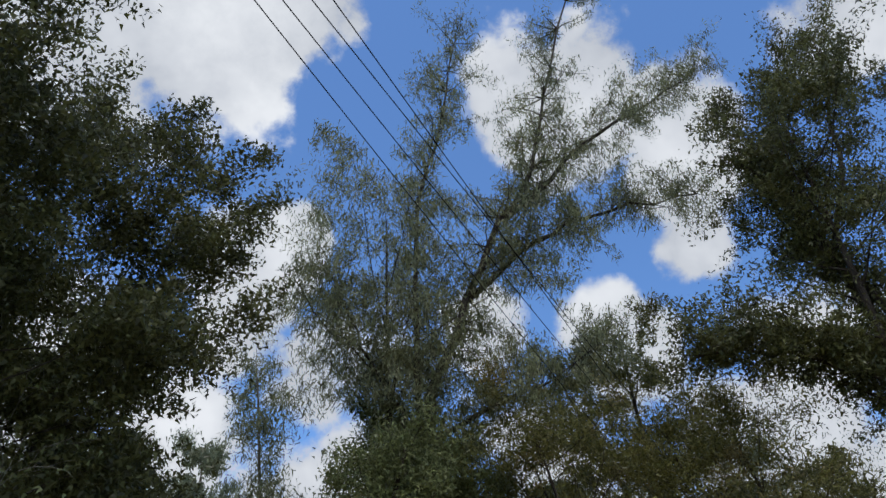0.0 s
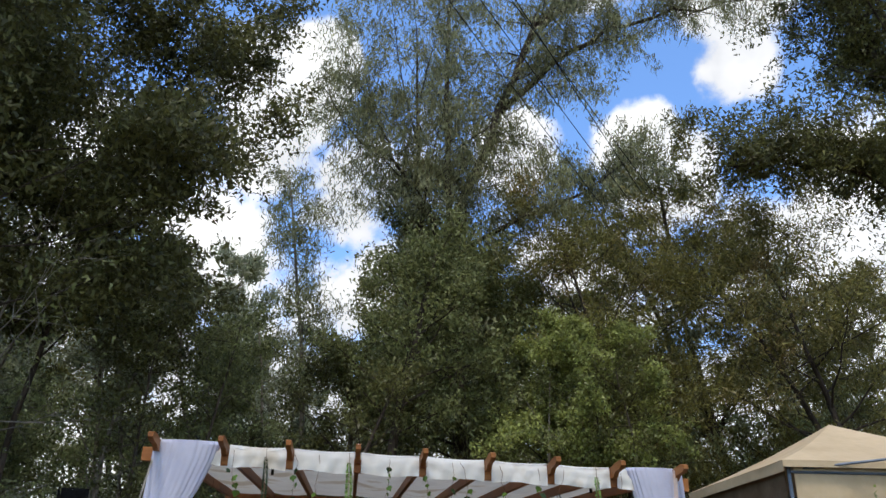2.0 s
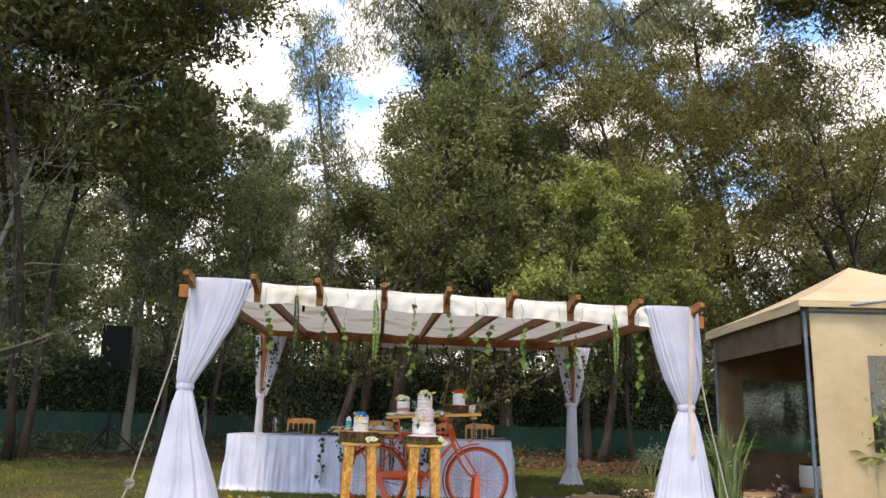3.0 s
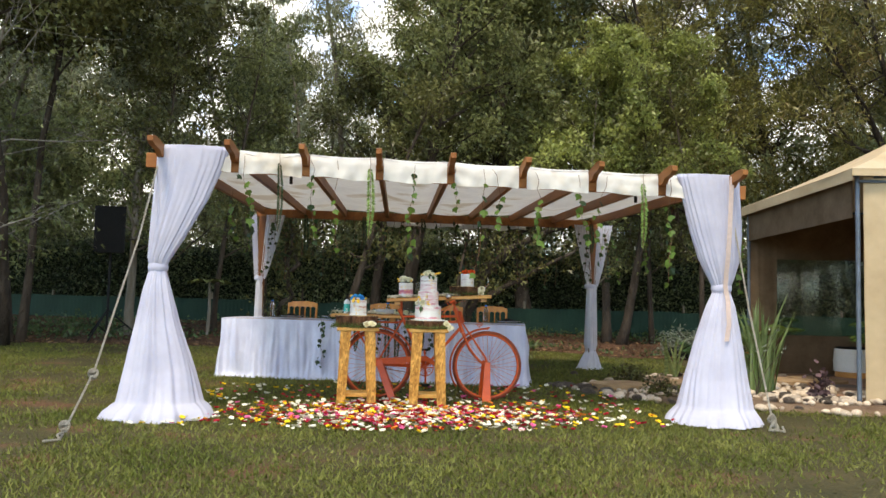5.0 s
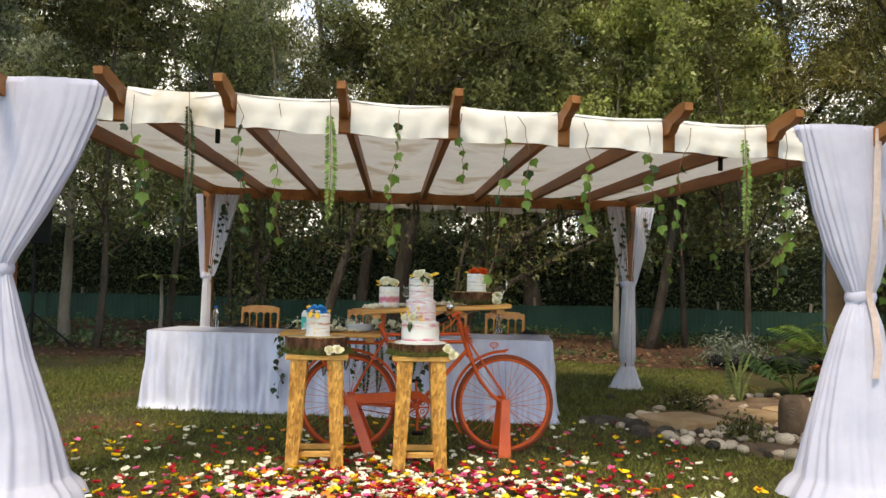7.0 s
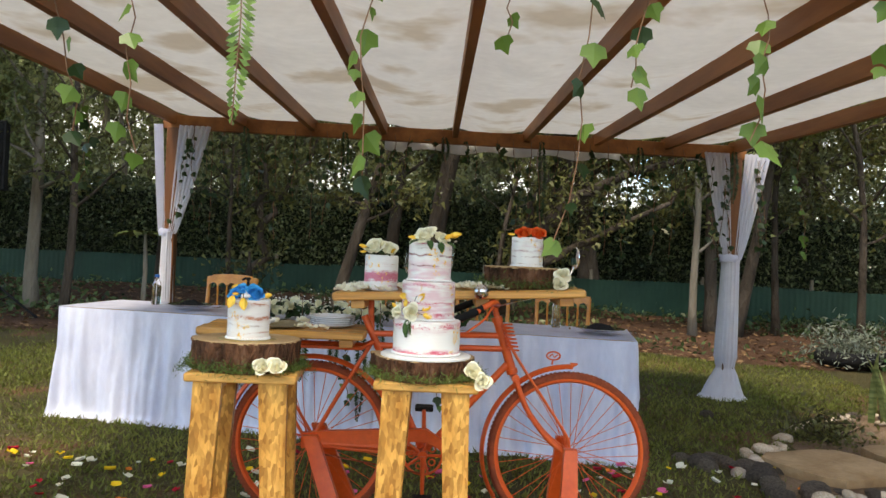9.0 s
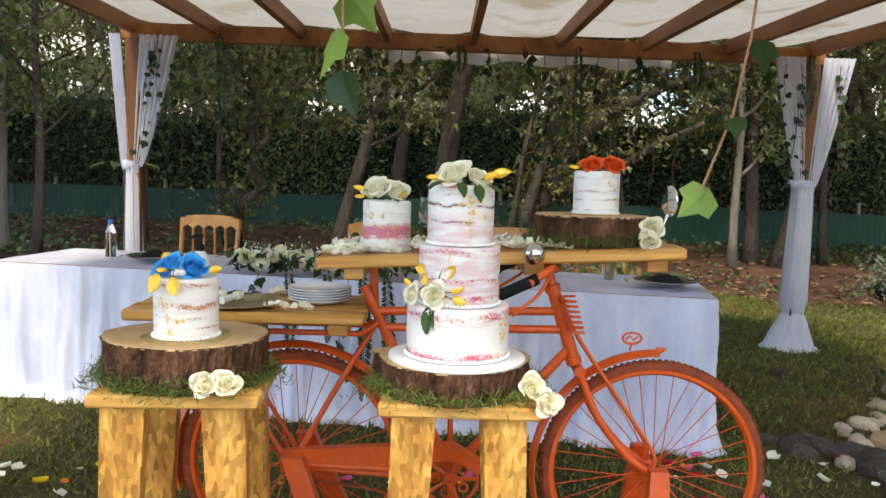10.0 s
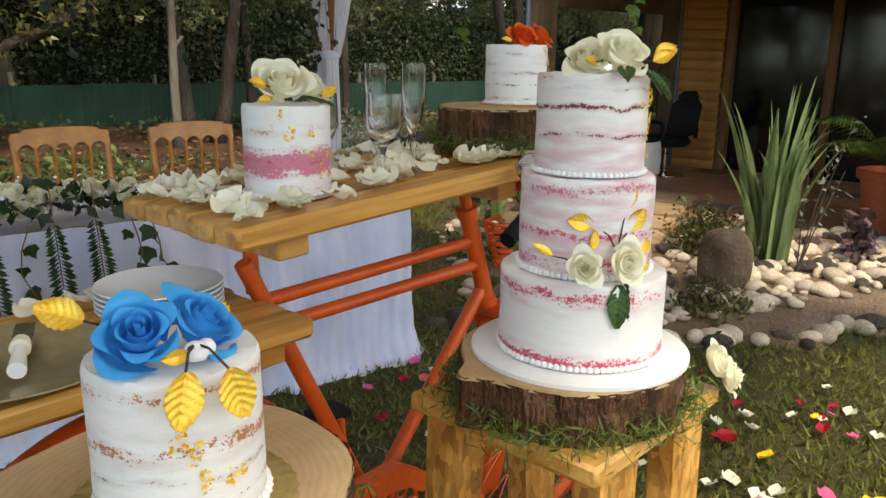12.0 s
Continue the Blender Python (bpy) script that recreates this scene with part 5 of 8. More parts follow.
# ---- cakes ----
def icing(name, bands, seed):
    """White icing scraped thin, so that coloured crumb shows in bands: height from, to, colour, how much shows."""
    m = bpy.data.materials.new(name)
    m.use_nodes = True
    n, k = m.node_tree.nodes, m.node_tree.links
    p = n["Principled BSDF"]
    tc, sep = n.new("ShaderNodeTexCoord"), n.new("ShaderNodeSeparateXYZ")
    k.new(tc.outputs["Object"], sep.inputs[0])

    def noise_at(scale, stretch=(1, 1, 1), detail=5):
        mp, t = n.new("ShaderNodeMapping"), n.new("ShaderNodeTexNoise")
        mp.inputs["Scale"].default_value, mp.inputs["Location"].default_value = stretch, (seed, seed * 2, 0)
        k.new(tc.outputs["Object"], mp.inputs["Vector"])
        k.new(mp.outputs[0], t.inputs["Vector"])
        t.inputs["Scale"].default_value, t.inputs["Detail"].default_value = scale, detail
        return t.outputs["Fac"]

    def math_node(op, a, b, c=None):
        t = n.new("ShaderNodeMath")
        t.operation = op
        for i, v in enumerate((a, b) if c is None else (a, b, c)):
            if isinstance(v, (int, float)):
                t.inputs[i].default_value = v
            else:
                k.new(v, t.inputs[i])
        return t.outputs[0]

    crumb, fine, sweep = noise_at(150, (1, 1, 1.3), 4), noise_at(420, (1, 1, 1), 3), noise_at(15, (1, 1, 4.5), 5)
    z = math_node("MULTIPLY_ADD", math_node("SUBTRACT", noise_at(22, (1, 1, 0.3)), 0.5), 0.022, sep.outputs["Z"])
    grain = math_node("ADD", math_node("MULTIPLY", math_node("SUBTRACT", fine, 0.5), 1.3), math_node("MULTIPLY", math_node("SUBTRACT", crumb, 0.5), 1.2))
    streak = math_node("SUBTRACT", sweep, 0.5)
    base = n.new("ShaderNodeRGB")
    base.outputs[0].default_value = (0.84, 0.82, 0.79, 1)
    col = base.outputs[0]
    for z0, z1, colour, show in bands:
        mid, half = (z0 + z1) / 2, (z1 - z0) / 2
        d = math_node("DIVIDE", math_node("ABSOLUTE", math_node("SUBTRACT", z, mid), 0), half)
        gate = math_node("MINIMUM", math_node("SUBTRACT", 1.3, d), 1.0)
        wide = math_node("MAXIMUM", math_node("MINIMUM", math_node("SUBTRACT", 1.9, d), 1.0), 0.0)
        soft = colour == PALE
        tint = n.new("ShaderNodeMapRange")
        k.new(math_node("MULTIPLY", wide, math_node("ADD", math_node("MULTIPLY", streak, 3.2), 0.25 + show)), tint.inputs["Value"])
        tint.inputs["From Min"].default_value, tint.inputs["From Max"].default_value = 0.1, 1.0
        tint.inputs["To Max"].default_value = 0.9 if soft else 0.45
        grit = n.new("ShaderNodeMapRange")
        worth = math_node("ADD", math_node("ADD", grain, math_node("MULTIPLY", streak, 1.5)), math_node("MULTIPLY_ADD", math_node("SUBTRACT", gate, 1.0), 0.75, show))
        k.new(worth, grit.inputs["Value"])
        grit.inputs["From Min"].default_value, grit.inputs["From Max"].default_value = 0.26, 0.46
        for fac, c, go in ((tint, tuple(0.45 * q + 0.45 * w for q, w in zip(colour, (0.84, 0.80, 0.78))) if not soft else colour, True), (grit, colour, not soft)):
            if not go:
                continue
            mix = n.new("ShaderNodeMix")
            mix.data_type = "RGBA"
            k.new(fac.outputs["Result"], mix.inputs["Factor"])
            k.new(col, mix.inputs["A"])
            mix.inputs["B"].default_value = (*c, 1)
            col = mix.outputs["Result"]
    k.new(col, p.inputs["Base Color"])
    p.inputs["Roughness"].default_value = 0.45
    p.inputs["Subsurface Weight"].default_value = 0.06
    p.inputs["Subsurface Radius"].default_value = (0.01, 0.006, 0.005)
    b = n.new("ShaderNodeBump")
    b.inputs["Strength"].default_value, b.inputs["Distance"].default_value = 0.5, 0.004
    k.new(math_node("MULTIPLY_ADD", grain, 0.12, sweep), b.inputs["Height"])
    k.new(b.outputs[0], p.inputs["Normal"])
    return m


PINK, ROSE, PLUM, BROWN, RUST, PALE = (0.62, 0.16, 0.24), (0.60, 0.07, 0.13), (0.22, 0.03, 0.035), (0.30, 0.16, 0.08), (0.50, 0.17, 0.07), (0.74, 0.50, 0.54)


def tier(base, r, z0, h, material, seed, name="tier"):
    s, rows = Soup(), []
    prof = [(0.001, 0), (r * 0.9, 0), (r * 0.995, 0.003), (r, 0.01)] + [(r, h * q) for q in np.linspace(0.12, 0.9, 16)] + [(r * 1.0, h - 0.008), (r * 0.99, h - 0.003), (r * 0.965, h), (r * 0.7, h - 0.001), (r * 0.3, h), (0.001, h)]
    for rr, z in prof:
        rows.append([((rr * (1 + 0.012 * noise.noise(Vector((math.cos(a) * 3, math.sin(a) * 3, z * 25 + seed))))) * math.cos(a), rr * (1 + 0.012 * noise.noise(Vector((math.cos(a) * 3, math.sin(a) * 3, z * 25 + seed)))) * math.sin(a), z0 + z + 0.003 * noise.noise(Vector((math.cos(a) * 5 * rr / r, math.sin(a) * 5 * rr / r, seed)))) for a in np.linspace(0, 2 * math.pi, 72, endpoint=False)])
    s.grid(rows, closed=True)
    return part(name, s, material, base, sharp=60)


def beads(base, r, z, size=0.0055):
    s = Soup()
    n = int(2 * math.pi * r / (size * 1.75))
    for i in range(n):
        a = 2 * math.pi * i / n
        s.lathe([(0.001, -size * 0.6), (size * 0.8, -size * 0.5), (size, 0), (size * 0.7, size * 0.7), (0.001, size)], 7, at=(r * math.cos(a), r * math.sin(a), z))
    part("bead_border", s, M_frost_plain, base, "border of piped white icing beads", sharp=180, kind="stuff")


def flakes(base, r, spots, seed):
    """Scraps of gold leaf stuck to the side: angle in degrees, height, size."""
    rnd, s = random.Random(seed), Soup()
    for ang, z, size in spots:
        for _ in range(14):
            a, zz, q = radians(ang + rnd.gauss(0, size * 380)), z + rnd.gauss(0, size * 0.7), size * rnd.uniform(0.10, 0.42)
            v = []
            for k in range(6):
                b = k * 1.047 + rnd.uniform(-0.3, 0.3)
                e = q * rnd.uniform(0.5, 1.1)
                aa = a + e * math.cos(b) / r
                rr = r + 0.0016 + rnd.uniform(0, 0.0035)
                v.append((rr * math.cos(aa), rr * math.sin(aa), zz + e * math.sin(b)))
            s.add(v, [tuple(range(6))])
    part("gold_foil", s, M_gold, base, "crinkled scraps of gold leaf", smooth=False, kind="stuff")


def board(base, r, h, material, label, scallop=0.0):
    s = Soup()
    s.grid([[(rr * (1 + scallop * abs(math.sin(18 * a))) * math.cos(a), rr * (1 + scallop * abs(math.sin(18 * a))) * math.sin(a), z) for a in np.linspace(0, 2 * math.pi, 144, endpoint=False)] for rr, z in ((0.001, 0), (r - 0.002, 0), (r, 0.002), (r, h - 0.002), (r - 0.003, h), (r * 0.5, h), (0.001, h))], closed=True)
    part("cake_board", s, material, base, label)


cake = thing("wedding_cake", (1.472, 8.888, STOOL_TOP + 0.080), "three-tier white and pink semi-naked wedding cake with gold leaf", "cake")
board(cake, 0.172, 0.010, M_white, "round white foil board")
M_c1 = icing("icing_bottom_tier", [(0.012, 0.036, ROSE, 0.44), (0.104, 0.141, ROSE, 0.28)], 1.0)
M_c2 = icing("icing_middle_tier", [(0.145, 0.285, PALE, 0.32), (0.150, 0.180, ROSE, 0.24), (0.200, 0.216, ROSE, 0.34), (0.256, 0.288, PINK, 0.24)], 2.0)
M_c3 = icing("icing_top_tier", [(0.29, 0.352, PALE, 0.44), (0.344, 0.351, PLUM, 0.30), (0.381, 0.389, PLUM, 0.50), (0.409, 0.414, PLUM, 0.06), (0.42, 0.433, PINK, 0.08)], 3.0)
tier(cake, 0.128, 0.010, 0.131, M_c1, 1)
tier(cake, 0.101, 0.141, 0.146, M_c2, 2)
tier(cake, 0.082, 0.287, 0.146, M_c3, 3)
beads(cake, 0.129, 0.0155)
beads(cake, 0.102, 0.1455)
beads(cake, 0.083, 0.2915, 0.0048)
flakes(cake, 0.0825, [(-84, 0.415, 0.008), (-78, 0.392, 0.008), (-92, 0.388, 0.006), (-72, 0.37, 0.008), (-82, 0.345, 0.008), (-74, 0.32, 0.008), (-60, 0.40, 0.010), (-52, 0.36, 0.010)], 4)
flakes(cake, 0.1015, [(-40, 0.27, 0.006), (-35, 0.24, 0.006), (-30, 0.20, 0.006), (-25, 0.17, 0.006), (-110, 0.165, 0.005)], 5)
flakes(cake, 0.1285, [(-36, 0.10, 0.013), (-38, 0.075, 0.010), (-45, 0.03, 0.006)], 6)

blue_cake = thing("cake", (0.788, 8.915, STOOL_TOP + 0.112), "small white semi-naked cake with rust crumb and gold leaf", "cake", "small one-tier cakes")
board(blue_cake, 0.108, 0.004, mat("gold_card", (0.42, 0.30, 0.10), (0.55, 0.40, 0.16), 0.35, 30, 0.02, metal=0.6), "scalloped gold card board", 0.03)
tier(blue_cake, 0.079, 0.004, 0.150, icing("icing_rust", [(0.075, 0.10, RUST, 0.32), (0.030, 0.036, RUST, 0.30), (0.055, 0.062, BROWN, 0.15), (0.128, 0.15, RUST, 0.18), (0.0, 0.02, RUST, 0.08)], 4.0), 7)
beads(blue_cake, 0.080, 0.008, 0.006)
flakes(blue_cake, 0.0795, [(-118, 0.105, 0.009), (-105, 0.062, 0.008), (-85, 0.055, 0.009), (-100, 0.022, 0.012), (-112, 0.085, 0.006)], 8)

pink_cake = thing("cake", (1.268, 9.356, shelf_z(1.268)), "small white cake with one deep pink band and gold leaf", "cake", "small one-tier cakes")
board(pink_cake, 0.076, 0.004, M_white, "thin white card board")
tier(pink_cake, 0.0735, 0.004, 0.150, icing("icing_pink_band", [(0.044, 0.079, PINK, 0.95), (0.054, 0.078, ROSE, 0.20), (0.084, 0.089, RUST, 0.28), (0.008, 0.03, (0.66, 0.2, 0.24), 0.10), (0.108, 0.124, RUST, 0.06)], 5.0), 9)
beads(pink_cake, 0.0745, 0.007, 0.004)
flakes(pink_cake, 0.074, [(-135, 0.141, 0.006), (-123, 0.110, 0.009), (-97, 0.111, 0.007), (-101, 0.078, 0.007), (-146, 0.122, 0.003), (-72, 0.074, 0.006), (-83, 0.058, 0.004), (-84, 0.04, 0.006), (-66, 0.04, 0.007)], 10)

orange_cake = thing("cake", (1.910, 9.345, 1.153), "small white semi-naked cake with brown crumb lines", "cake", "small one-tier cakes")
board(orange_cake, 0.076, 0.004, M_pine, "thin brown card board")
tier(orange_cake, 0.0695, 0.004, 0.130, icing("icing_brown_lines", [(0.046, 0.052, PLUM, 0.26), (0.072, 0.077, PLUM, 0.22), (0.108, 0.120, BROWN, 0.10), (0.014, 0.020, BROWN, 0.12), (0.072, 0.1, PINK, 0.04)], 6.0), 11)
beads(orange_cake, 0.0705, 0.007, 0.0042)
flakes(orange_cake, 0.070, [(-84, 0.122, 0.007), (-72, 0.10, 0.007), (-55, 0.08, 0.006), (-50, 0.05, 0.006), (-45, 0.03, 0.005)], 12)


# ---- roses and gold leaves ----
def rose_mesh(r, seed, openness=1.0):
    """A full rose: a spiral of cupped petals, wrapped tight at the heart and rolling outwards at the rim."""
    rnd, s = random.Random(seed), Soup()
    total, turn0 = 14, rnd.uniform(0, 6)
    for i in range(total):
        f = i / (total - 1)
        mid = turn0 + i * 2.3999 + rnd.uniform(-0.15, 0.15)
        belly = (0.07 + 0.78 * f ** 0.85) * rnd.uniform(0.96, 1.04)
        mouth = belly * (0.70 + 0.50 * f * openness) + 0.02
        high = (1.12 - 0.34 * f ** 1.6) * rnd.uniform(0.92, 1.05)
        half = radians(150 - 95 * min(1, f * 1.7))
        roll, flick, wave = 0.02 + 0.26 * f * openness * rnd.uniform(0.4, 1.4), rnd.uniform(-1, 1), rnd.uniform(0, 6)
        rows = []
        for v in np.linspace(0, 1, 12):
            row = []
            for u in np.linspace(-1, 1, 13):
                edge = 1 - 0.30 * abs(u) ** 2.2 - 0.10 * abs(u)
                w = v * edge
                rise = min(w / 0.8, 1.0)
                out = belly * math.sin(min(w * 2.2, 1.0) * math.pi / 2) ** 0.7 if w < 0.4545 else belly + (mouth - belly) * ((w - 0.4545) / 0.5455) ** 1.4
                lip = max(0.0, (w - 0.72) / 0.28) ** 2
                rr = out * (1 + 0.10 * u * (1 - 0.4 * f)) + roll * lip * (1 + 0.4 * u * flick)
                z = high * (w ** 0.85) - roll * 0.75 * lip * (1 + 0.9 * abs(u)) + 0.02 * f * math.sin(3.0 * u + wave) * v
                ang = mid + u * half * (0.35 + 0.65 * min(1, v * 2.2))
                row.append((r * rr * math.cos(ang), r * rr * math.sin(ang), r * z))
            rows.append(row)
        s.grid(rows)
    return s


M_rose_cream = mat("cream_petals", (0.93, 0.89, 0.66), (0.95, 0.93, 0.79), 0.55, 18, 0.0, leaf=0.30, fine_mix=0.06)
M_rose_blue = mat("blue_sugar_petals", (0.02, 0.33, 0.74), (0.045, 0.45, 0.88), 0.5, 18, 0.02, leaf=0.22, fine_mix=0.06)
M_rose_orange = mat("orange_sugar_petals", (0.80, 0.10, 0.02), (0.86, 0.16, 0.035), 0.5, 18, 0.02, leaf=0.25, fine_mix=0.06)
M_rleaf = mat("rose_leaf", (0.03, 0.075, 0.02), (0.06, 0.12, 0.03), 0.4, 30, 0.1)


def leaf_part(parent, at, way, length, width, material, name="leaf", label="", curl=0.25, up=(0, 0, 1)):
    """A veined leaf blade from a point along a way."""
    w = Vector(way).normalized()
    side = w.cross(Vector(up)).normalized()
    nrm = side.cross(w)
    s = Soup()
    for thick in (0.0, -0.0012):
        rows = []
        for v in np.linspace(0, 1, 25):
            half = width * 0.5 * max(0.02, math.sin(math.pi * min(v * 0.93 + 0.035, 1.0)) ** 0.75 * (1.08 - 0.25 * v)) * (1 + 0.035 * math.sin(v * 46))
            row = []
            for u in np.linspace(-1, 1, 13):
                vein = 0.035 * math.cos(2 * math.pi * 6.5 * (v - 0.22 * abs(u))) * min(1, 4 * abs(u)) - 0.05 * math.exp(-(u / 0.12) ** 2)
                row.append(tuple(Vector(at) + w * (length * v) + side * (half * u) + nrm * (thick + width * (0.16 * u * u + vein) - curl * length * v * v)))
            rows.append(row)
        s.grid(rows)
    part(name, s, material, parent, label, sharp=180)


def rose(at, r, tilt, material, label, seed, leaves=(), golds=(), openness=1.0, group="roses on the cakes"):
    base = thing("rose", at, label, "rose", group)
    ob = part("blossom", rose_mesh(r, seed, openness), material, base, sharp=180)
    ob.matrix_basis = pose(0, 0, r * 0.12, *tilt)
    for off, way, ln, wd in leaves:
        leaf_part(base, off, way, ln, wd, M_rleaf, "leaf", "dark green rose leaf")
    for off, way, ln, wd in golds:
        leaf_part(base, off, way, ln, wd, M_gold, "gold_leaf", "gold-painted leaf", 0.1, up=(-0.25, -0.9, 0.5))
        s = Soup()
        s.tube([(0, 0, 0.008), tuple(Vector(off) * 0.6 + Vector((0, 0, 0.006))), off], 0.0011, 5)
        part("wire", s, M_bark_dark, base)
    return base


C1T = STOOL_TOP + 0.080 + 0.433
rose((1.438, 8.880, C1T + 0.004), 0.034, (26, -34, -8), M_rose_cream, "cream rose at the back of the top tier", 17)
rose((1.453, 8.842, C1T + 0.008), 0.041, (44, -10, -16), M_rose_cream, "large cream rose on the top tier", 1, [((0.01, -0.035, 0.0), (0.3, -1, -0.7), 0.045, 0.026), ((-0.03, -0.03, 0.0), (-0.8, -0.6, -0.15), 0.042, 0.025)],
     [((-0.035, 0.012, 0.008), (-1, -0.2, 0.12), 0.034, 0.016)])
rose((1.505, 8.862, C1T + 0.002), 0.034, (30, 30, 0), M_rose_cream, "cream rose on the top tier with gold leaves", 2, [((0.0, -0.045, 0), (0.2, -1, -0.7), 0.05, 0.028), ((0.03, -0.03, 0.0), (0.8, -0.7, -0.3), 0.04, 0.024)],
     [((0.035, -0.035, 0.024), (1, -0.35, 0.3), 0.048, 0.027), ((0.018, -0.042, 0.016), (0.8, -0.5, 0.4), 0.036, 0.022)])
C1M = STOOL_TOP + 0.080 + 0.141
rose((1.414, 8.795, C1M + 0.024), 0.032, (74, 0, -22), M_rose_cream, "cream rose on the ledge of the bottom tier", 3, [((-0.015, -0.008, -0.022), (-0.25, -0.25, -1), 0.062, 0.034), ((0.0, -0.012, -0.02), (0.1, -0.3, -1), 0.058, 0.032)],
     [((0.036, -0.008, 0.016), (0.9, -0.1, 0.45), 0.034, 0.022), ((0.038, -0.010, 0.0), (0.85, 0.0, -0.2), 0.036, 0.024)])
rose((1.366, 8.824, C1M + 0.020), 0.027, (66, -16, -45), M_rose_cream, "small cream rose on the ledge of the bottom tier", 4, [],
     [((-0.012, 0.045, 0.018), (-0.5, 0.5, 0.5), 0.034, 0.014), ((0.02, 0.0, 0.030), (0.05, -0.1, 1), 0.028, 0.018)])
sprig = thing("gold_sprig", (1.415, 8.800, C1M + 0.045), "wire sprig with three gold leaves on the middle tier", "cake decoration")
for tx, ty, tz, dx, dy, dz in ((-0.022, 0.030, 0.040, -0.8, 0.62, 0.15), (0.019, 0.000, 0.062, 0.12, -0.08, 1), (0.022, -0.004, 0.030, 0.5, -0.35, 0.75)):
    s = Soup()
    s.tube([(0, 0.0, 0), (tx * 0.4, ty * 0.4 - 0.002, tz * 0.6), (tx, ty, tz)], 0.0011, 5)
    part("wire", s, M_bark_dark, sprig)
    leaf_part(sprig, (tx, ty, tz), (dx, dy, dz), 0.037, 0.026, M_gold, "gold_leaf", "gold-painted leaf", 0.05, up=(-0.55, -0.83, 0.1))
C0T = STOOL_TOP + 0.112 + 0.154
rose((0.757, 8.912, C0T + 0.008), 0.039, (34, -20, -6), M_rose_blue, "blue sugar rose on a small cake", 5, [], [((-0.022, 0.062, 0.020), (-0.7, 0.45, 0.35), 0.044, 0.032)], 1.15)
rose((0.806, 8.913, C0T + 0.006), 0.038, (38, 22, 4), M_rose_blue, "second blue sugar rose on a small cake", 6, [], [((0.032, 0.022, 0.002), (0.8, 0.25, 0.3), 0.034, 0.024)], 1.1)
sprig = thing("gold_sprig", (0.775, 8.860, C0T + 0.012), "dark wire sprig with gold leaves over the cake edge", "cake decoration")
s = Soup()
s.lathe([(0.001, -0.004), (0.010, -0.002), (0.012, 0.005), (0.008, 0.011), (0.001, 0.013)], 10, at=(0.004, 0.000, 0), wobble=0.1)
s.lathe([(0.001, -0.004), (0.008, -0.002), (0.009, 0.004), (0.006, 0.009), (0.001, 0.010)], 10, at=(0.018, 0.006, 0), wobble=0.1)
part("icing_dab", s, M_frost_plain, sprig, "dab of white icing", sharp=180)
for tx, ty, tz, way, ln in ((-0.026, -0.034, 0.004, (-0.35, -0.25, -1), 0.048), (0.010, -0.040, -0.002, (0.15, -0.25, -1), 0.046), (-0.012, -0.014, 0.010, (-1, -0.2, 0.1), 0.026)):
    s = Soup()
    s.tube([(0.006, 0.002, 0.010), (tx * 0.5, ty * 0.5, 0.012), (tx, ty, tz)], 0.0013, 5)
    part("wire", s, M_bark_dark, sprig)
    leaf_part(sprig, (tx, ty, tz), way, ln, 0.034 if ln > 0.03 else 0.014, M_gold, "gold_leaf", "gold-painted leaf", 0.08, up=(-0.2, -1, 0.15))
C2T = shelf_z(1.268) + 0.154
rose((1.242, 9.338, C2T + 0.012), 0.049, (40, -16, -10), M_rose_cream, "cream rose on the pink-banded cake", 7, [((0.015, -0.035, 0.0), (0.7, -0.8, 0.05), 0.035, 0.022)], [((-0.042, -0.02, 0.02), (-1, -0.2, 0.3), 0.034, 0.018), ((-0.04, -0.03, 0.0), (-1, -0.3, 0.0), 0.03, 0.014)])
rose((1.290, 9.345, C2T + 0.008), 0.043, (36, 24, 0), M_rose_cream, "smaller cream rose on the pink-banded cake", 8, [((0.0, -0.04, 0), (0.5, -0.9, -0.05), 0.03, 0.02)], [((0.02, -0.035, 0.005), (0.5, -0.5, 0.5), 0.028, 0.018)])
rose((1.893, 9.325, 1.287), 0.036, (42, -10, -5), M_rose_orange, "orange sugar rose on a small cake", 9, [], [((-0.045, -0.01, 0.008), (-1, 0, 0.15), 0.032, 0.013)])
rose((1.948, 9.325, 1.287), 0.038, (44, 18, 0), M_rose_orange, "second orange sugar rose on a small cake", 10)
# cream roses lying by the log slices
for x, y, z, r, tl, sd in ((0.885, 8.765, STOOL_TOP, 0.034, (66, -18, 0), 11), (0.932, 8.760, STOOL_TOP, 0.035, (58, 10, 0), 12), (1.640, 8.738, STOOL_TOP + 0.015, 0.034, (62, 0, 10), 13), (1.672, 8.728, STOOL_TOP - 0.012, 0.034, (76, 22, 10), 14), (2.040, 9.20, 1.098, 0.034, (70, 0, 5), 15), (2.027, 9.185, 1.062, 0.032, (80, -10, 5), 16)):
    rose((x, y, z + r * 0.7), r, tl, M_rose_cream, "cut cream rose laid at the edge of a log slice", sd, group="cut roses by the logs")

# ---- greenery round the log slices ----
M_sprig = foliage("sprig_leaves", (0.06, 0.11, 0.02), (0.15, 0.20, 0.05), 0.3)
rng = np.random.default_rng(12)


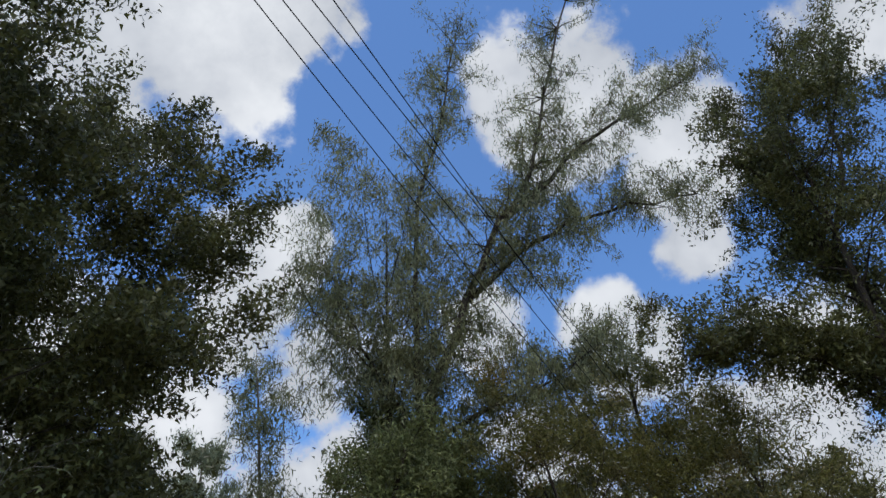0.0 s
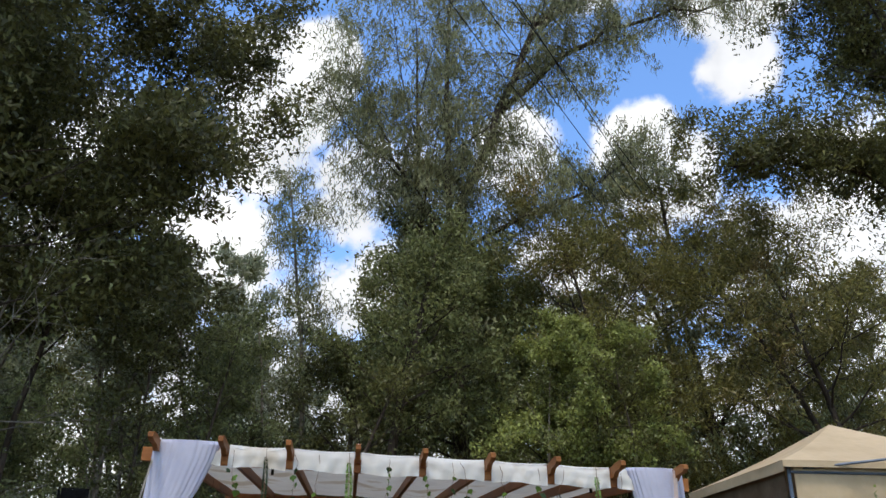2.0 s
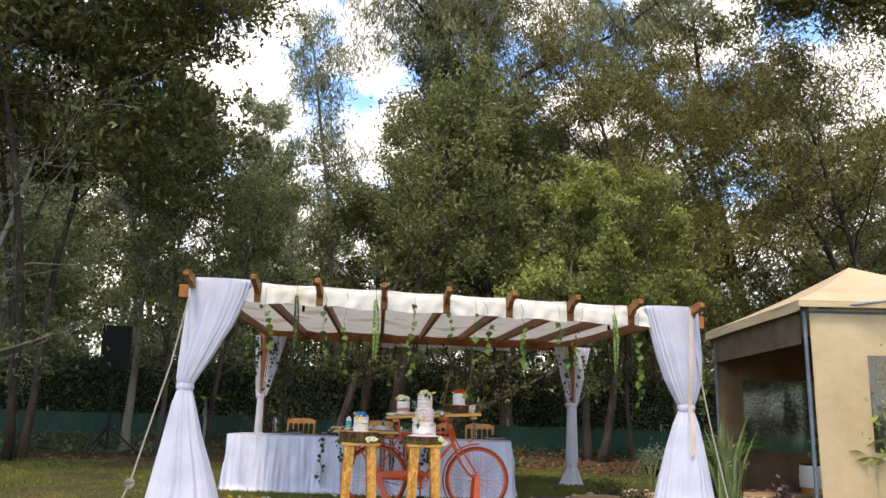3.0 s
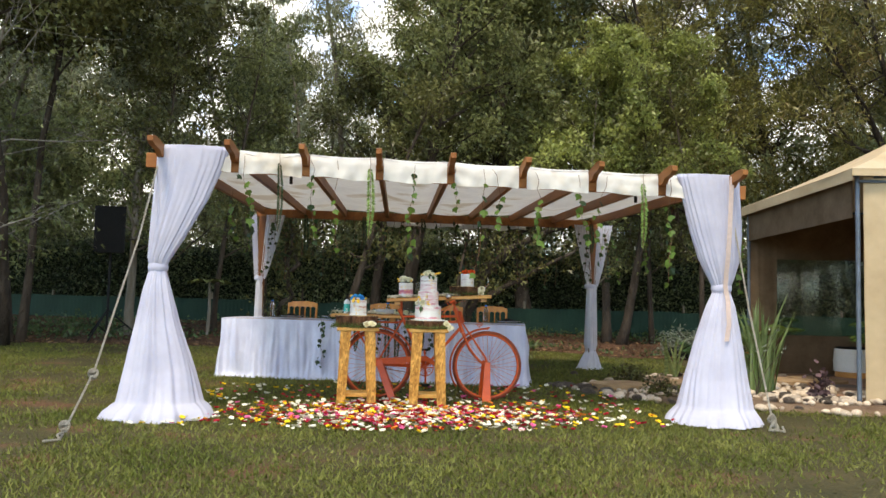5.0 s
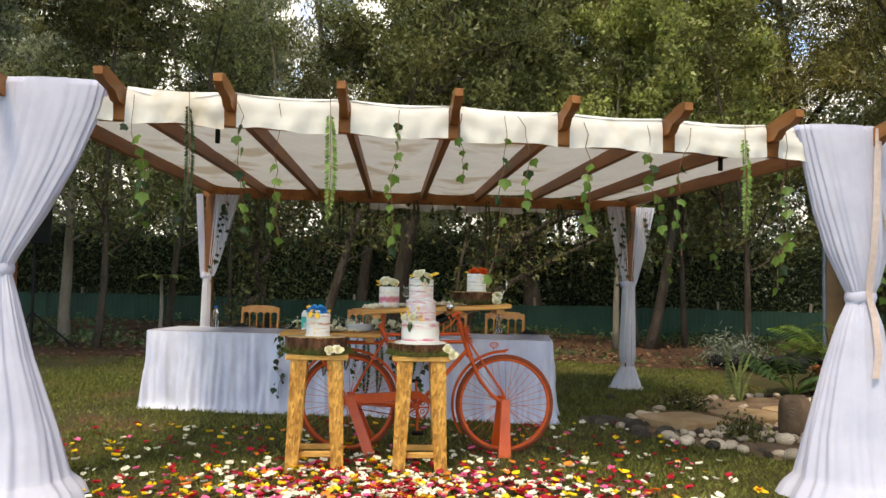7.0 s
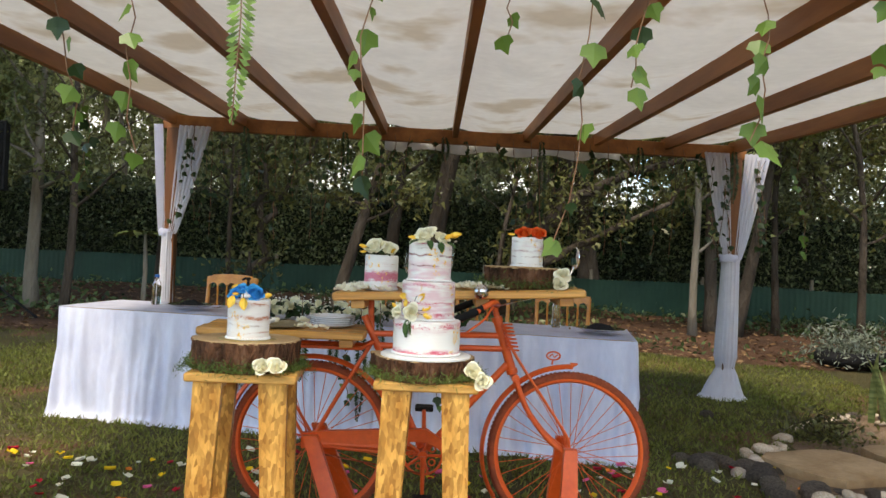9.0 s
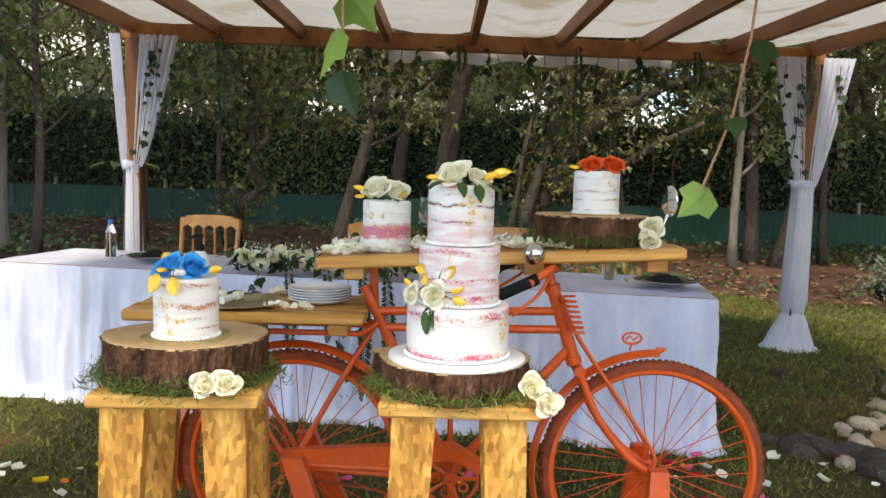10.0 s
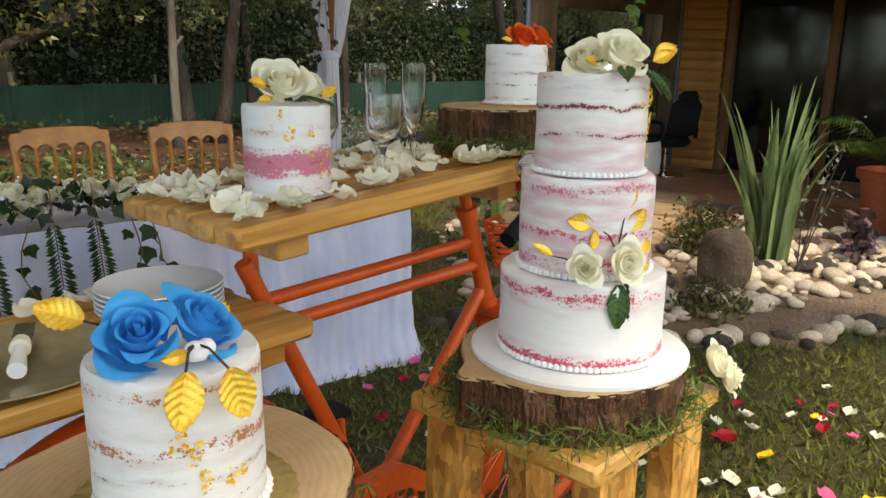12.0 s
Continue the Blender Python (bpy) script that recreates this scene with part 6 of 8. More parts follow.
def moss(cx, cy, z, r, ry, count, label, a0=0, a1=360, spill=0.05):
    a = np.radians(rng.uniform(a0, a1, count))
    q = r + np.abs(rng.normal(0.012, 0.03, count))
    at = np.stack([cx + q * np.cos(a), cy + q * ry * np.sin(a), z + 0.006 + np.abs(rng.normal(0, 0.018, count)) - np.maximum(0, q - r - 0.045) * 0.6], 1)
    tagged(quads("asparagus_sprigs", leaf_faces(at, 0.028, 0.0028, rng, -0.15), M_sprig), label, "greenery", kind="stuff")


moss(0.78, 8.945, STOOL_TOP, 0.185, 0.9, 3600, "feathery green asparagus sprigs round a log slice")
moss(1.47, 8.90, STOOL_TOP, 0.180, 0.9, 2800, "feathery green asparagus sprigs under a log slice")
moss(1.90, 9.36, 1.062, 0.165, 0.85, 1800, "feathery green sprigs on the upper shelf")

# ---- rose petals ----
M_petal_cream = mat("cream_petal", (0.84, 0.80, 0.60), (0.88, 0.86, 0.74), 0.6, 30, 0.02, leaf=0.2, obj=0.08, fine_mix=0.05)


def petal_shape(seed, ln=0.045):
    rnd, s, rows = random.Random(seed), Soup(), []
    c1, c2 = rnd.uniform(0.2, 0.6), rnd.uniform(-0.2, 0.5)
    for v in np.linspace(0, 1, 9):
        half = ln * 0.56 * max(0.18, math.sin(math.pi * (v * 0.93 + 0.035)) ** 0.55) * (0.80 + 0.2 * v)
        rows.append([(half * u, ln * (v - 0.5), ln * (c1 * 0.5 * u * u * v + c2 * (v - 0.5) ** 2 + 0.06 * math.sin(u * 4 + v * 5))) for u in np.linspace(-1, 1, 6)])
    s.grid(rows)
    me = bpy.data.meshes.new("petal")
    s.fill(me)
    me.polygons.foreach_set("use_smooth", [True] * len(me.polygons))
    return me


shapes = [petal_shape(k) for k in range(6)]
for me in shapes:
    me.materials.append(M_petal_cream)
rp = random.Random(31)
spots = []
while len(spots) < 115:
    x, y = rp.uniform(1.09, 1.75), rp.uniform(9.23, 9.57)
    if math.hypot(x - 1.268, y - 9.356) < 0.088 or (x > 1.5 and rp.random() < 0.4):
        continue
    spots.append((x, y, shelf_z(x)))
for _ in range(46):
    x, y = rp.uniform(0.84, 1.04), rp.uniform(9.24, 9.56)
    if math.hypot(x - 1.056, y - 9.43) > 0.125 and math.hypot(x - 0.80, y - 9.365) > 0.165:
        spots.append((x, y, 0.846))
for _ in range(16):
    spots.append((rp.uniform(1.66, 1.80), rp.uniform(9.22, 9.30), shelf_z(1.73)))
for x, y, z in spots:
    o = new("petal", rp.choice(shapes))
    o.matrix_basis = pose(x, y, z + 0.012, rp.uniform(-25, 25), rp.uniform(-25, 25), rp.uniform(0, 360))
    tagged(o, "loose cream rose petal on the wooden slats", "petal", "cream petals on the shelves")

n = 1900
px, py = rng.normal(1.25, 0.80, n), rng.normal(8.2, 0.45, n)
far = rng.uniform(0, 1, n) < 0.26
px, py = np.where(far, rng.uniform(-1.1, 3.6, n), px), np.where(far, rng.uniform(7.3, 10.4, n), py)
keep = (py > 7.25 + 0.12 * np.abs(px - 1.3)) & (np.abs(px - 1.3) < 2.6)
px, py = px[keep], py[keep]
colours = [("white", (0.88, 0.85, 0.70), 0.38), ("yellow", (0.92, 0.62, 0.03), 0.18), ("crimson", (0.42, 0.010, 0.03), 0.30), ("pink", (0.82, 0.14, 0.34), 0.09), ("orange", (0.90, 0.26, 0.04), 0.05)]
pick = rng.choice(5, len(px), p=[c[2] for c in colours])
for k, (cname, c, _) in enumerate(colours):
    s = Soup()
    for x, y in zip(px[pick == k], py[pick == k]):
        ln, a = rp.uniform(0.030, 0.060), rp.uniform(0, 6.28)
        m = pose(x, y, ground_z(x, y) + rp.uniform(0.020, 0.034), rp.uniform(-18, 18), rp.uniform(-18, 18), math.degrees(a))
        s.grid([[tuple(m @ Vector((ln * 0.5 * math.sin(math.pi * (v * 0.84 + 0.10)) ** 0.6 * u, ln * (v - 0.5), ln * (0.25 * u * u + 0.3 * (v - 0.5) ** 2)))) for u in (-1, 0, 1)] for v in (0, 0.14, 0.45, 0.8, 1)])
    tagged(part("scattered_petals", s, mat(cname + "_petals", tuple(q * 0.85 for q in c), c, 0.6, 6, 0, island=0.15, leaf=0.2, fine_mix=0.05)), f"{cname} rose petals strewn on the lawn", "petals", kind="stuff")


# ---- hanging greenery ----
def ivy_shape(size):
    pts = [(0, 0), (0.42, 0.12), (0.5, 0.5), (0.26, 0.58), (0.0, 1.0), (-0.26, 0.58), (-0.5, 0.5), (-0.42, 0.12)]
    s = Soup()
    s.add([(0, 0.02 * size, -0.45 * size)] + [(x * size, 0.10 * size * abs(x) * 2 + 0.05 * size * (y - 0.5), -y * size) for x, y in pts], [(0, i + 1, (i + 1) % 8 + 1) for i in range(8)])
    me = bpy.data.meshes.new("leaf")
    s.fill(me)
    return me


ivy_light, ivy_deep = ivy_shape(0.062), ivy_shape(0.062)
ivy_light.materials.append(L_ivy)
ivy_deep.materials.append(L_ivy_dark)
M_stem = mat("vine_stem", (0.14, 0.07, 0.04), (0.22, 0.12, 0.07), 0.8, 20, 0.1)


def hang_line(rnd, top, length, sway=0.02):
    pts, x, y = [], 0.0, 0.0
    for i in range(9):
        x, y = x + rnd.gauss(0, sway), y + rnd.gauss(0, sway * 0.7)
        pts.append((top[0] + x, top[1] + y, top[2] - length * i / 8))
    return pts


def ivy(top, length, seed, count, start=0.25, dark=0.25, size=1.0, name="ivy_vine", label="hanging ivy vine with pale green heart-shaped leaves"):
    rnd = random.Random(seed)
    base = thing(name, top, label, "ivy", "ivy hung from the front of the pergola")
    pts = hang_line(rnd, (0, 0, 0), length)
    s = Soup()
    s.tube(pts, 0.0022, 5)
    part("stem", s, M_stem, base)
    for i in range(count):
        f = start + (1 - start) * i / max(1, count - 1)
        k = min(int(f * 8), 7)
        p = Vector(pts[k]).lerp(Vector(pts[k + 1]), f * 8 - k)
        o = new("leaf", ivy_deep if rnd.random() < dark else ivy_light)
        o.parent = base
        q = size * rnd.uniform(0.6, 1.35)
        o.matrix_basis = Matrix.Translation(p + Vector((rnd.gauss(0, 0.012), rnd.gauss(0, 0.01), 0))) @ pose(0, 0, 0, rnd.uniform(-40, 25), rnd.uniform(-45, 45), rnd.uniform(-70, 70)) @ Matrix.Diagonal((q, q, q, 1))


def frond_points(rnd, length, width, pairs=34):
    v, pairs = [], int(pairs * 1.25)
    for i in range(pairs):
        f = (i + 1) / pairs
        w = width * (math.sin(math.pi * min(0.12 + f * 0.86, 1)) ** 0.6)
        gap = length / pairs
        for sd in (-1, 1):
            z, x = -length * (i + (0.5 if sd > 0 else 0)) / pairs, 0.015 * math.sin(f * 3)
            y0, y1, up = 0.008 * rnd.uniform(-1, 1), 0.016 * rnd.uniform(-1, 1), rnd.uniform(-0.3, 0.5) * gap
            v += [(x, 0, z + gap * 0.55), (x + sd * w * 0.6, y0, z + gap * 0.35 - w * 0.15 + up), (x + sd * w, y1, z - w * 0.38 + up), (x + sd * w * 0.5, y0 * 0.5, z - gap * 0.75 - w * 0.16 + up * 0.5)]
    return np.array(v)


def fern(top, length, width, seed, material, label="bright green hanging sword-fern frond", rz=0.0):
    rnd = random.Random(seed)
    base = thing("fern_frond", top, label, "fern", rz=rz)
    quads("frond", frond_points(rnd, length, width), material, base)
    s = Soup()
    s.tube([(0, 0, 0.12), (0.004, 0, 0), (0.015 * math.sin(1.5), 0, -length * 0.5), (0.015 * math.sin(3), 0, -length)], 0.002, 5)
    part("stem", s, M_stem, base)


VY = 8.155
for i, (x, ln, cnt, st, dk) in enumerate([(-0.25, 0.62, 8, 0.3, 0.5), (0.35, 0.72, 10, 0.2, 0.4), (0.56, 0.78, 6, 0.45, 0.0), (1.25, 0.80, 13, 0.1, 0.15), (1.60, 0.36, 4, 0.4, 0.3), (1.88, 0.95, 8, 0.15, 0.8), (1.98, 0.5, 5, 0.5, 0.2), (2.38, 0.62, 7, 0.4, 0.05), (2.75, 0.60, 8, 0.3, 0.5), (3.05, 0.78, 9, 0.3, 0.3), (3.62, 0.75, 8, 0.35, 0.2)]):
    ivy((x, VY, roof_z(x, PY0) + 0.01), ln, 100 + i, cnt, st, dk, 1.0 if i != 7 else 1.5)
for i, (x, ln, w, m) in enumerate([(0.07, 0.60, 0.032, L_ivy_dark), (0.87, 0.62, 0.042, L_fern), (3.38, 0.60, 0.042, L_fern)]):
    fern((x, VY, roof_z(x, PY0) - 0.05), ln, w, 200 + i, m, rz=12)
for i, (x, y, ln) in enumerate([(-1.02, 8.32, 1.15), (3.78, 8.35, 0.9), (4.32, 8.3, 0.95), (-0.55, 9.5, 0.5), (-0.62, 10.6, 0.6), (4.2, 10.2, 0.7), (4.2, 11.4, 0.8)]):
    ivy((x, y, 2.12), ln, 130 + i, 11, 0.25, 0.3, 1.0, label="ivy vine trailing beside a pergola post")
rv = random.Random(55)
for i in range(34):
    x, ln = -0.5 + i * 0.142 + rv.uniform(-0.04, 0.04), rv.choice([0.22, 0.3, 0.45, 0.6, 0.8, 0.95])
    base = thing("ivy_vine", (x, 12.58, 2.19), "dark ivy vine hung from the rear beam", "ivy", "ivy hung from the rear of the pergola")
    pts = hang_line(rv, (0, 0, 0), ln, 0.012)
    s = Soup()
    s.tube(pts, 0.003, 4)
    part("stem", s, M_stem, base)
    if i % 6 == 3:
        v = frond_points(rv, ln, 0.045, 26)
    else:
        n = int(6 + ln * 16)
        at = np.array([pts[min(8, int(q))] for q in np.linspace(2, 8.4, n)]) + np.random.default_rng(i).normal(0, 0.015, (n, 3))
        v = leaf_faces(at, 0.062, 0.055, np.random.default_rng(i), 0.7)
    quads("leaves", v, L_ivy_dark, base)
for x, k in ((-0.58, 0), (-0.48, 1), (-0.42, 2), (3.98, 3), (4.05, 4), (4.30, 5), (4.36, 6), (4.42, 7)):
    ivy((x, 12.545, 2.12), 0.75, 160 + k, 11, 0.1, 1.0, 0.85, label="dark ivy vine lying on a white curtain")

# ---- chairs behind the table ----
chair = thing("banquet_chair", (0, 0, 0), "honey-coloured wooden banquet chair with a turned spindle back", "chair", "chairs behind the head table")
for x in (-0.19, 0.19):
    s = Soup()
    s.tube([(x, 0.20, 0), (x, 0.19, 0.42), (x * 1.02, 0.215, 0.70), (x * 1.04, 0.25, 0.885)], [0.015, 0.018, 0.016, 0.015], 10)
    part("back_post", s, M_chairwood, chair)
    s = Soup()
    s.tube([(x, -0.19, 0), (x, -0.185, 0.42)], [0.013, 0.018], 10)
    part("leg", s, M_chairwood, chair)
for k in range(4):
    x = -0.114 + k * 0.076
    s = Soup()
    s.lathe([(0.007, 0.55), (0.009, 0.60), (0.006, 0.64), (0.010, 0.68), (0.006, 0.72), (0.009, 0.77), (0.007, 0.83)], 8, at=(x, 0.222, 0))
    part("spindle", s, M_chairwood, chair)
s, rows = Soup(), []
for side in (0, 1):
    low, high = [], []
    for i in range(61):
        x = -0.205 + 0.41 * i / 60
        arch = abs(math.sin((x + 0.19) / 0.076 * math.pi))
        low.append((x, 0.236 - 0.02 + side * 0.032, 0.815 + 0.035 * arch ** 0.6))
        high.append((x, 0.246 - 0.02 + side * 0.032, 0.905 + 0.016 * math.cos(x * 7.0) - 0.01 * (abs(x) > 0.16)))
    rows += [low, high] if side == 0 else [high, low]
s.grid(rows + [rows[0]])
part("top_rail", s, M_chairwood, chair, "arched top rail")
for z in (0.55, 0.25):
    s = Soup()
    s.tube([(-0.19, 0.205, z), (0.19, 0.205, z)], 0.011, 8)
    part("rail", s, M_chairwood, chair)
s = Soup()
s.box((0.42, 0.41, 0.03), pose(0, 0, 0.435), 0.012)
part("seat", s, M_chairwood, chair)
tr = math.degrees(math.atan2(TU.y, TU.x))
seats = [(0.72, 0.88), (1.86, 0.90), (2.75, 0.92), (3.33, 0.95)]
for i, (u, v) in enumerate(seats):
    p = TA + TU * u + TV * (v + 0.05)
    m = pose(p.x, p.y, ground_z(p.x, p.y), 0, 0, tr + (3, -2, 4, -3)[i])
    if i == 0:
        chair.matrix_basis = m
    else:
        copy_thing(chair, m)

# ---- on the head table ----
M_glass = bpy.data.materials.new("clear_glass")
M_glass.use_nodes = True
_p = M_glass.node_tree.nodes["Principled BSDF"]
_p.inputs["Base Color"].default_value, _p.inputs["Roughness"].default_value = (0.97, 0.98, 0.98, 1), 0.02
_p.inputs["Transmission Weight"].default_value, _p.inputs["IOR"].default_value = 1.0, 1.42
M_napkin = mat("black_napkin", (0.006, 0.006, 0.008), (0.014, 0.014, 0.016), 0.9, 30, 0.2)
M_cap = mat("blue_cap", (0.02, 0.14, 0.5), (0.03, 0.18, 0.6), 0.4, 30, 0)


def bottle(at):
    base = thing("water_bottle", at, "clear plastic water bottle with a blue cap on the table", "bottle", "water bottles on the head table")
    s = Soup()
    s.lathe([(0.001, 0.002), (0.029, 0.0), (0.031, 0.01), (0.030, 0.05), (0.0315, 0.06), (0.030, 0.075), (0.031, 0.12), (0.026, 0.15), (0.014, 0.175), (0.013, 0.188)], 20)
    ob = part("body", s, M_glass, base)
    ob.visible_shadow = False
    s = Soup()
    s.lathe([(0.001, 0.188), (0.0155, 0.188), (0.0155, 0.206), (0.001, 0.207)], 16)
    part("cap", s, M_cap, base, "blue screw cap")


def setting(at, rz):
    base = thing("place_setting", at, "silver charger plate with a folded black napkin and cutlery", "place setting", "place settings on the head table", rz)
    s = Soup()
    s.lathe([(0.001, 0.003), (0.10, 0.003), (0.112, 0.006), (0.155, 0.016), (0.157, 0.014), (0.11, 0.0), (0.001, 0.0)], 40)
    part("charger", s, M_steel, base, "silver charger plate")
    s = Soup()
    s.grid([[(x * 0.09 * (1 - 0.1 * abs(y)), y * 0.055, 0.008 + 0.035 * max(0, 1 - abs(x) ** 2) * max(0, 1 - y * y) + 0.012 * noise.noise(Vector((x * 3, y * 3, at[0])))) for x in np.linspace(-1, 1, 13)] for y in np.linspace(-1, 1, 11)])
    part("napkin", s, M_napkin, base, "folded black napkin", sharp=180)
    for x, nm in ((-0.19, "fork"), (0.19, "knife"), (0.215, "spoon")):
        s = Soup()
        s.box((0.012, 0.10, 0.003), pose(x, -0.04, 0.004), 0.001)
        s.lathe([(0.001, -0.001), (0.012, 0.0), (0.001, 0.003)], 10, at=(x, 0.04, 0.003))
        part(nm, s, M_steel, base)


for u, v in ((0.58, 0.22), (2.05, 0.35), (3.3, 0.30)):
    bottle(on_table(u, v, 0.030))
for u, v in ((0.82, 0.26), (3.58, 0.28), (1.30, 0.5)):
    setting(on_table(u, v, 0.030), tr)

# garland of cream roses along the table's front edge
garland = thing("flower_garland", on_table(1.40, 0.10, 0.03), "table garland of cream roses, small white flowers and trailing leaves", "garland", rz=tr)
small = [rose_mesh(0.032, 60 + k, 0.5) for k in range(3)]
heads = []
for sp in small:
    me = bpy.data.meshes.new("rose")
    sp.fill(me)
    me.polygons.foreach_set("use_smooth", [True] * len(me.polygons))
    me.materials.append(M_rose_cream)
    heads.append(me)
rg = random.Random(9)
for i in range(58):
    o = new("rose_head", rg.choice(heads))
    o.parent = garland
    q = rg.uniform(0.85, 1.35)
    o.matrix_basis = pose(0.03 + 1.25 * (i + rg.random()) / 58, rg.uniform(-0.11, 0.06), rg.uniform(0.015, 0.085), rg.uniform(35, 85), rg.uniform(-25, 25), rg.uniform(-30, 30)) @ Matrix.Diagonal((q, q, q, 1))
rng = np.random.default_rng(44)
n = 900
at = np.stack([rng.uniform(-0.04, 1.34, n), rng.normal(-0.03, 0.06, n), np.abs(rng.normal(0.06, 0.035, n))], 1)
quads("small_flowers", leaf_faces(at, 0.012, 0.012, rng, 0), mat("white_florets", (0.74, 0.74, 0.70), (0.82, 0.82, 0.78), 0.7, 20, 0), garland, kind="stuff", label="tiny white filler flowers")
n = 420
at = np.stack([rng.uniform(-0.05, 1.36, n), rng.normal(-0.03, 0.07, n), np.abs(rng.normal(0.035, 0.03, n))], 1)
quads("foliage", leaf_faces(at, 0.06, 0.036, rng, 0.2), L_ivy_dark, garland, kind="stuff", label="dark green leaves between the roses")
for i, (u, ln, kind) in enumerate([(1.30, 0.58, 0), (1.36, 0.45, 0), (1.55, 0.30, 0), (1.72, 0.40, 1), (1.92, 0.34, 1), (2.02, 0.5, 0), (2.10, 0.62, 1), (2.22, 0.55, 1), (2.33, 0.62, 0), (2.40, 0.5, 1), (2.52, 0.40, 1), (2.62, 0.48, 0), (2.70, 0.36, 0)]):
    x, y, z = on_table(u, -0.035, 0.03)
    if kind:
        fern((x, y - 0.05, z), ln, 0.042, 300 + i, L_ivy_dark, "dark fern frond trailing down the table skirt", rz=tr)
    else:
        ivy((x, y - 0.05, z), ln, 300 + i, 9, 0.1, 0.85, 0.85, label="ivy vine trailing down the table skirt")


# ---- on the bicycle shelves ----
def goblet(at, flute=False):
    base = thing("champagne_flute" if flute else "wine_glass", at, "clear tall champagne flute on the shelf" if flute else "clear stemmed wine glass on the shelf", "glass", "glasses on the shelf")
    s = Soup()
    if flute:
        prof = [(0.026, 0.0), (0.026, 0.002), (0.006, 0.006), (0.004, 0.03), (0.0075, 0.05), (0.004, 0.062), (0.008, 0.072), (0.018, 0.10), (0.023, 0.14), (0.0245, 0.17), (0.0235, 0.205), (0.0225, 0.205), (0.0232, 0.17), (0.0215, 0.14), (0.016, 0.10), (0.004, 0.08), (0.001, 0.08)]
    else:
        prof = [(0.031, 0.0), (0.031, 0.002), (0.006, 0.007), (0.0045, 0.045), (0.008, 0.062), (0.025, 0.075), (0.036, 0.10), (0.0355, 0.125), (0.0335, 0.158), (0.0322, 0.158), (0.0342, 0.125), (0.0345, 0.10), (0.024, 0.078), (0.006, 0.068), (0.001, 0.068)]
    s.lathe(prof, 32)
    ob = part("glass_body", s, M_glass, base)
    ob.visible_shadow = False


goblet((1.400, 9.428, shelf_z(1.40)))
goblet((1.450, 9.309, shelf_z(1.45)))
goblet((1.563, 9.339, shelf_z(1.563)), True)
goblet((1.550, 9.432, shelf_z(1.55)), True)
M_china = mat("white_china", (0.72, 0.74, 0.76), (0.78, 0.80, 0.82), 0.15, 8, 0, fine_mix=0.03, spec=0.5)
for k in range(5):
    base = thing("plate", (1.056, 9.43, 0.846 + 0.0085 * k), "plain white china plate in a stack", "plate", "stack of white plates")
    s = Soup()
    s.lathe([(0.001, 0.002), (0.055, 0.002), (0.058, 0.0), (0.064, 0.002), (0.098, 0.013), (0.1015, 0.0155), (0.100, 0.0175), (0.064, 0.0085), (0.055, 0.006), (0.001, 0.006)], 48)
    part("dish", s, M_china, base)
tray = thing("charger_plate", (0.800, 9.365, 0.846), "large brushed gold charger plate on the carrier shelf", "plate")
s = Soup()
s.lathe([(0.001, 0.002), (0.095, 0.002), (0.105, 0.008), (0.148, 0.012), (0.150, 0.010), (0.105, 0.0), (0.001, 0.0)], 56)
part("dish", s, mat("brushed_brass", (0.33, 0.28, 0.16), (0.42, 0.36, 0.22), 0.35, 30, 0.03, metal=0.8), tray)
for nm, x0, y0, x1, y1 in (("cake_knife", 0.735, 9.30, 0.775, 9.42), ("cake_server", 0.78, 9.29, 0.835, 9.41)):
    kb = thing(nm, (x0, y0, 0.862), "steel cake serving piece with a white ribboned handle on a charger", "cake server")
    s = Soup()
    s.tube([(0, 0, 0.004), ((x1 - x0) * 0.5, (y1 - y0) * 0.5, 0.01)], [0.012, 0.008], 10)
    part("handle", s, M_white, kb, "white handle")
    s = Soup()
    s.tube([((x1 - x0) * 0.5, (y1 - y0) * 0.5, 0.01), ((x1 - x0) * 0.7, (y1 - y0) * 0.7, 0.01)], [0.014, 0.012], 10)
    part("ribbon", s, M_rose_cream, kb, "small ribbon bow")
    s = Soup()
    s.box((0.028, 0.10, 0.002), Matrix.Translation(((x1 - x0) * 1.0, (y1 - y0) * 1.0, 0.008)) @ Matrix.Rotation(-math.atan2(x1 - x0, y1 - y0), 4, "Z"), 0.0008)
    part("blade", s, M_steel, kb)
tall = thing("pump_bottle", (0.655, 9.505, 0.846), "white plastic bottle with a teal label and black pump cap", "bottle")
s = Soup()
s.lathe([(0.001, 0), (0.029, 0.0), (0.031, 0.006), (0.031, 0.110), (0.029, 0.122), (0.018, 0.140), (0.012, 0.148)], 28)
part("body", s, M_white, tall)
s = Soup()
s.lathe([(0.0313, 0.018), (0.0317, 0.018), (0.0317, 0.098), (0.0313, 0.098)], 28)
part("label_band", s, mat("teal_label", (0.03, 0.42, 0.36), (0.06, 0.50, 0.44), 0.45, 12, 0, fine_mix=0.05), tall, "teal and white paper label")
for k in range(4):
    s = Soup()
    s.box((0.026 - 0.004 * (k % 2), 0.0012, 0.004), pose(0, -0.0322, 0.050 - 0.009 * k))
    part("print_line", s, M_white, tall, "line of small white print")
s = Soup()
s.lathe([(0.001, 0.146), (0.014, 0.146), (0.014, 0.164), (0.007, 0.170), (0.006, 0.188), (0.011, 0.190), (0.011, 0.200), (0.001, 0.203)], 18)
s.tube([(0, 0, 0.195), (-0.012, -0.016, 0.197), (-0.02, -0.027, 0.190)], 0.005, 8)
part("pump_cap", s, M_black, tall, "black pump cap")
s = Soup()
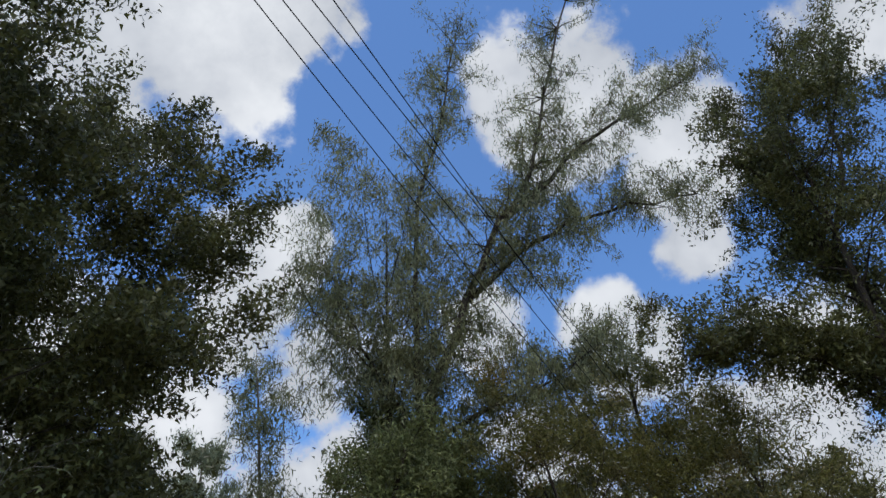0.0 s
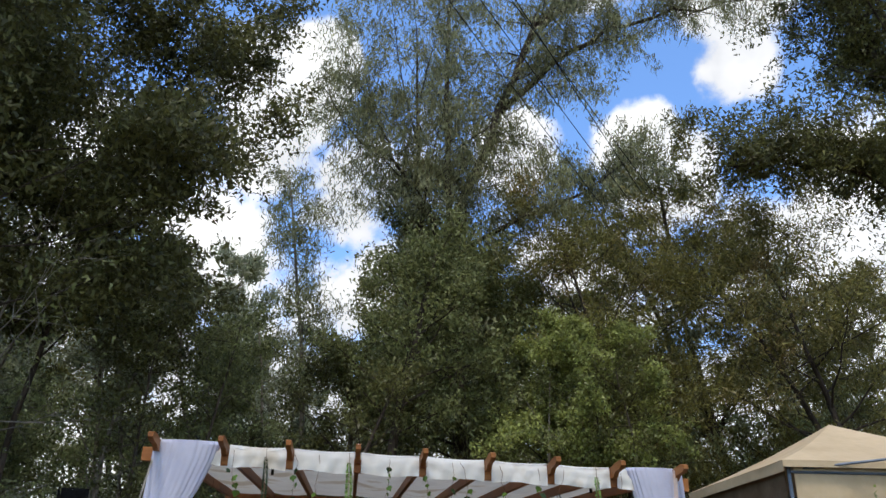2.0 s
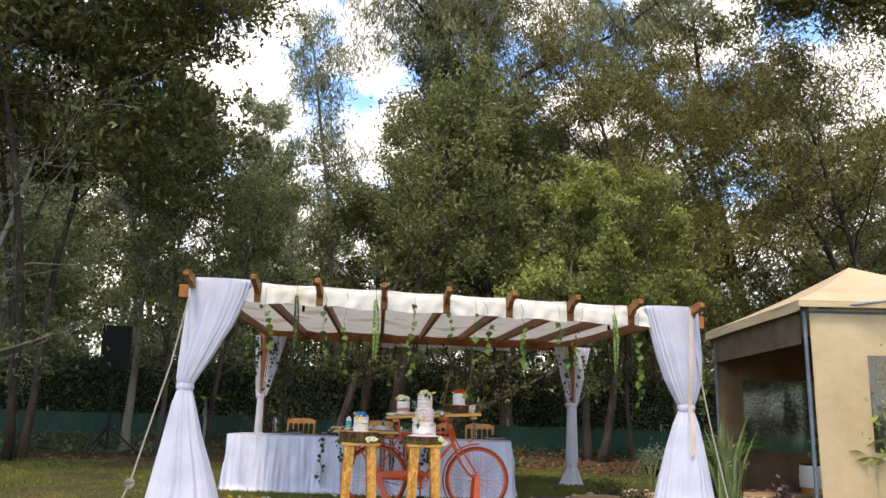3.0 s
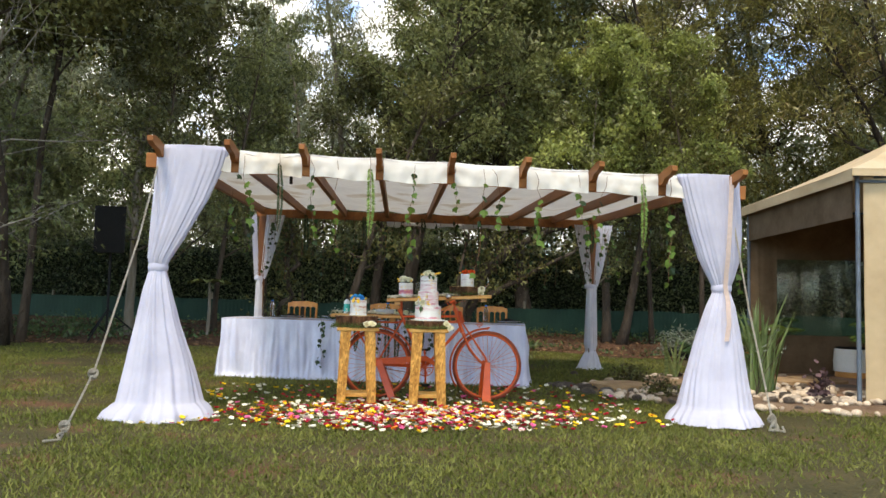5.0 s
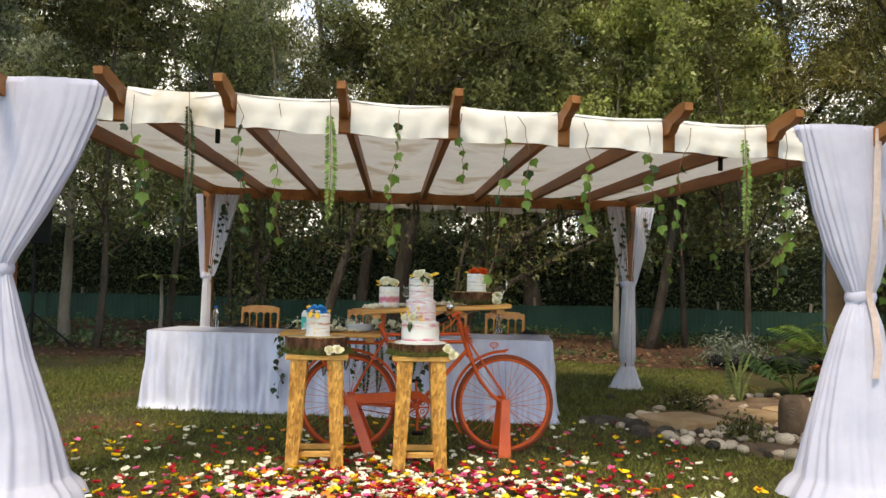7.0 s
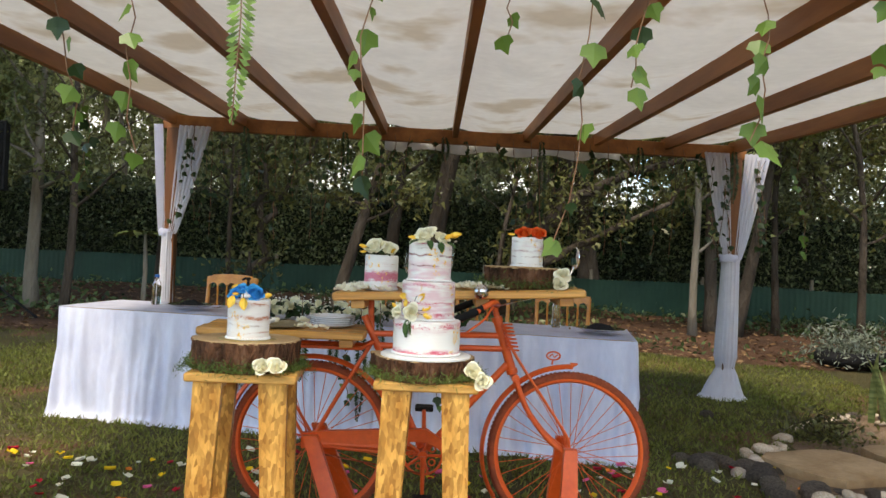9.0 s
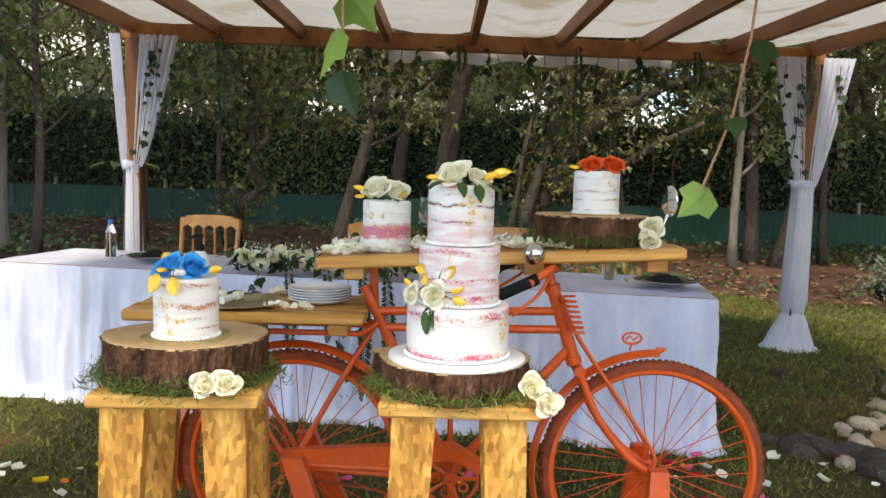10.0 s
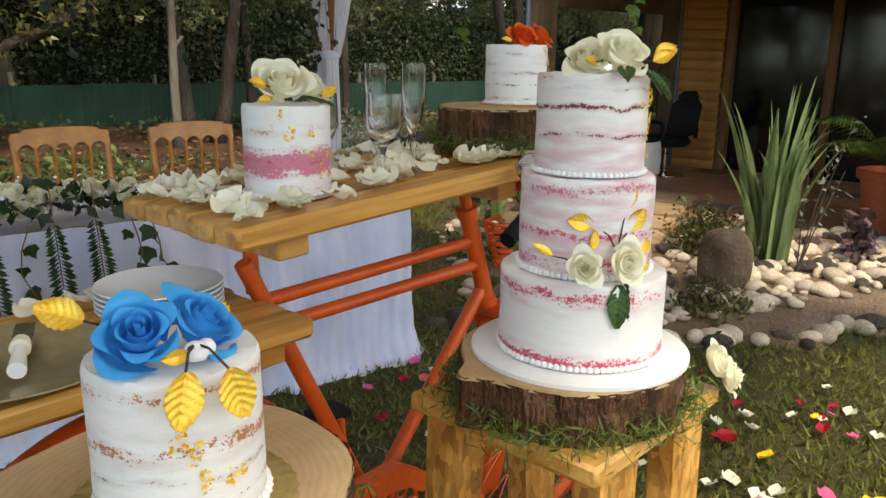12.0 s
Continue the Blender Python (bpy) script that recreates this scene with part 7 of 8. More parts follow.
s.lathe([(0.001, -0.006), (0.043, -0.006), (0.046, -0.002), (0.045, 0.001), (0.001, 0.003)], 36)
ob = part("mirror", s, mat("mirror_glass", (0.86, 0.87, 0.87), (0.88, 0.89, 0.89), 0.02, 5, 0, metal=1.0, fine_mix=0.0), bike, "round handlebar mirror")
ob.matrix_basis = Matrix.Translation(bl(2.105, 1.205, -0.15)) @ Vector((-0.974, -0.225, -0.03)).to_track_quat("Z", "Y").to_matrix().to_4x4()
mirror = ob
s = Soup()
s.tube([bl(2.10, 1.165, -0.155), bl(2.07, 1.10, -0.18), bl(2.03, 1.05, -0.19), bl(1.80, 0.985, -0.10)], 0.004, 6)
part("mirror_stalk", s, M_steel, bike)

# ---- loudspeaker ----
SX, SY = -3.66, 15.2
SZ = ground_z(SX, SY) + 0.03
stand = thing("speaker_stand", (SX, SY, SZ), "black tripod stand on the lawn's edge", "stand")
s = Soup()
s.tube([(0, 0, 0.1), (0, 0, 1.54)], 0.022, 10)
part("pole", s, M_black, stand)
for k in range(3):
    a = radians(20 + 120 * k)
    s = Soup()
    s.tube([(0.02 * math.cos(a), 0.02 * math.sin(a), 0.52), (0.60 * math.cos(a), 0.60 * math.sin(a), 0.01)], 0.014, 8)
    part("leg", s, M_black, stand)
    s = Soup()
    s.tube([(0.02 * math.cos(a), 0.02 * math.sin(a), 0.14), (0.3 * math.cos(a), 0.3 * math.sin(a), 0.27)], 0.009, 6)
    part("brace", s, M_black, stand)
box = thing("loudspeaker", (SX, SY, SZ + 1.52), "large black loudspeaker cabinet on a tripod stand", "loudspeaker", rz=10)
s = Soup()
v = [(-0.25, -0.2, 0), (0.25, -0.2, 0), (0.17, 0.2, 0), (-0.17, 0.2, 0), (-0.25, -0.2, 0.8), (0.25, -0.2, 0.8), (0.17, 0.2, 0.8), (-0.17, 0.2, 0.8)]
s.add(v, [(3, 2, 1, 0), (4, 5, 6, 7), (0, 1, 5, 4), (1, 2, 6, 5), (2, 3, 7, 6), (3, 0, 4, 7)])
part("cabinet", s, M_black, box, smooth=False)
s = Soup()
s.box((0.46, 0.012, 0.76), pose(0, -0.207, 0.40), 0.004)
part("grille", s, mat("speaker_grille", (0.006, 0.006, 0.006), (0.012, 0.012, 0.012), 0.8, 120, 0.3), box, "perforated black grille")

# ---- overhead cables ----
for (xa, ya), (xb, yb) in (((-0.533, 5.869), (0.723, 7.611)), ((-0.212, 5.812), (0.835, 7.176)), ((0.123, 5.753), (1.111, 6.979)), ((0.367, 5.710), (1.160, 6.776))):
    d = Vector((xb - xa, yb - ya, 0)).normalized()
    a = Vector((xa, ya, 9.0))
    s = Soup()
    s.tube([tuple(a + d * t + Vector((0, 0, 0.0009 * t * t))) for t in range(-30, 31, 3)], 0.008, 5)
    cab = thing("overhead_cable", (xa, ya, 9.0), "thin black overhead power cable against the sky", "cable", "overhead cables")
    for vv in s.v:
        vv -= np.array((xa, ya, 9.0))
    part("wire", s, M_black, cab)

# ---- rock garden and path ----
stones = []
for k in range(5):
    s, rows = Soup(), []
    for v in np.linspace(0, math.pi, 7):
        rows.append([((1 + 0.18 * noise.noise(Vector((math.cos(a) * 1.3, math.sin(a) * 1.3, v + k * 7)))) * math.sin(v) * math.cos(a), 0.78 * math.sin(v) * math.sin(a) * (1 + 0.15 * noise.noise(Vector((a, v, k)))), 0.58 * math.cos(v)) for a in np.linspace(0, 2 * math.pi, 10, endpoint=False)])
    s.grid(rows, closed=True)
    me = bpy.data.meshes.new("stone")
    s.fill(me)
    me.polygons.foreach_set("use_smooth", [True] * len(me.polygons))
    stones.append(me)
pale = stones
darks = [m.copy() for m in stones]
for m in pale:
    m.materials.append(M_stone)
for m in darks:
    m.materials.append(M_rock)
P0, P1 = Vector((3.55, 10.30, 0)), Vector((6.5, 11.25, 0))
PU = (P1 - P0).normalized()
PV = Vector((-PU.y, PU.x, 0))
earth = Soup()
outline = [(3.35, 10.3), (3.6, 9.75), (4.0, 9.3), (4.7, 8.95), (5.6, 8.55), (6.8, 8.2), (7.4, 8.6), (7.2, 12.2), (6.3, 12.6), (5.0, 12.3), (4.3, 11.7), (3.75, 11.0)]
c = Vector((5.4, 10.4, 0))
ring = []
for i in range(96):
    f = i / 96 * len(outline)
    a, b = Vector((*outline[int(f)], 0)), Vector((*outline[(int(f) + 1) % len(outline)], 0))
    ring.append(a.lerp(b, f % 1) + Vector((0.06 * math.sin(i * 1.3), 0.06 * math.cos(i * 0.9), 0)))
earth.grid([[tuple(c.lerp(p, q) + Vector((0, 0, -0.03 + h + 0.02 * noise.noise(Vector((p.x * 2, p.y * 2, q * 3)))))) for p in ring] for q, h in ((0.02, 0.05), (0.3, 0.05), (0.6, 0.045), (0.85, 0.035), (0.97, 0.015), (1.02, -0.03))], closed=True)
tagged(part("rock_bed", earth, mat("dry_earth", (0.16, 0.10, 0.065), (0.30, 0.21, 0.14), 0.95, 3, 0.4, fine=20, fine_mix=0.4), sharp=180), "dry sandy earth of the rock garden", "soil", kind="structure")
path_ob = thing("stone_path", (0, 0, 0), "path of flat tan sandstone slabs set in pebbles", "path")
rs = random.Random(4)
for i, (t, w, d) in enumerate([(0.42, 0.72, 0.62), (1.2, 0.62, 0.66), (1.85, 0.55, 0.66), (2.42, 0.5, 0.7), (3.0, 0.55, 0.75), (3.6, 0.5, 0.8)]):
    p = P0 + PU * t
    s = Soup()
    n = 11
    rim = [((w / 2) * math.copysign(abs(math.cos(a)) ** 0.45, math.cos(a)) * rs.uniform(0.92, 1.04), (d / 2) * math.copysign(abs(math.sin(a)) ** 0.45, math.sin(a)) * rs.uniform(0.92, 1.04)) for a in np.linspace(0.2, 6.48, n, endpoint=False)]
    s.grid([[(x * q, y * q, z) for x, y in rim] for q, z in ((0.02, 0.045), (0.9, 0.045), (0.99, 0.038), (1.0, 0.0), (1.0, -0.03))], closed=True)
    ob = part("slab", s, M_slab, path_ob)
    ob.matrix_basis = pose(p.x, p.y, 0.02, 0, 0, math.degrees(math.atan2(PU.y, PU.x)) + rs.uniform(-5, 5))


def inside_path(x, y):
    q = Vector((x, y, 0)) - P0
    return 0 < q.dot(PU) < 4.2 and abs(q.dot(PV)) < 0.38


def stone_at(x, y, size, dark, z=None):
    o = new("stone", rs.choice(darks if dark else pale))
    o.matrix_basis = pose(x, y, (0.02 if z is None else z) + size * 0.25, rs.uniform(-15, 15), rs.uniform(-15, 15), rs.uniform(0, 360)) @ Matrix.Diagonal((size, size * rs.uniform(0.8, 1.1), size * rs.uniform(0.75, 1.1), 1))
    tagged(o, "dark rounded garden stone" if dark else "pale rounded river stone in the rock garden", "stone", "rock garden stones")


for i in range(len(ring)):
    p = ring[i]
    if p.x < 7.0 and p.y < 12.6:
        for _ in range(1):
            q = c.lerp(p, rs.uniform(0.93, 1.0))
            stone_at(q.x, q.y, rs.uniform(0.04, 0.085), rs.random() < 0.22, -0.02)
made = 0
while made < 235:
    x, y = (rs.uniform(3.7, 6.6), rs.uniform(8.8, 12.1)) if made % 4 else (rs.gauss(5.25, 0.3), rs.gauss(9.9, 0.35))
    edge = (Vector((x, y, 0)) - P0).dot(PV)
    if inside_path(x, y) or y < 9.75 - 0.45 * (x - 3.6) + 0.1 or (edge > 1.1 and rs.random() < 0.75) or (y > 10.0 + (x - 3.6) * 0.4 and rs.random() < 0.88):
        continue
    stone_at(x, y, rs.uniform(0.032, 0.085), rs.random() < 0.2)
    made += 1
made, pebbles = 0, Soup()
while made < 260:
    x, y = rs.uniform(3.75, 6.0), rs.uniform(9.0, 10.7)
    if inside_path(x, y) or y < 9.78 - 0.45 * (x - 3.6) + 0.1:
        continue
    e, a = rs.uniform(0.022, 0.050), rs.uniform(0, 6.28)
    pebbles.add([(x + e * (v.co.x * math.cos(a) - v.co.y * math.sin(a)), y + e * (v.co.x * math.sin(a) + v.co.y * math.cos(a)), 0.012 + e * 0.25 + e * v.co.z) for v in pale[made % 5].vertices], [tuple(f.vertices) for f in pale[made % 5].polygons])
    made += 1
tagged(part("pebbles", pebbles, mat("pale_pebble", (0.38, 0.29, 0.21), (0.64, 0.54, 0.43), 0.75, 9, 0.1, island=0.3, fine_mix=0.12), sharp=180), "small pale pebbles strewn between the river stones", "pebbles", kind="stuff")
for i in range(22):
    p = P0 + PU * rs.uniform(-0.35, 0.2) + PV * rs.uniform(-0.45, 0.5)
    stone_at(p.x, p.y, rs.uniform(0.06, 0.11), True, -0.03)
s, rows = Soup(), []
for v in np.linspace(0, math.pi, 14):
    rows.append([((0.145 + 0.03 * noise.noise(Vector((math.cos(a), math.sin(a), v)))) * math.sin(v) ** 0.6 * math.cos(a), 0.15 * math.sin(v) ** 0.6 * math.sin(a), 0.19 * math.copysign(abs(math.cos(v)) ** 0.8, math.cos(v)) + 0.012 * noise.noise(Vector((a, v, 1)))) for a in np.linspace(0, 2 * math.pi, 24, endpoint=False)])
s.grid(rows, closed=True)
boulder = part("boulder", s, mat("brown_boulder", (0.10, 0.065, 0.042), (0.19, 0.13, 0.088), 0.85, 7, 0.2), sharp=180)
boulder.location = (4.67, 9.85, 0.16)
tagged(boulder, "smooth brown upright boulder among the pebbles", "boulder")


# ---- garden plants ----
def swords(at, count, height, width, spread, material, label, name, seed, edge=0.0):
    """Stiff upright blades fanning from one root, folded along the middle."""
    rnd = random.Random(seed)
    base = thing(name, at, label, "plant")
    for i in range(count):
        a, h = rnd.uniform(0, 6.28), height * rnd.choice((0.55, 0.7, 0.8, 0.9, 1.0, 1.08)) * rnd.uniform(0.93, 1.05)
        out, w, twist = spread * rnd.random() ** 0.7, width * rnd.uniform(0.75, 1.2), rnd.uniform(-1.2, 1.2)
        d, foot = Vector((math.cos(a), math.sin(a), 0)), Vector((rnd.gauss(0, 0.045), rnd.gauss(0, 0.045), 0))
        sag = rnd.uniform(0, 0.10) if rnd.random() < 0.75 else rnd.uniform(0.2, 0.35)
        s, rows = Soup(), []
        for v in np.linspace(0, 1, 12):
            b = a + 1.57 + twist * (0.5 + 0.5 * v)
            sd = Vector((math.cos(b), math.sin(b), 0))
            fold = Vector((-sd.y, sd.x, 0))
            c0 = foot + d * (out * (v + 0.5 * v ** 3)) + Vector((0, 0, h * (v - sag * v ** 3)))
            hw = w * 0.5 * (0.55 + 0.45 * math.sin(math.pi * min(v * 0.9 + 0.2, 1))) * (1 - max(0, (v - 0.45) / 0.55) ** 2.2)
            rows.append([tuple(c0 + sd * hw * u + fold * (0.35 * hw * abs(u) - 0.02 * (1 - v))) for u in (-1, -0.5, 0, 0.5, 1)])
        s.grid(rows)
        part("blade", s, material, base, sharp=180)
    return base


L_phor = mat("flax_blade", (0.11, 0.17, 0.055), (0.25, 0.32, 0.15), 0.45, 3, 0.05, obj=0.3, leaf=0.25, stretch=(8, 8, 0.5))
swords((5.40, 9.87, 0.0), 58, 1.10, 0.062, 0.26, L_phor, "tall flax plant with upright grey-green sword leaves", "flax_plant", 1)
swords((5.15, 11.85, 0.0), 9, 0.75, 0.05, 0.22, mat("snake_plant_blade", (0.10, 0.14, 0.05), (0.26, 0.30, 0.12), 0.45, 8, 0.05, stretch=(1, 1, 4), leaf=0.1), "snake plant with banded yellow-green leaves", "snake_plant", 2)


def bush(at, r, h, n, ln, wd, material, label, name="shrub", seed=0):
    g2 = np.random.default_rng(seed)
    base = thing(name, at, label, "shrub")
    p = g2.normal(size=(n, 3)) * (r * 0.5, r * 0.5, h * 0.28)
    p[:, 2] = np.abs(p[:, 2] + h * 0.4)
    quads("leaves", leaf_faces(p, ln, wd, g2, -0.1), material, base)
    s, rnd = Soup(), random.Random(seed)
    for _ in range(9):
        s.tube([(0, 0, 0), (rnd.gauss(0, r * 0.3), rnd.gauss(0, r * 0.3), h * 0.5), (rnd.gauss(0, r * 0.5), rnd.gauss(0, r * 0.5), h * 0.9)], [0.006, 0.004, 0.002], 4)
    part("stem", s, M_bark_dark, base)


bush((4.15, 9.72, 0.0), 0.2, 0.22, 420, 0.045, 0.02, L_dark, "small dark-leaved shrub among the pebbles", seed=1)
bush((4.35, 11.2, 0.0), 0.25, 0.25, 420, 0.05, 0.025, L_dark, "low dark-leaved shrub beside the path", seed=2)
bush((5.28, 10.22, 0.0), 0.22, 0.34, 1500, 0.045, 0.022, L_dark, "dark leafy shrub by the boulder", seed=3)
bush((6.6, 14.95, 0.09), 0.45, 0.5, 1500, 0.08, 0.02, foliage("silver_leaves", (0.16, 0.19, 0.14), (0.28, 0.31, 0.25)), "silvery grey-leaved shrub at the lawn's edge", seed=4)
bush((3.1, 14.2, 0.08), 0.5, 0.45, 900, 0.09, 0.035, L_green, "low green shrub behind the pergola", seed=5)
bush((5.86, 9.44, 0.0), 0.13, 0.34, 110, 0.09, 0.05, mat("purple_leaves", (0.07, 0.04, 0.045), (0.16, 0.10, 0.11), 0.5, 8, 0, island=0.3, leaf=0.2), "purple-leaved bedding plant before the tent", seed=6)
bush((6.75, 8.35, 0.5), 0.35, 1.5, 420, 0.09, 0.05, L_bright, "young leafy sapling before the tent wall", "sapling", seed=7)


def split_leaves(at, count, reach, seed, label, name, material, arch=0.5, ln=0.4, wd=0.06, pairs=9):
    """Arching stalks with paired leaflets: palms and philodendrons."""
    rnd = random.Random(seed)
    base = thing(name, at, label, "plant")
    for i in range(count):
        a, up = rnd.uniform(0, 6.28), rnd.uniform(0.5, 1.3)
        d, sd = Vector((math.cos(a), math.sin(a), 0)), Vector((-math.sin(a), math.cos(a), 0))
        pts = [d * (reach * t) + Vector((0, 0, reach * (up * t * 1.6 - arch * up * t * t * 1.6))) for t in np.linspace(0, 1, 9)]
        s = Soup()
        s.tube([tuple(p) for p in pts], [0.008 * (1 - 0.1 * k) for k in range(9)], 4)
        v = []
        for k in range(pairs):
            f = 0.3 + 0.7 * (k + 0.5) / pairs
            q = pts[min(int(f * 8), 7)].lerp(pts[min(int(f * 8) + 1, 8)], f * 8 % 1)
            size = ln * math.sin(math.pi * (0.18 + 0.75 * (k / pairs)))
            for e in (-1, 1):
                tip = q + sd * e * size * 0.8 + d * size * 0.55 - Vector((0, 0, size * 0.3))
                mid = (q + tip) / 2 + Vector((0, 0, size * 0.06))
                w2 = d * wd * 0.5
                v += [tuple(q), tuple(mid + w2), tuple(tip), tuple(mid - w2)]
        part("stalk", s, M_sprig, base, sharp=180)
        quads("frond", np.array(v), material, base, kind="stuff")
    return base


L_palm = foliage("palm_leaves", (0.09, 0.16, 0.03), (0.18, 0.26, 0.06), 0.35)
split_leaves((6.0, 12.2, 0.0), 17, 0.55, 1, "large split-leaf philodendron beside the path", "philodendron", foliage("philodendron_leaves", (0.035, 0.080, 0.030), (0.085, 0.145, 0.055)), 0.5, 0.22, 0.075, 8)


def pot(at, r, h, label):
    base = thing("flower_pot", at, label, "pot", "terracotta pots")
    s = Soup()
    s.lathe([(0.001, 0), (r * 0.68, 0), (r * 0.92, h * 0.84), (r * 1.04, h * 0.85), (r * 1.06, h), (r * 0.96, h), (r * 0.9, h * 0.88), (0.001, h * 0.88)], 28)
    part("vessel", s, M_terracotta, base)
    return base


pot((7.02, 9.52, 0.0), 0.24, 0.48, "large terracotta pot by the tent opening")
split_leaves((7.02, 9.52, 0.42), 14, 0.62, 2, "potted palm with arching yellow-green fronds", "palm", L_palm, 0.65, 0.26, 0.03, 16)
pot((6.55, 12.35, 0.02), 0.2, 0.32, "terracotta pot inside the tent")
split_leaves((6.55, 12.35, 0.32), 14, 0.7, 3, "potted fern palm inside the tent", "palm", L_palm, 0.6, 0.24, 0.03, 16)

# ---- tan canvas tent ----
tent = thing("tent", (0, 0, 0), "tan canvas garden tent with window panels and a steel frame", "tent")
TNL, TBL, TNR, TBR = Vector((6.15, 9.2, 0)), Vector((6.65, 12.65, 0)), Vector((9.3, 8.75, 0)), Vector((9.3, 12.35, 0))
TC, EAVE, PEAK = (TNL + TBL + TNR + TBR) / 4, 2.50, 3.30


def sheet_part(name, a, b, z0, z1, label="", material=None, thick=0.012, wave=0.015):
    """An upright panel of cloth between two places."""
    s, d = Soup(), (b - a)
    nrm = Vector((-d.y, d.x, 0)).normalized()
    for off in (0.0, thick):
        s.grid([[tuple(a + d * (i / 16) + nrm * (off + wave * noise.noise(Vector((i * 0.4, z * 1.2, a.x)))) + Vector((0, 0, z))) for i in range(17)] for z in np.linspace(z0, z1, 8)])
    return part(name, s, material or M_tent, tent, label, sharp=180)


corners = [TNL, TNR, TBR, TBL]
over = [c + (c - TC).normalized() * 0.18 for c in corners]
for k in range(4):
    a, b, s = over[k], over[(k + 1) % 4], Soup()
    s.grid([[tuple(a.lerp(b, i / 14).lerp(TC, t) + Vector((0, 0, EAVE + 0.03 + (PEAK - EAVE) * t - 0.05 * math.sin(math.pi * t) - 0.03 * math.sin(math.pi * i / 14) * (1 - t)))) for i in range(15)] for t in (0, 0.15, 0.35, 0.6, 0.85, 1.0)])
    part("roof_panel", s, M_tent, tent, sharp=180)
for k in range(4):
    sheet_part("eave_flap", over[k], over[(k + 1) % 4], EAVE - 0.10 if k != 0 else EAVE - 0.05, EAVE + 0.03)
for c in corners:
    s = Soup()
    s.tube([tuple(c + Vector((0, 0, -0.03))), tuple(c + Vector((0, 0, EAVE)))], 0.025, 10)
    part("pole", s, mat("blue_grey_steel", (0.10, 0.13, 0.17), (0.16, 0.19, 0.24), 0.45, 6, 0.05, metal=0.3), tent)
for a, b in ((TNL, TNR), (TNR, TBR), (TBR, TBL), (TBL, TNL)):
    s = Soup()
    s.tube([tuple(a + Vector((0, 0, EAVE - 0.02))), tuple(b + Vector((0, 0, EAVE - 0.02)))], 0.018, 8)
    part("frame_rail", s, bpy.data.materials["blue_grey_steel"], tent)
out = (TNL - TBL).normalized()
s = Soup()
s.tube([tuple(TNL + out * 0.02 + Vector((0.1, 0, EAVE - 0.06))), tuple(TNR + out * 0.9 + Vector((0, 0, EAVE + 0.25)))], 0.016, 8)
s.tube([tuple(TNL + out * 0.05 + Vector((0.0, 0, EAVE - 0.10))), tuple(TNR + out * 0.05 + Vector((0, 0, EAVE - 0.10)))], 0.016, 8)
part("awning_bar", s, bpy.data.materials["blue_grey_steel"], tent)
f0 = (TNR - TNL).normalized()
sheet_part("front_panel", TNL + f0 * 0.05 + out * 0.04, TNL + f0 * 0.70 + out * 0.04, 0.0, EAVE - 0.04)
sheet_part("front_panel", TNL + f0 * 0.70 + out * 0.04, TNR + out * 0.04, 0.0, 0.75)
sheet_part("front_panel", TNL + f0 * 0.70 + out * 0.04, TNR + out * 0.04, 1.88, EAVE - 0.04)
M_film = bpy.data.materials.new("clear_film")
M_film.use_nodes = True
_n, _k = M_film.node_tree.nodes, M_film.node_tree.links
_gl, _tr, _mx = _n.new("ShaderNodeBsdfGlossy"), _n.new("ShaderNodeBsdfTransparent"), _n.new("ShaderNodeMixShader")
_gl.inputs["Roughness"].default_value = 0.12
_tr.inputs["Color"].default_value = (0.72, 0.72, 0.70, 1)
_mx.inputs[0].default_value = 0.10
_k.new(_tr.outputs[0], _mx.inputs[1])
_k.new(_gl.outputs[0], _mx.inputs[2])
_k.new(_mx.outputs[0], _n["Material Output"].inputs["Surface"])
sheet_part("window", TNL + f0 * 0.70 + out * 0.045, TNR + out * 0.045, 0.74, 1.89, "clear plastic window", M_film, 0.004, 0.03)
b0 = (TBR - TBL).normalized()
# back panels coloured brown to darken the tent's shaded inside
sheet_part("back_panel", TBL, TBL + b0 * 0.42, 0.0, EAVE - 0.04, material=M_tent_inner)
sheet_part("back_panel", TBL + b0 * 0.42, TBL + b0 * 2.3, 1.75, EAVE - 0.04, material=M_tent_inner)
sheet_part("back_panel", TBL + b0 * 0.42, TBL + b0 * 2.3, 0.0, 0.60, material=M_tent_inner)
sheet_part("back_panel", TBL + b0 * 2.3, TBL + b0 * 2.7, 0.0, EAVE - 0.04, material=M_tent_inner)
sheet_part("window", TBL + b0 * 0.42, TBL + b0 * 2.3, 0.59, 1.76, "clear plastic window", M_film, 0.004, 0.02)
s0 = (TBL - TNL).normalized()
sheet_part("side_valance", TNL + s0 * 0.1, TBL, 2.02, EAVE - 0.04, material=M_tent_inner)

# paved floor under the tent
floor = tagged(new("floor"), "brown clay tile floor under the tent", "floor", kind="structure")
tile = Soup()
tile.box((0.39, 0.39, 0.04), pose(0, 0, -0.02), 0.006)
me = bpy.data.meshes.new("tile")
tile.fill(me)
me.materials.append(M_tile)
me2 = me.copy()
me2.materials.clear()
me2.materials.append(M_rock)
for i in range(8):
    for j in range(9):
        p = TNL + f0 * (0.25 + 0.4 * i) + s0 * (0.2 + 0.4 * j)
        o = new("tile", me2 if (i * 5 + j * 3) % 17 == 0 else me)
        o.parent = floor
        o.matrix_basis = pose(p.x, p.y, 0.02, 0, 0, math.degrees(math.atan2(f0.y, f0.x)))
s = Soup()
ctr = (TNL + TBR) / 2
s.box((3.5, 4.0, 0.06), pose(ctr.x + 0.15, ctr.y, -0.02, 0, 0, math.degrees(math.atan2(f0.y, f0.x))), 0.005)
part("screed", s, M_bed, floor, "dark joints between the tiles")

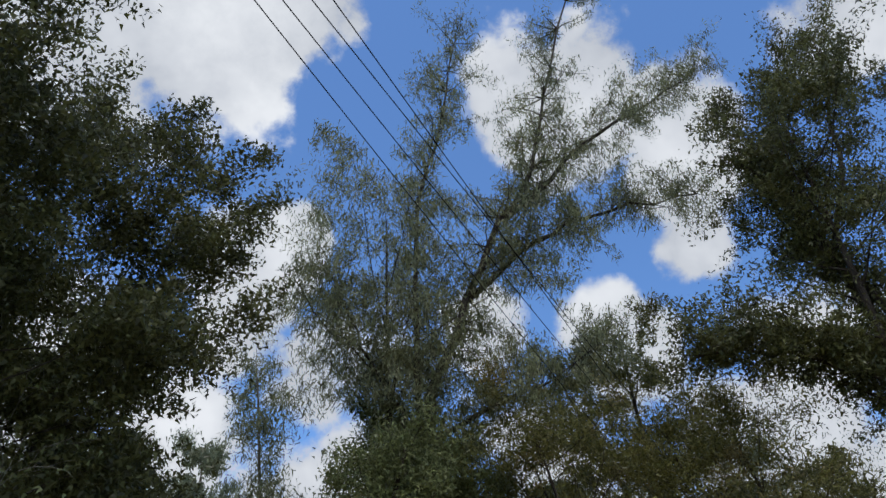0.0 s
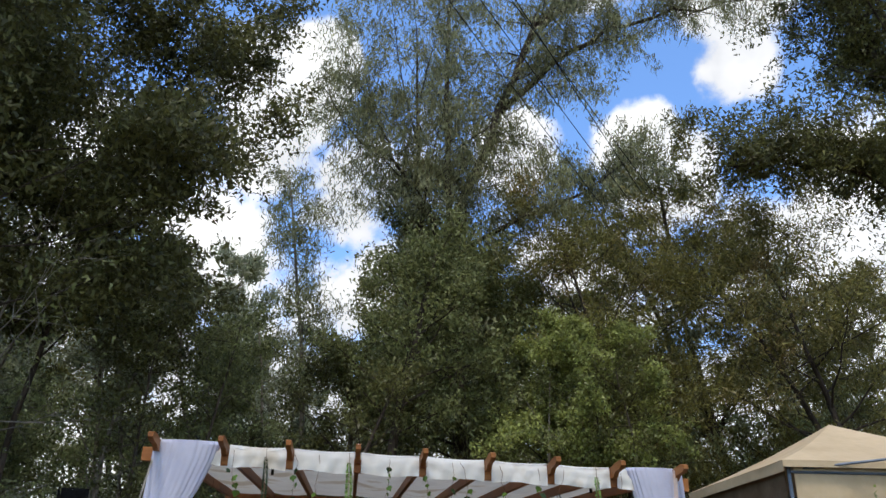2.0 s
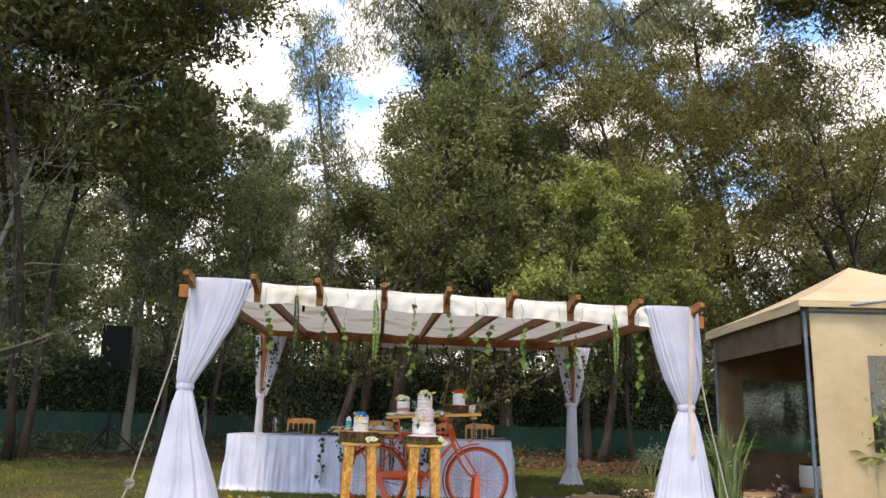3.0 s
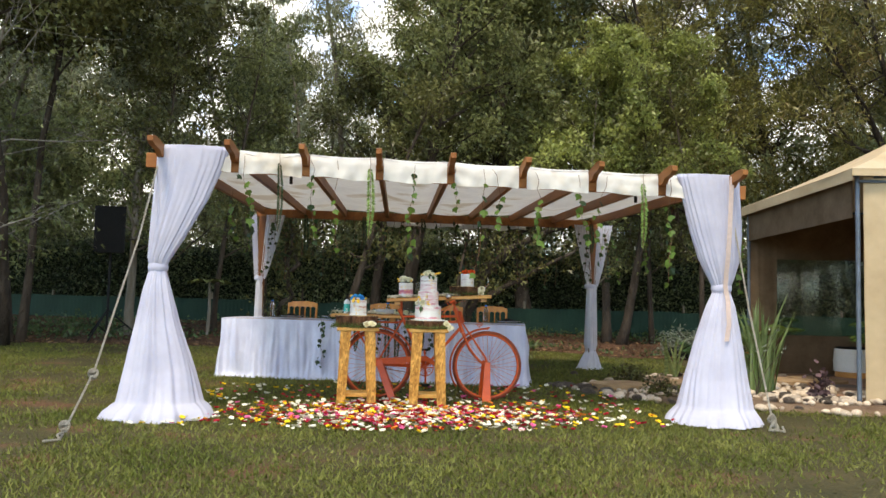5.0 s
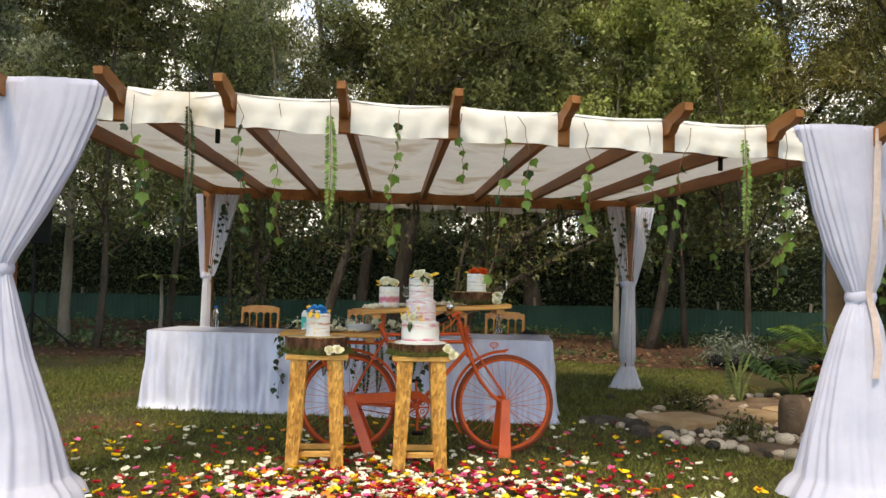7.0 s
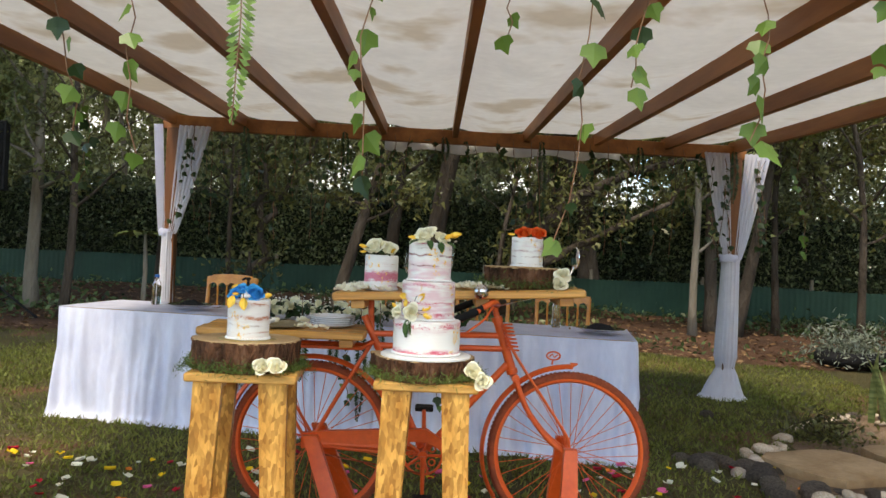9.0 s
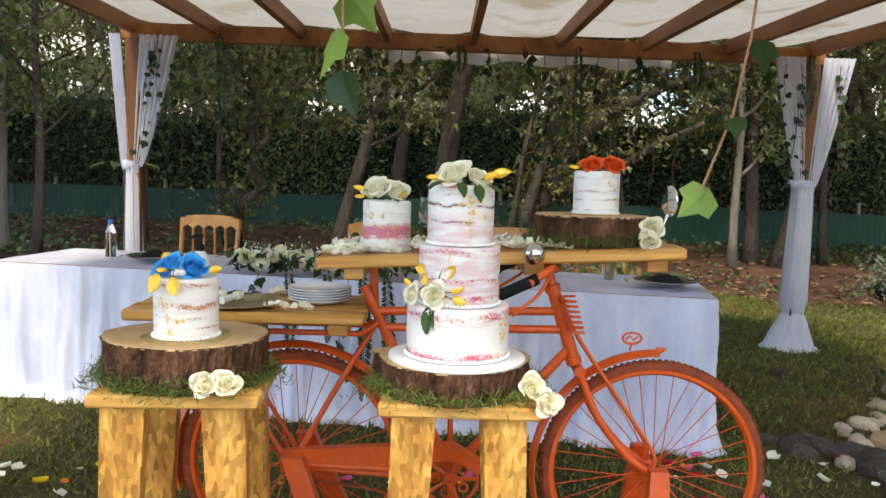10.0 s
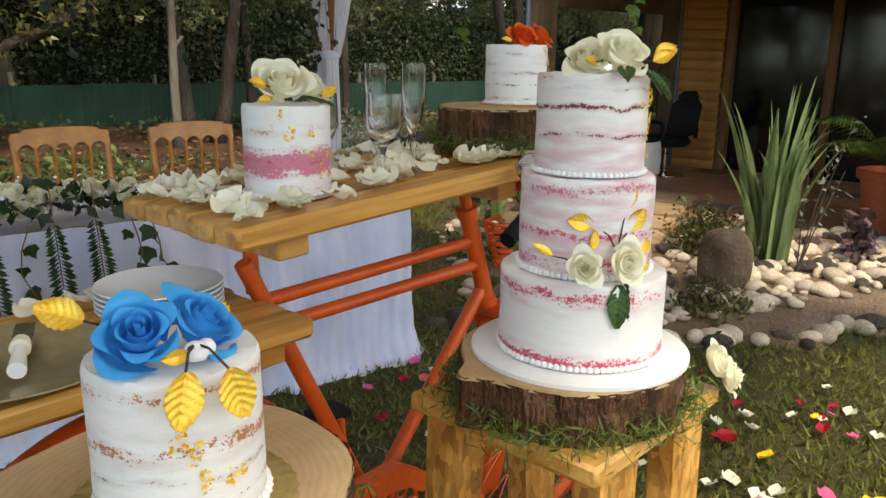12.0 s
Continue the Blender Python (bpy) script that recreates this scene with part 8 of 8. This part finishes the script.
# ---- timber building behind the tent ----
house = thing("timber_house", (0, 0, 0), "honey-coloured log-boarded house with dark glass doors", "house")
HA, HB = Vector((9.5, 7.4, 0)), Vector((9.42, 12.5, 0))
hd = (HB - HA).normalized()
hn = Vector((hd.y, -hd.x, 0))
M_board = mat("honey_boards", (0.48, 0.21, 0.06), (0.64, 0.33, 0.11), 0.5, 5, 0.08, stretch=(0.4, 0.4, 1), obj=0.12, fine=5)
HL = (HB - HA).length
ha = math.degrees(math.atan2(hd.y, hd.x))
for k in range(23):
    s = Soup()
    s.tube([(0, 0, 0), (0.62, 0, 0)], 0.066, 10)
    ob = part("board", s, M_board, house)
    q = HB - hd * 0.65
    ob.matrix_basis = pose(q.x, q.y, 0.06 + k * 0.115, 0, 0, ha)
s = Soup()
s.box((HL - 0.68, 0.05, 2.6), Matrix.Translation(HA + hd * (HL - 0.68) / 2 + hn * 0.08 + Vector((0, 0, 1.3))) @ Matrix.Rotation(radians(ha), 4, "Z"))
part("dark_glass", s, mat("dark_glass", (0.008, 0.007, 0.006), (0.014, 0.012, 0.010), 0.08, 3, 0, spec=0.5), house, "dark glass doors")
for t in (0.0, 1.2, 2.4, 3.3, HL - 0.72):
    s = Soup()
    s.box((0.09, 0.10, 2.6), Matrix.Translation(HA + hd * t + Vector((0, 0, 1.3))) @ Matrix.Rotation(radians(ha), 4, "Z"), 0.006)
    part("door_frame", s, mat("door_timber", (0.16, 0.075, 0.03), (0.26, 0.13, 0.055), 0.5, 6, 0.08, stretch=(1, 1, 0.2)) if "door_timber" not in bpy.data.materials else bpy.data.materials["door_timber"], house)
s = Soup()
s.box((HL + 0.8, 2.6, 0.12), Matrix.Translation(HA + hd * HL / 2 + hn * 0.9 + Vector((0, 0, 2.72))) @ Matrix.Rotation(radians(ha), 4, "Z"), 0.01)
part("roof", s, M_wood_redx, house)
s = Soup()
s.box((HL, 0.05, 2.6), Matrix.Translation(HA + hd * HL / 2 + hn * 2.0 + Vector((0, 0, 1.3))) @ Matrix.Rotation(radians(ha), 4, "Z"))
part("rear_wall", s, M_board, house)

# swivel chair and tub before the house
salon = thing("swivel_chair", (8.51, 12.05, 0.02), "black padded swivel chair on a chrome column", "chair", rz=160)
salon.scale = (0.84, 0.84, 0.80)
s = Soup()
s.lathe([(0.001, 0.0), (0.26, 0.0), (0.26, 0.02), (0.10, 0.04), (0.05, 0.06), (0.045, 0.30), (0.03, 0.31), (0.03, 0.42)], 28)
part("column", s, M_steel, salon, "chrome column and round base")
s = Soup()
s.box((0.52, 0.50, 0.15), pose(0, 0, 0.48), 0.07)
part("seat", s, M_black, salon)
s = Soup()
s.box((0.52, 0.16, 0.50), pose(0, 0.28, 0.80, -10), 0.075)
s.box((0.34, 0.13, 0.16), pose(0, 0.33, 1.08, -10), 0.06)
part("backrest", s, M_black, salon)
for x in (-0.29, 0.29):
    s = Soup()
    s.tube(curve([(x, 0.22, 0.52), (x, 0.2, 0.72), (x, -0.05, 0.74), (x, -0.2, 0.68), (x, -0.18, 0.5)], 8), 0.028, 10)
    part("armrest", s, M_black, salon)
tub = thing("white_tub", (8.0, 12.15, 0.05), "white ribbed plastic tub with a dark lid on a wooden base", "tub")
s = Soup()
s.lathe([(0.001, 0.05), (0.27, 0.05), (0.275, 0.08), (0.268, 0.12), (0.275, 0.2), (0.265, 0.24), (0.262, 0.34), (0.25, 0.38)], 36)
part("body", s, M_white, tub)
s = Soup()
s.lathe([(0.001, 0.36), (0.2, 0.365), (0.24, 0.385), (0.24, 0.40), (0.001, 0.41)], 30)
part("lid", s, M_black, tub, "dark lid")
s = Soup()
s.lathe([(0.001, -0.03), (0.25, -0.03), (0.25, 0.05), (0.001, 0.05)], 24)
part("wooden_base", s, M_board, tub)

# ---- odds and ends under the trees ----
for x, y in ((6.6, 14.95), (7.3, 14.8), (8.1, 15.4)):
    base = thing("tyre_planter", (x, y, ground_z(x, y) + 0.03), "old black car tyre laid flat as a planter", "tyre", "tyres along the bed")
    s = Soup()
    s.grid([[((0.28 + 0.09 * math.cos(b)) * math.cos(a), (0.28 + 0.09 * math.cos(b)) * math.sin(a), 0.085 + 0.085 * math.sin(b)) for b in np.linspace(0, 2 * math.pi, 12, endpoint=False)] for a in np.linspace(0, 2 * math.pi, 33)], closed=True)
    part("rubber_ring", s, M_black, base)
papaya = thing("young_papaya", (-2.2, 16.4, ground_z(-2.2, 16.4)), "young papaya plant with yellow-green leaves", "plant")
s = Soup()
s.tube([(0, 0, 0), (0.02, 0, 0.55), (0, 0, 1.05)], [0.035, 0.03, 0.022], 8)
part("stem", s, M_bark_pale, papaya)
for k in range(8):
    a = k * 0.8
    leaf_part(papaya, (0.05 * math.cos(a), 0.05 * math.sin(a), 1.05), (math.cos(a), math.sin(a), 0.25), 0.34, 0.20, L_bright, curl=0.4)
fallen = thing("fallen_branch", (-0.1, 13.4, 0.06), "dark fallen branch with crooked bare limbs", "branch")
rf, M_blackish = random.Random(3), mat("blackish_bark", (0.02, 0.016, 0.013), (0.05, 0.04, 0.033), 0.9, 8, 0.5)
for st, way, ln, r in (((0, 0, 0.1), (1, 0.3, 0.75), 1.6, 0.10), ((0.1, 0, 0.2), (1, 0.1, 0.25), 1.8, 0.05), ((0.3, 0.1, 0.3), (1, 0.4, 0.35), 1.5, 0.035), ((-0.2, 0, 0.05), (0.6, 0.2, 0.9), 1.1, 0.06)):
    pts, rad = grow(rf, st, way, ln, r, 8, 0.16, 0.02)
    s = Soup()
    s.tube(pts, rad, 7)
    part("limb", s, M_blackish, fallen, sharp=180)
twig = thing("silver_twig", (5.2, 9.62, 0.0), "thin wiry stems with small silvery leaves beside the flax", "plant")
rt = random.Random(91)
for lean, hi in (((0.25, -0.16), 0.95), ((0.13, -0.10), 0.78), ((-0.06, -0.02), 0.70), ((0.32, -0.12), 0.62)):
    pts = [Vector((lean[0] * f ** 1.5 + 0.015 * math.sin(f * 9), lean[1] * f, hi * f)) for f in np.linspace(0, 1, 12)]
    s = Soup()
    s.tube([tuple(p) for p in pts], [0.005 - 0.0003 * k for k in range(12)], 5)
    part("stem", s, M_bark_dark, twig)
    at = np.array([tuple(pts[rt.randrange(5, 12)] + Vector((rt.gauss(0, 0.015), rt.gauss(0, 0.015), rt.gauss(0, 0.02)))) for _ in range(10)])
    quads("leaves", leaf_faces(at, 0.05, 0.018, np.random.default_rng(int(hi * 100)), 0.1), bpy.data.materials["silver_leaves"], twig)
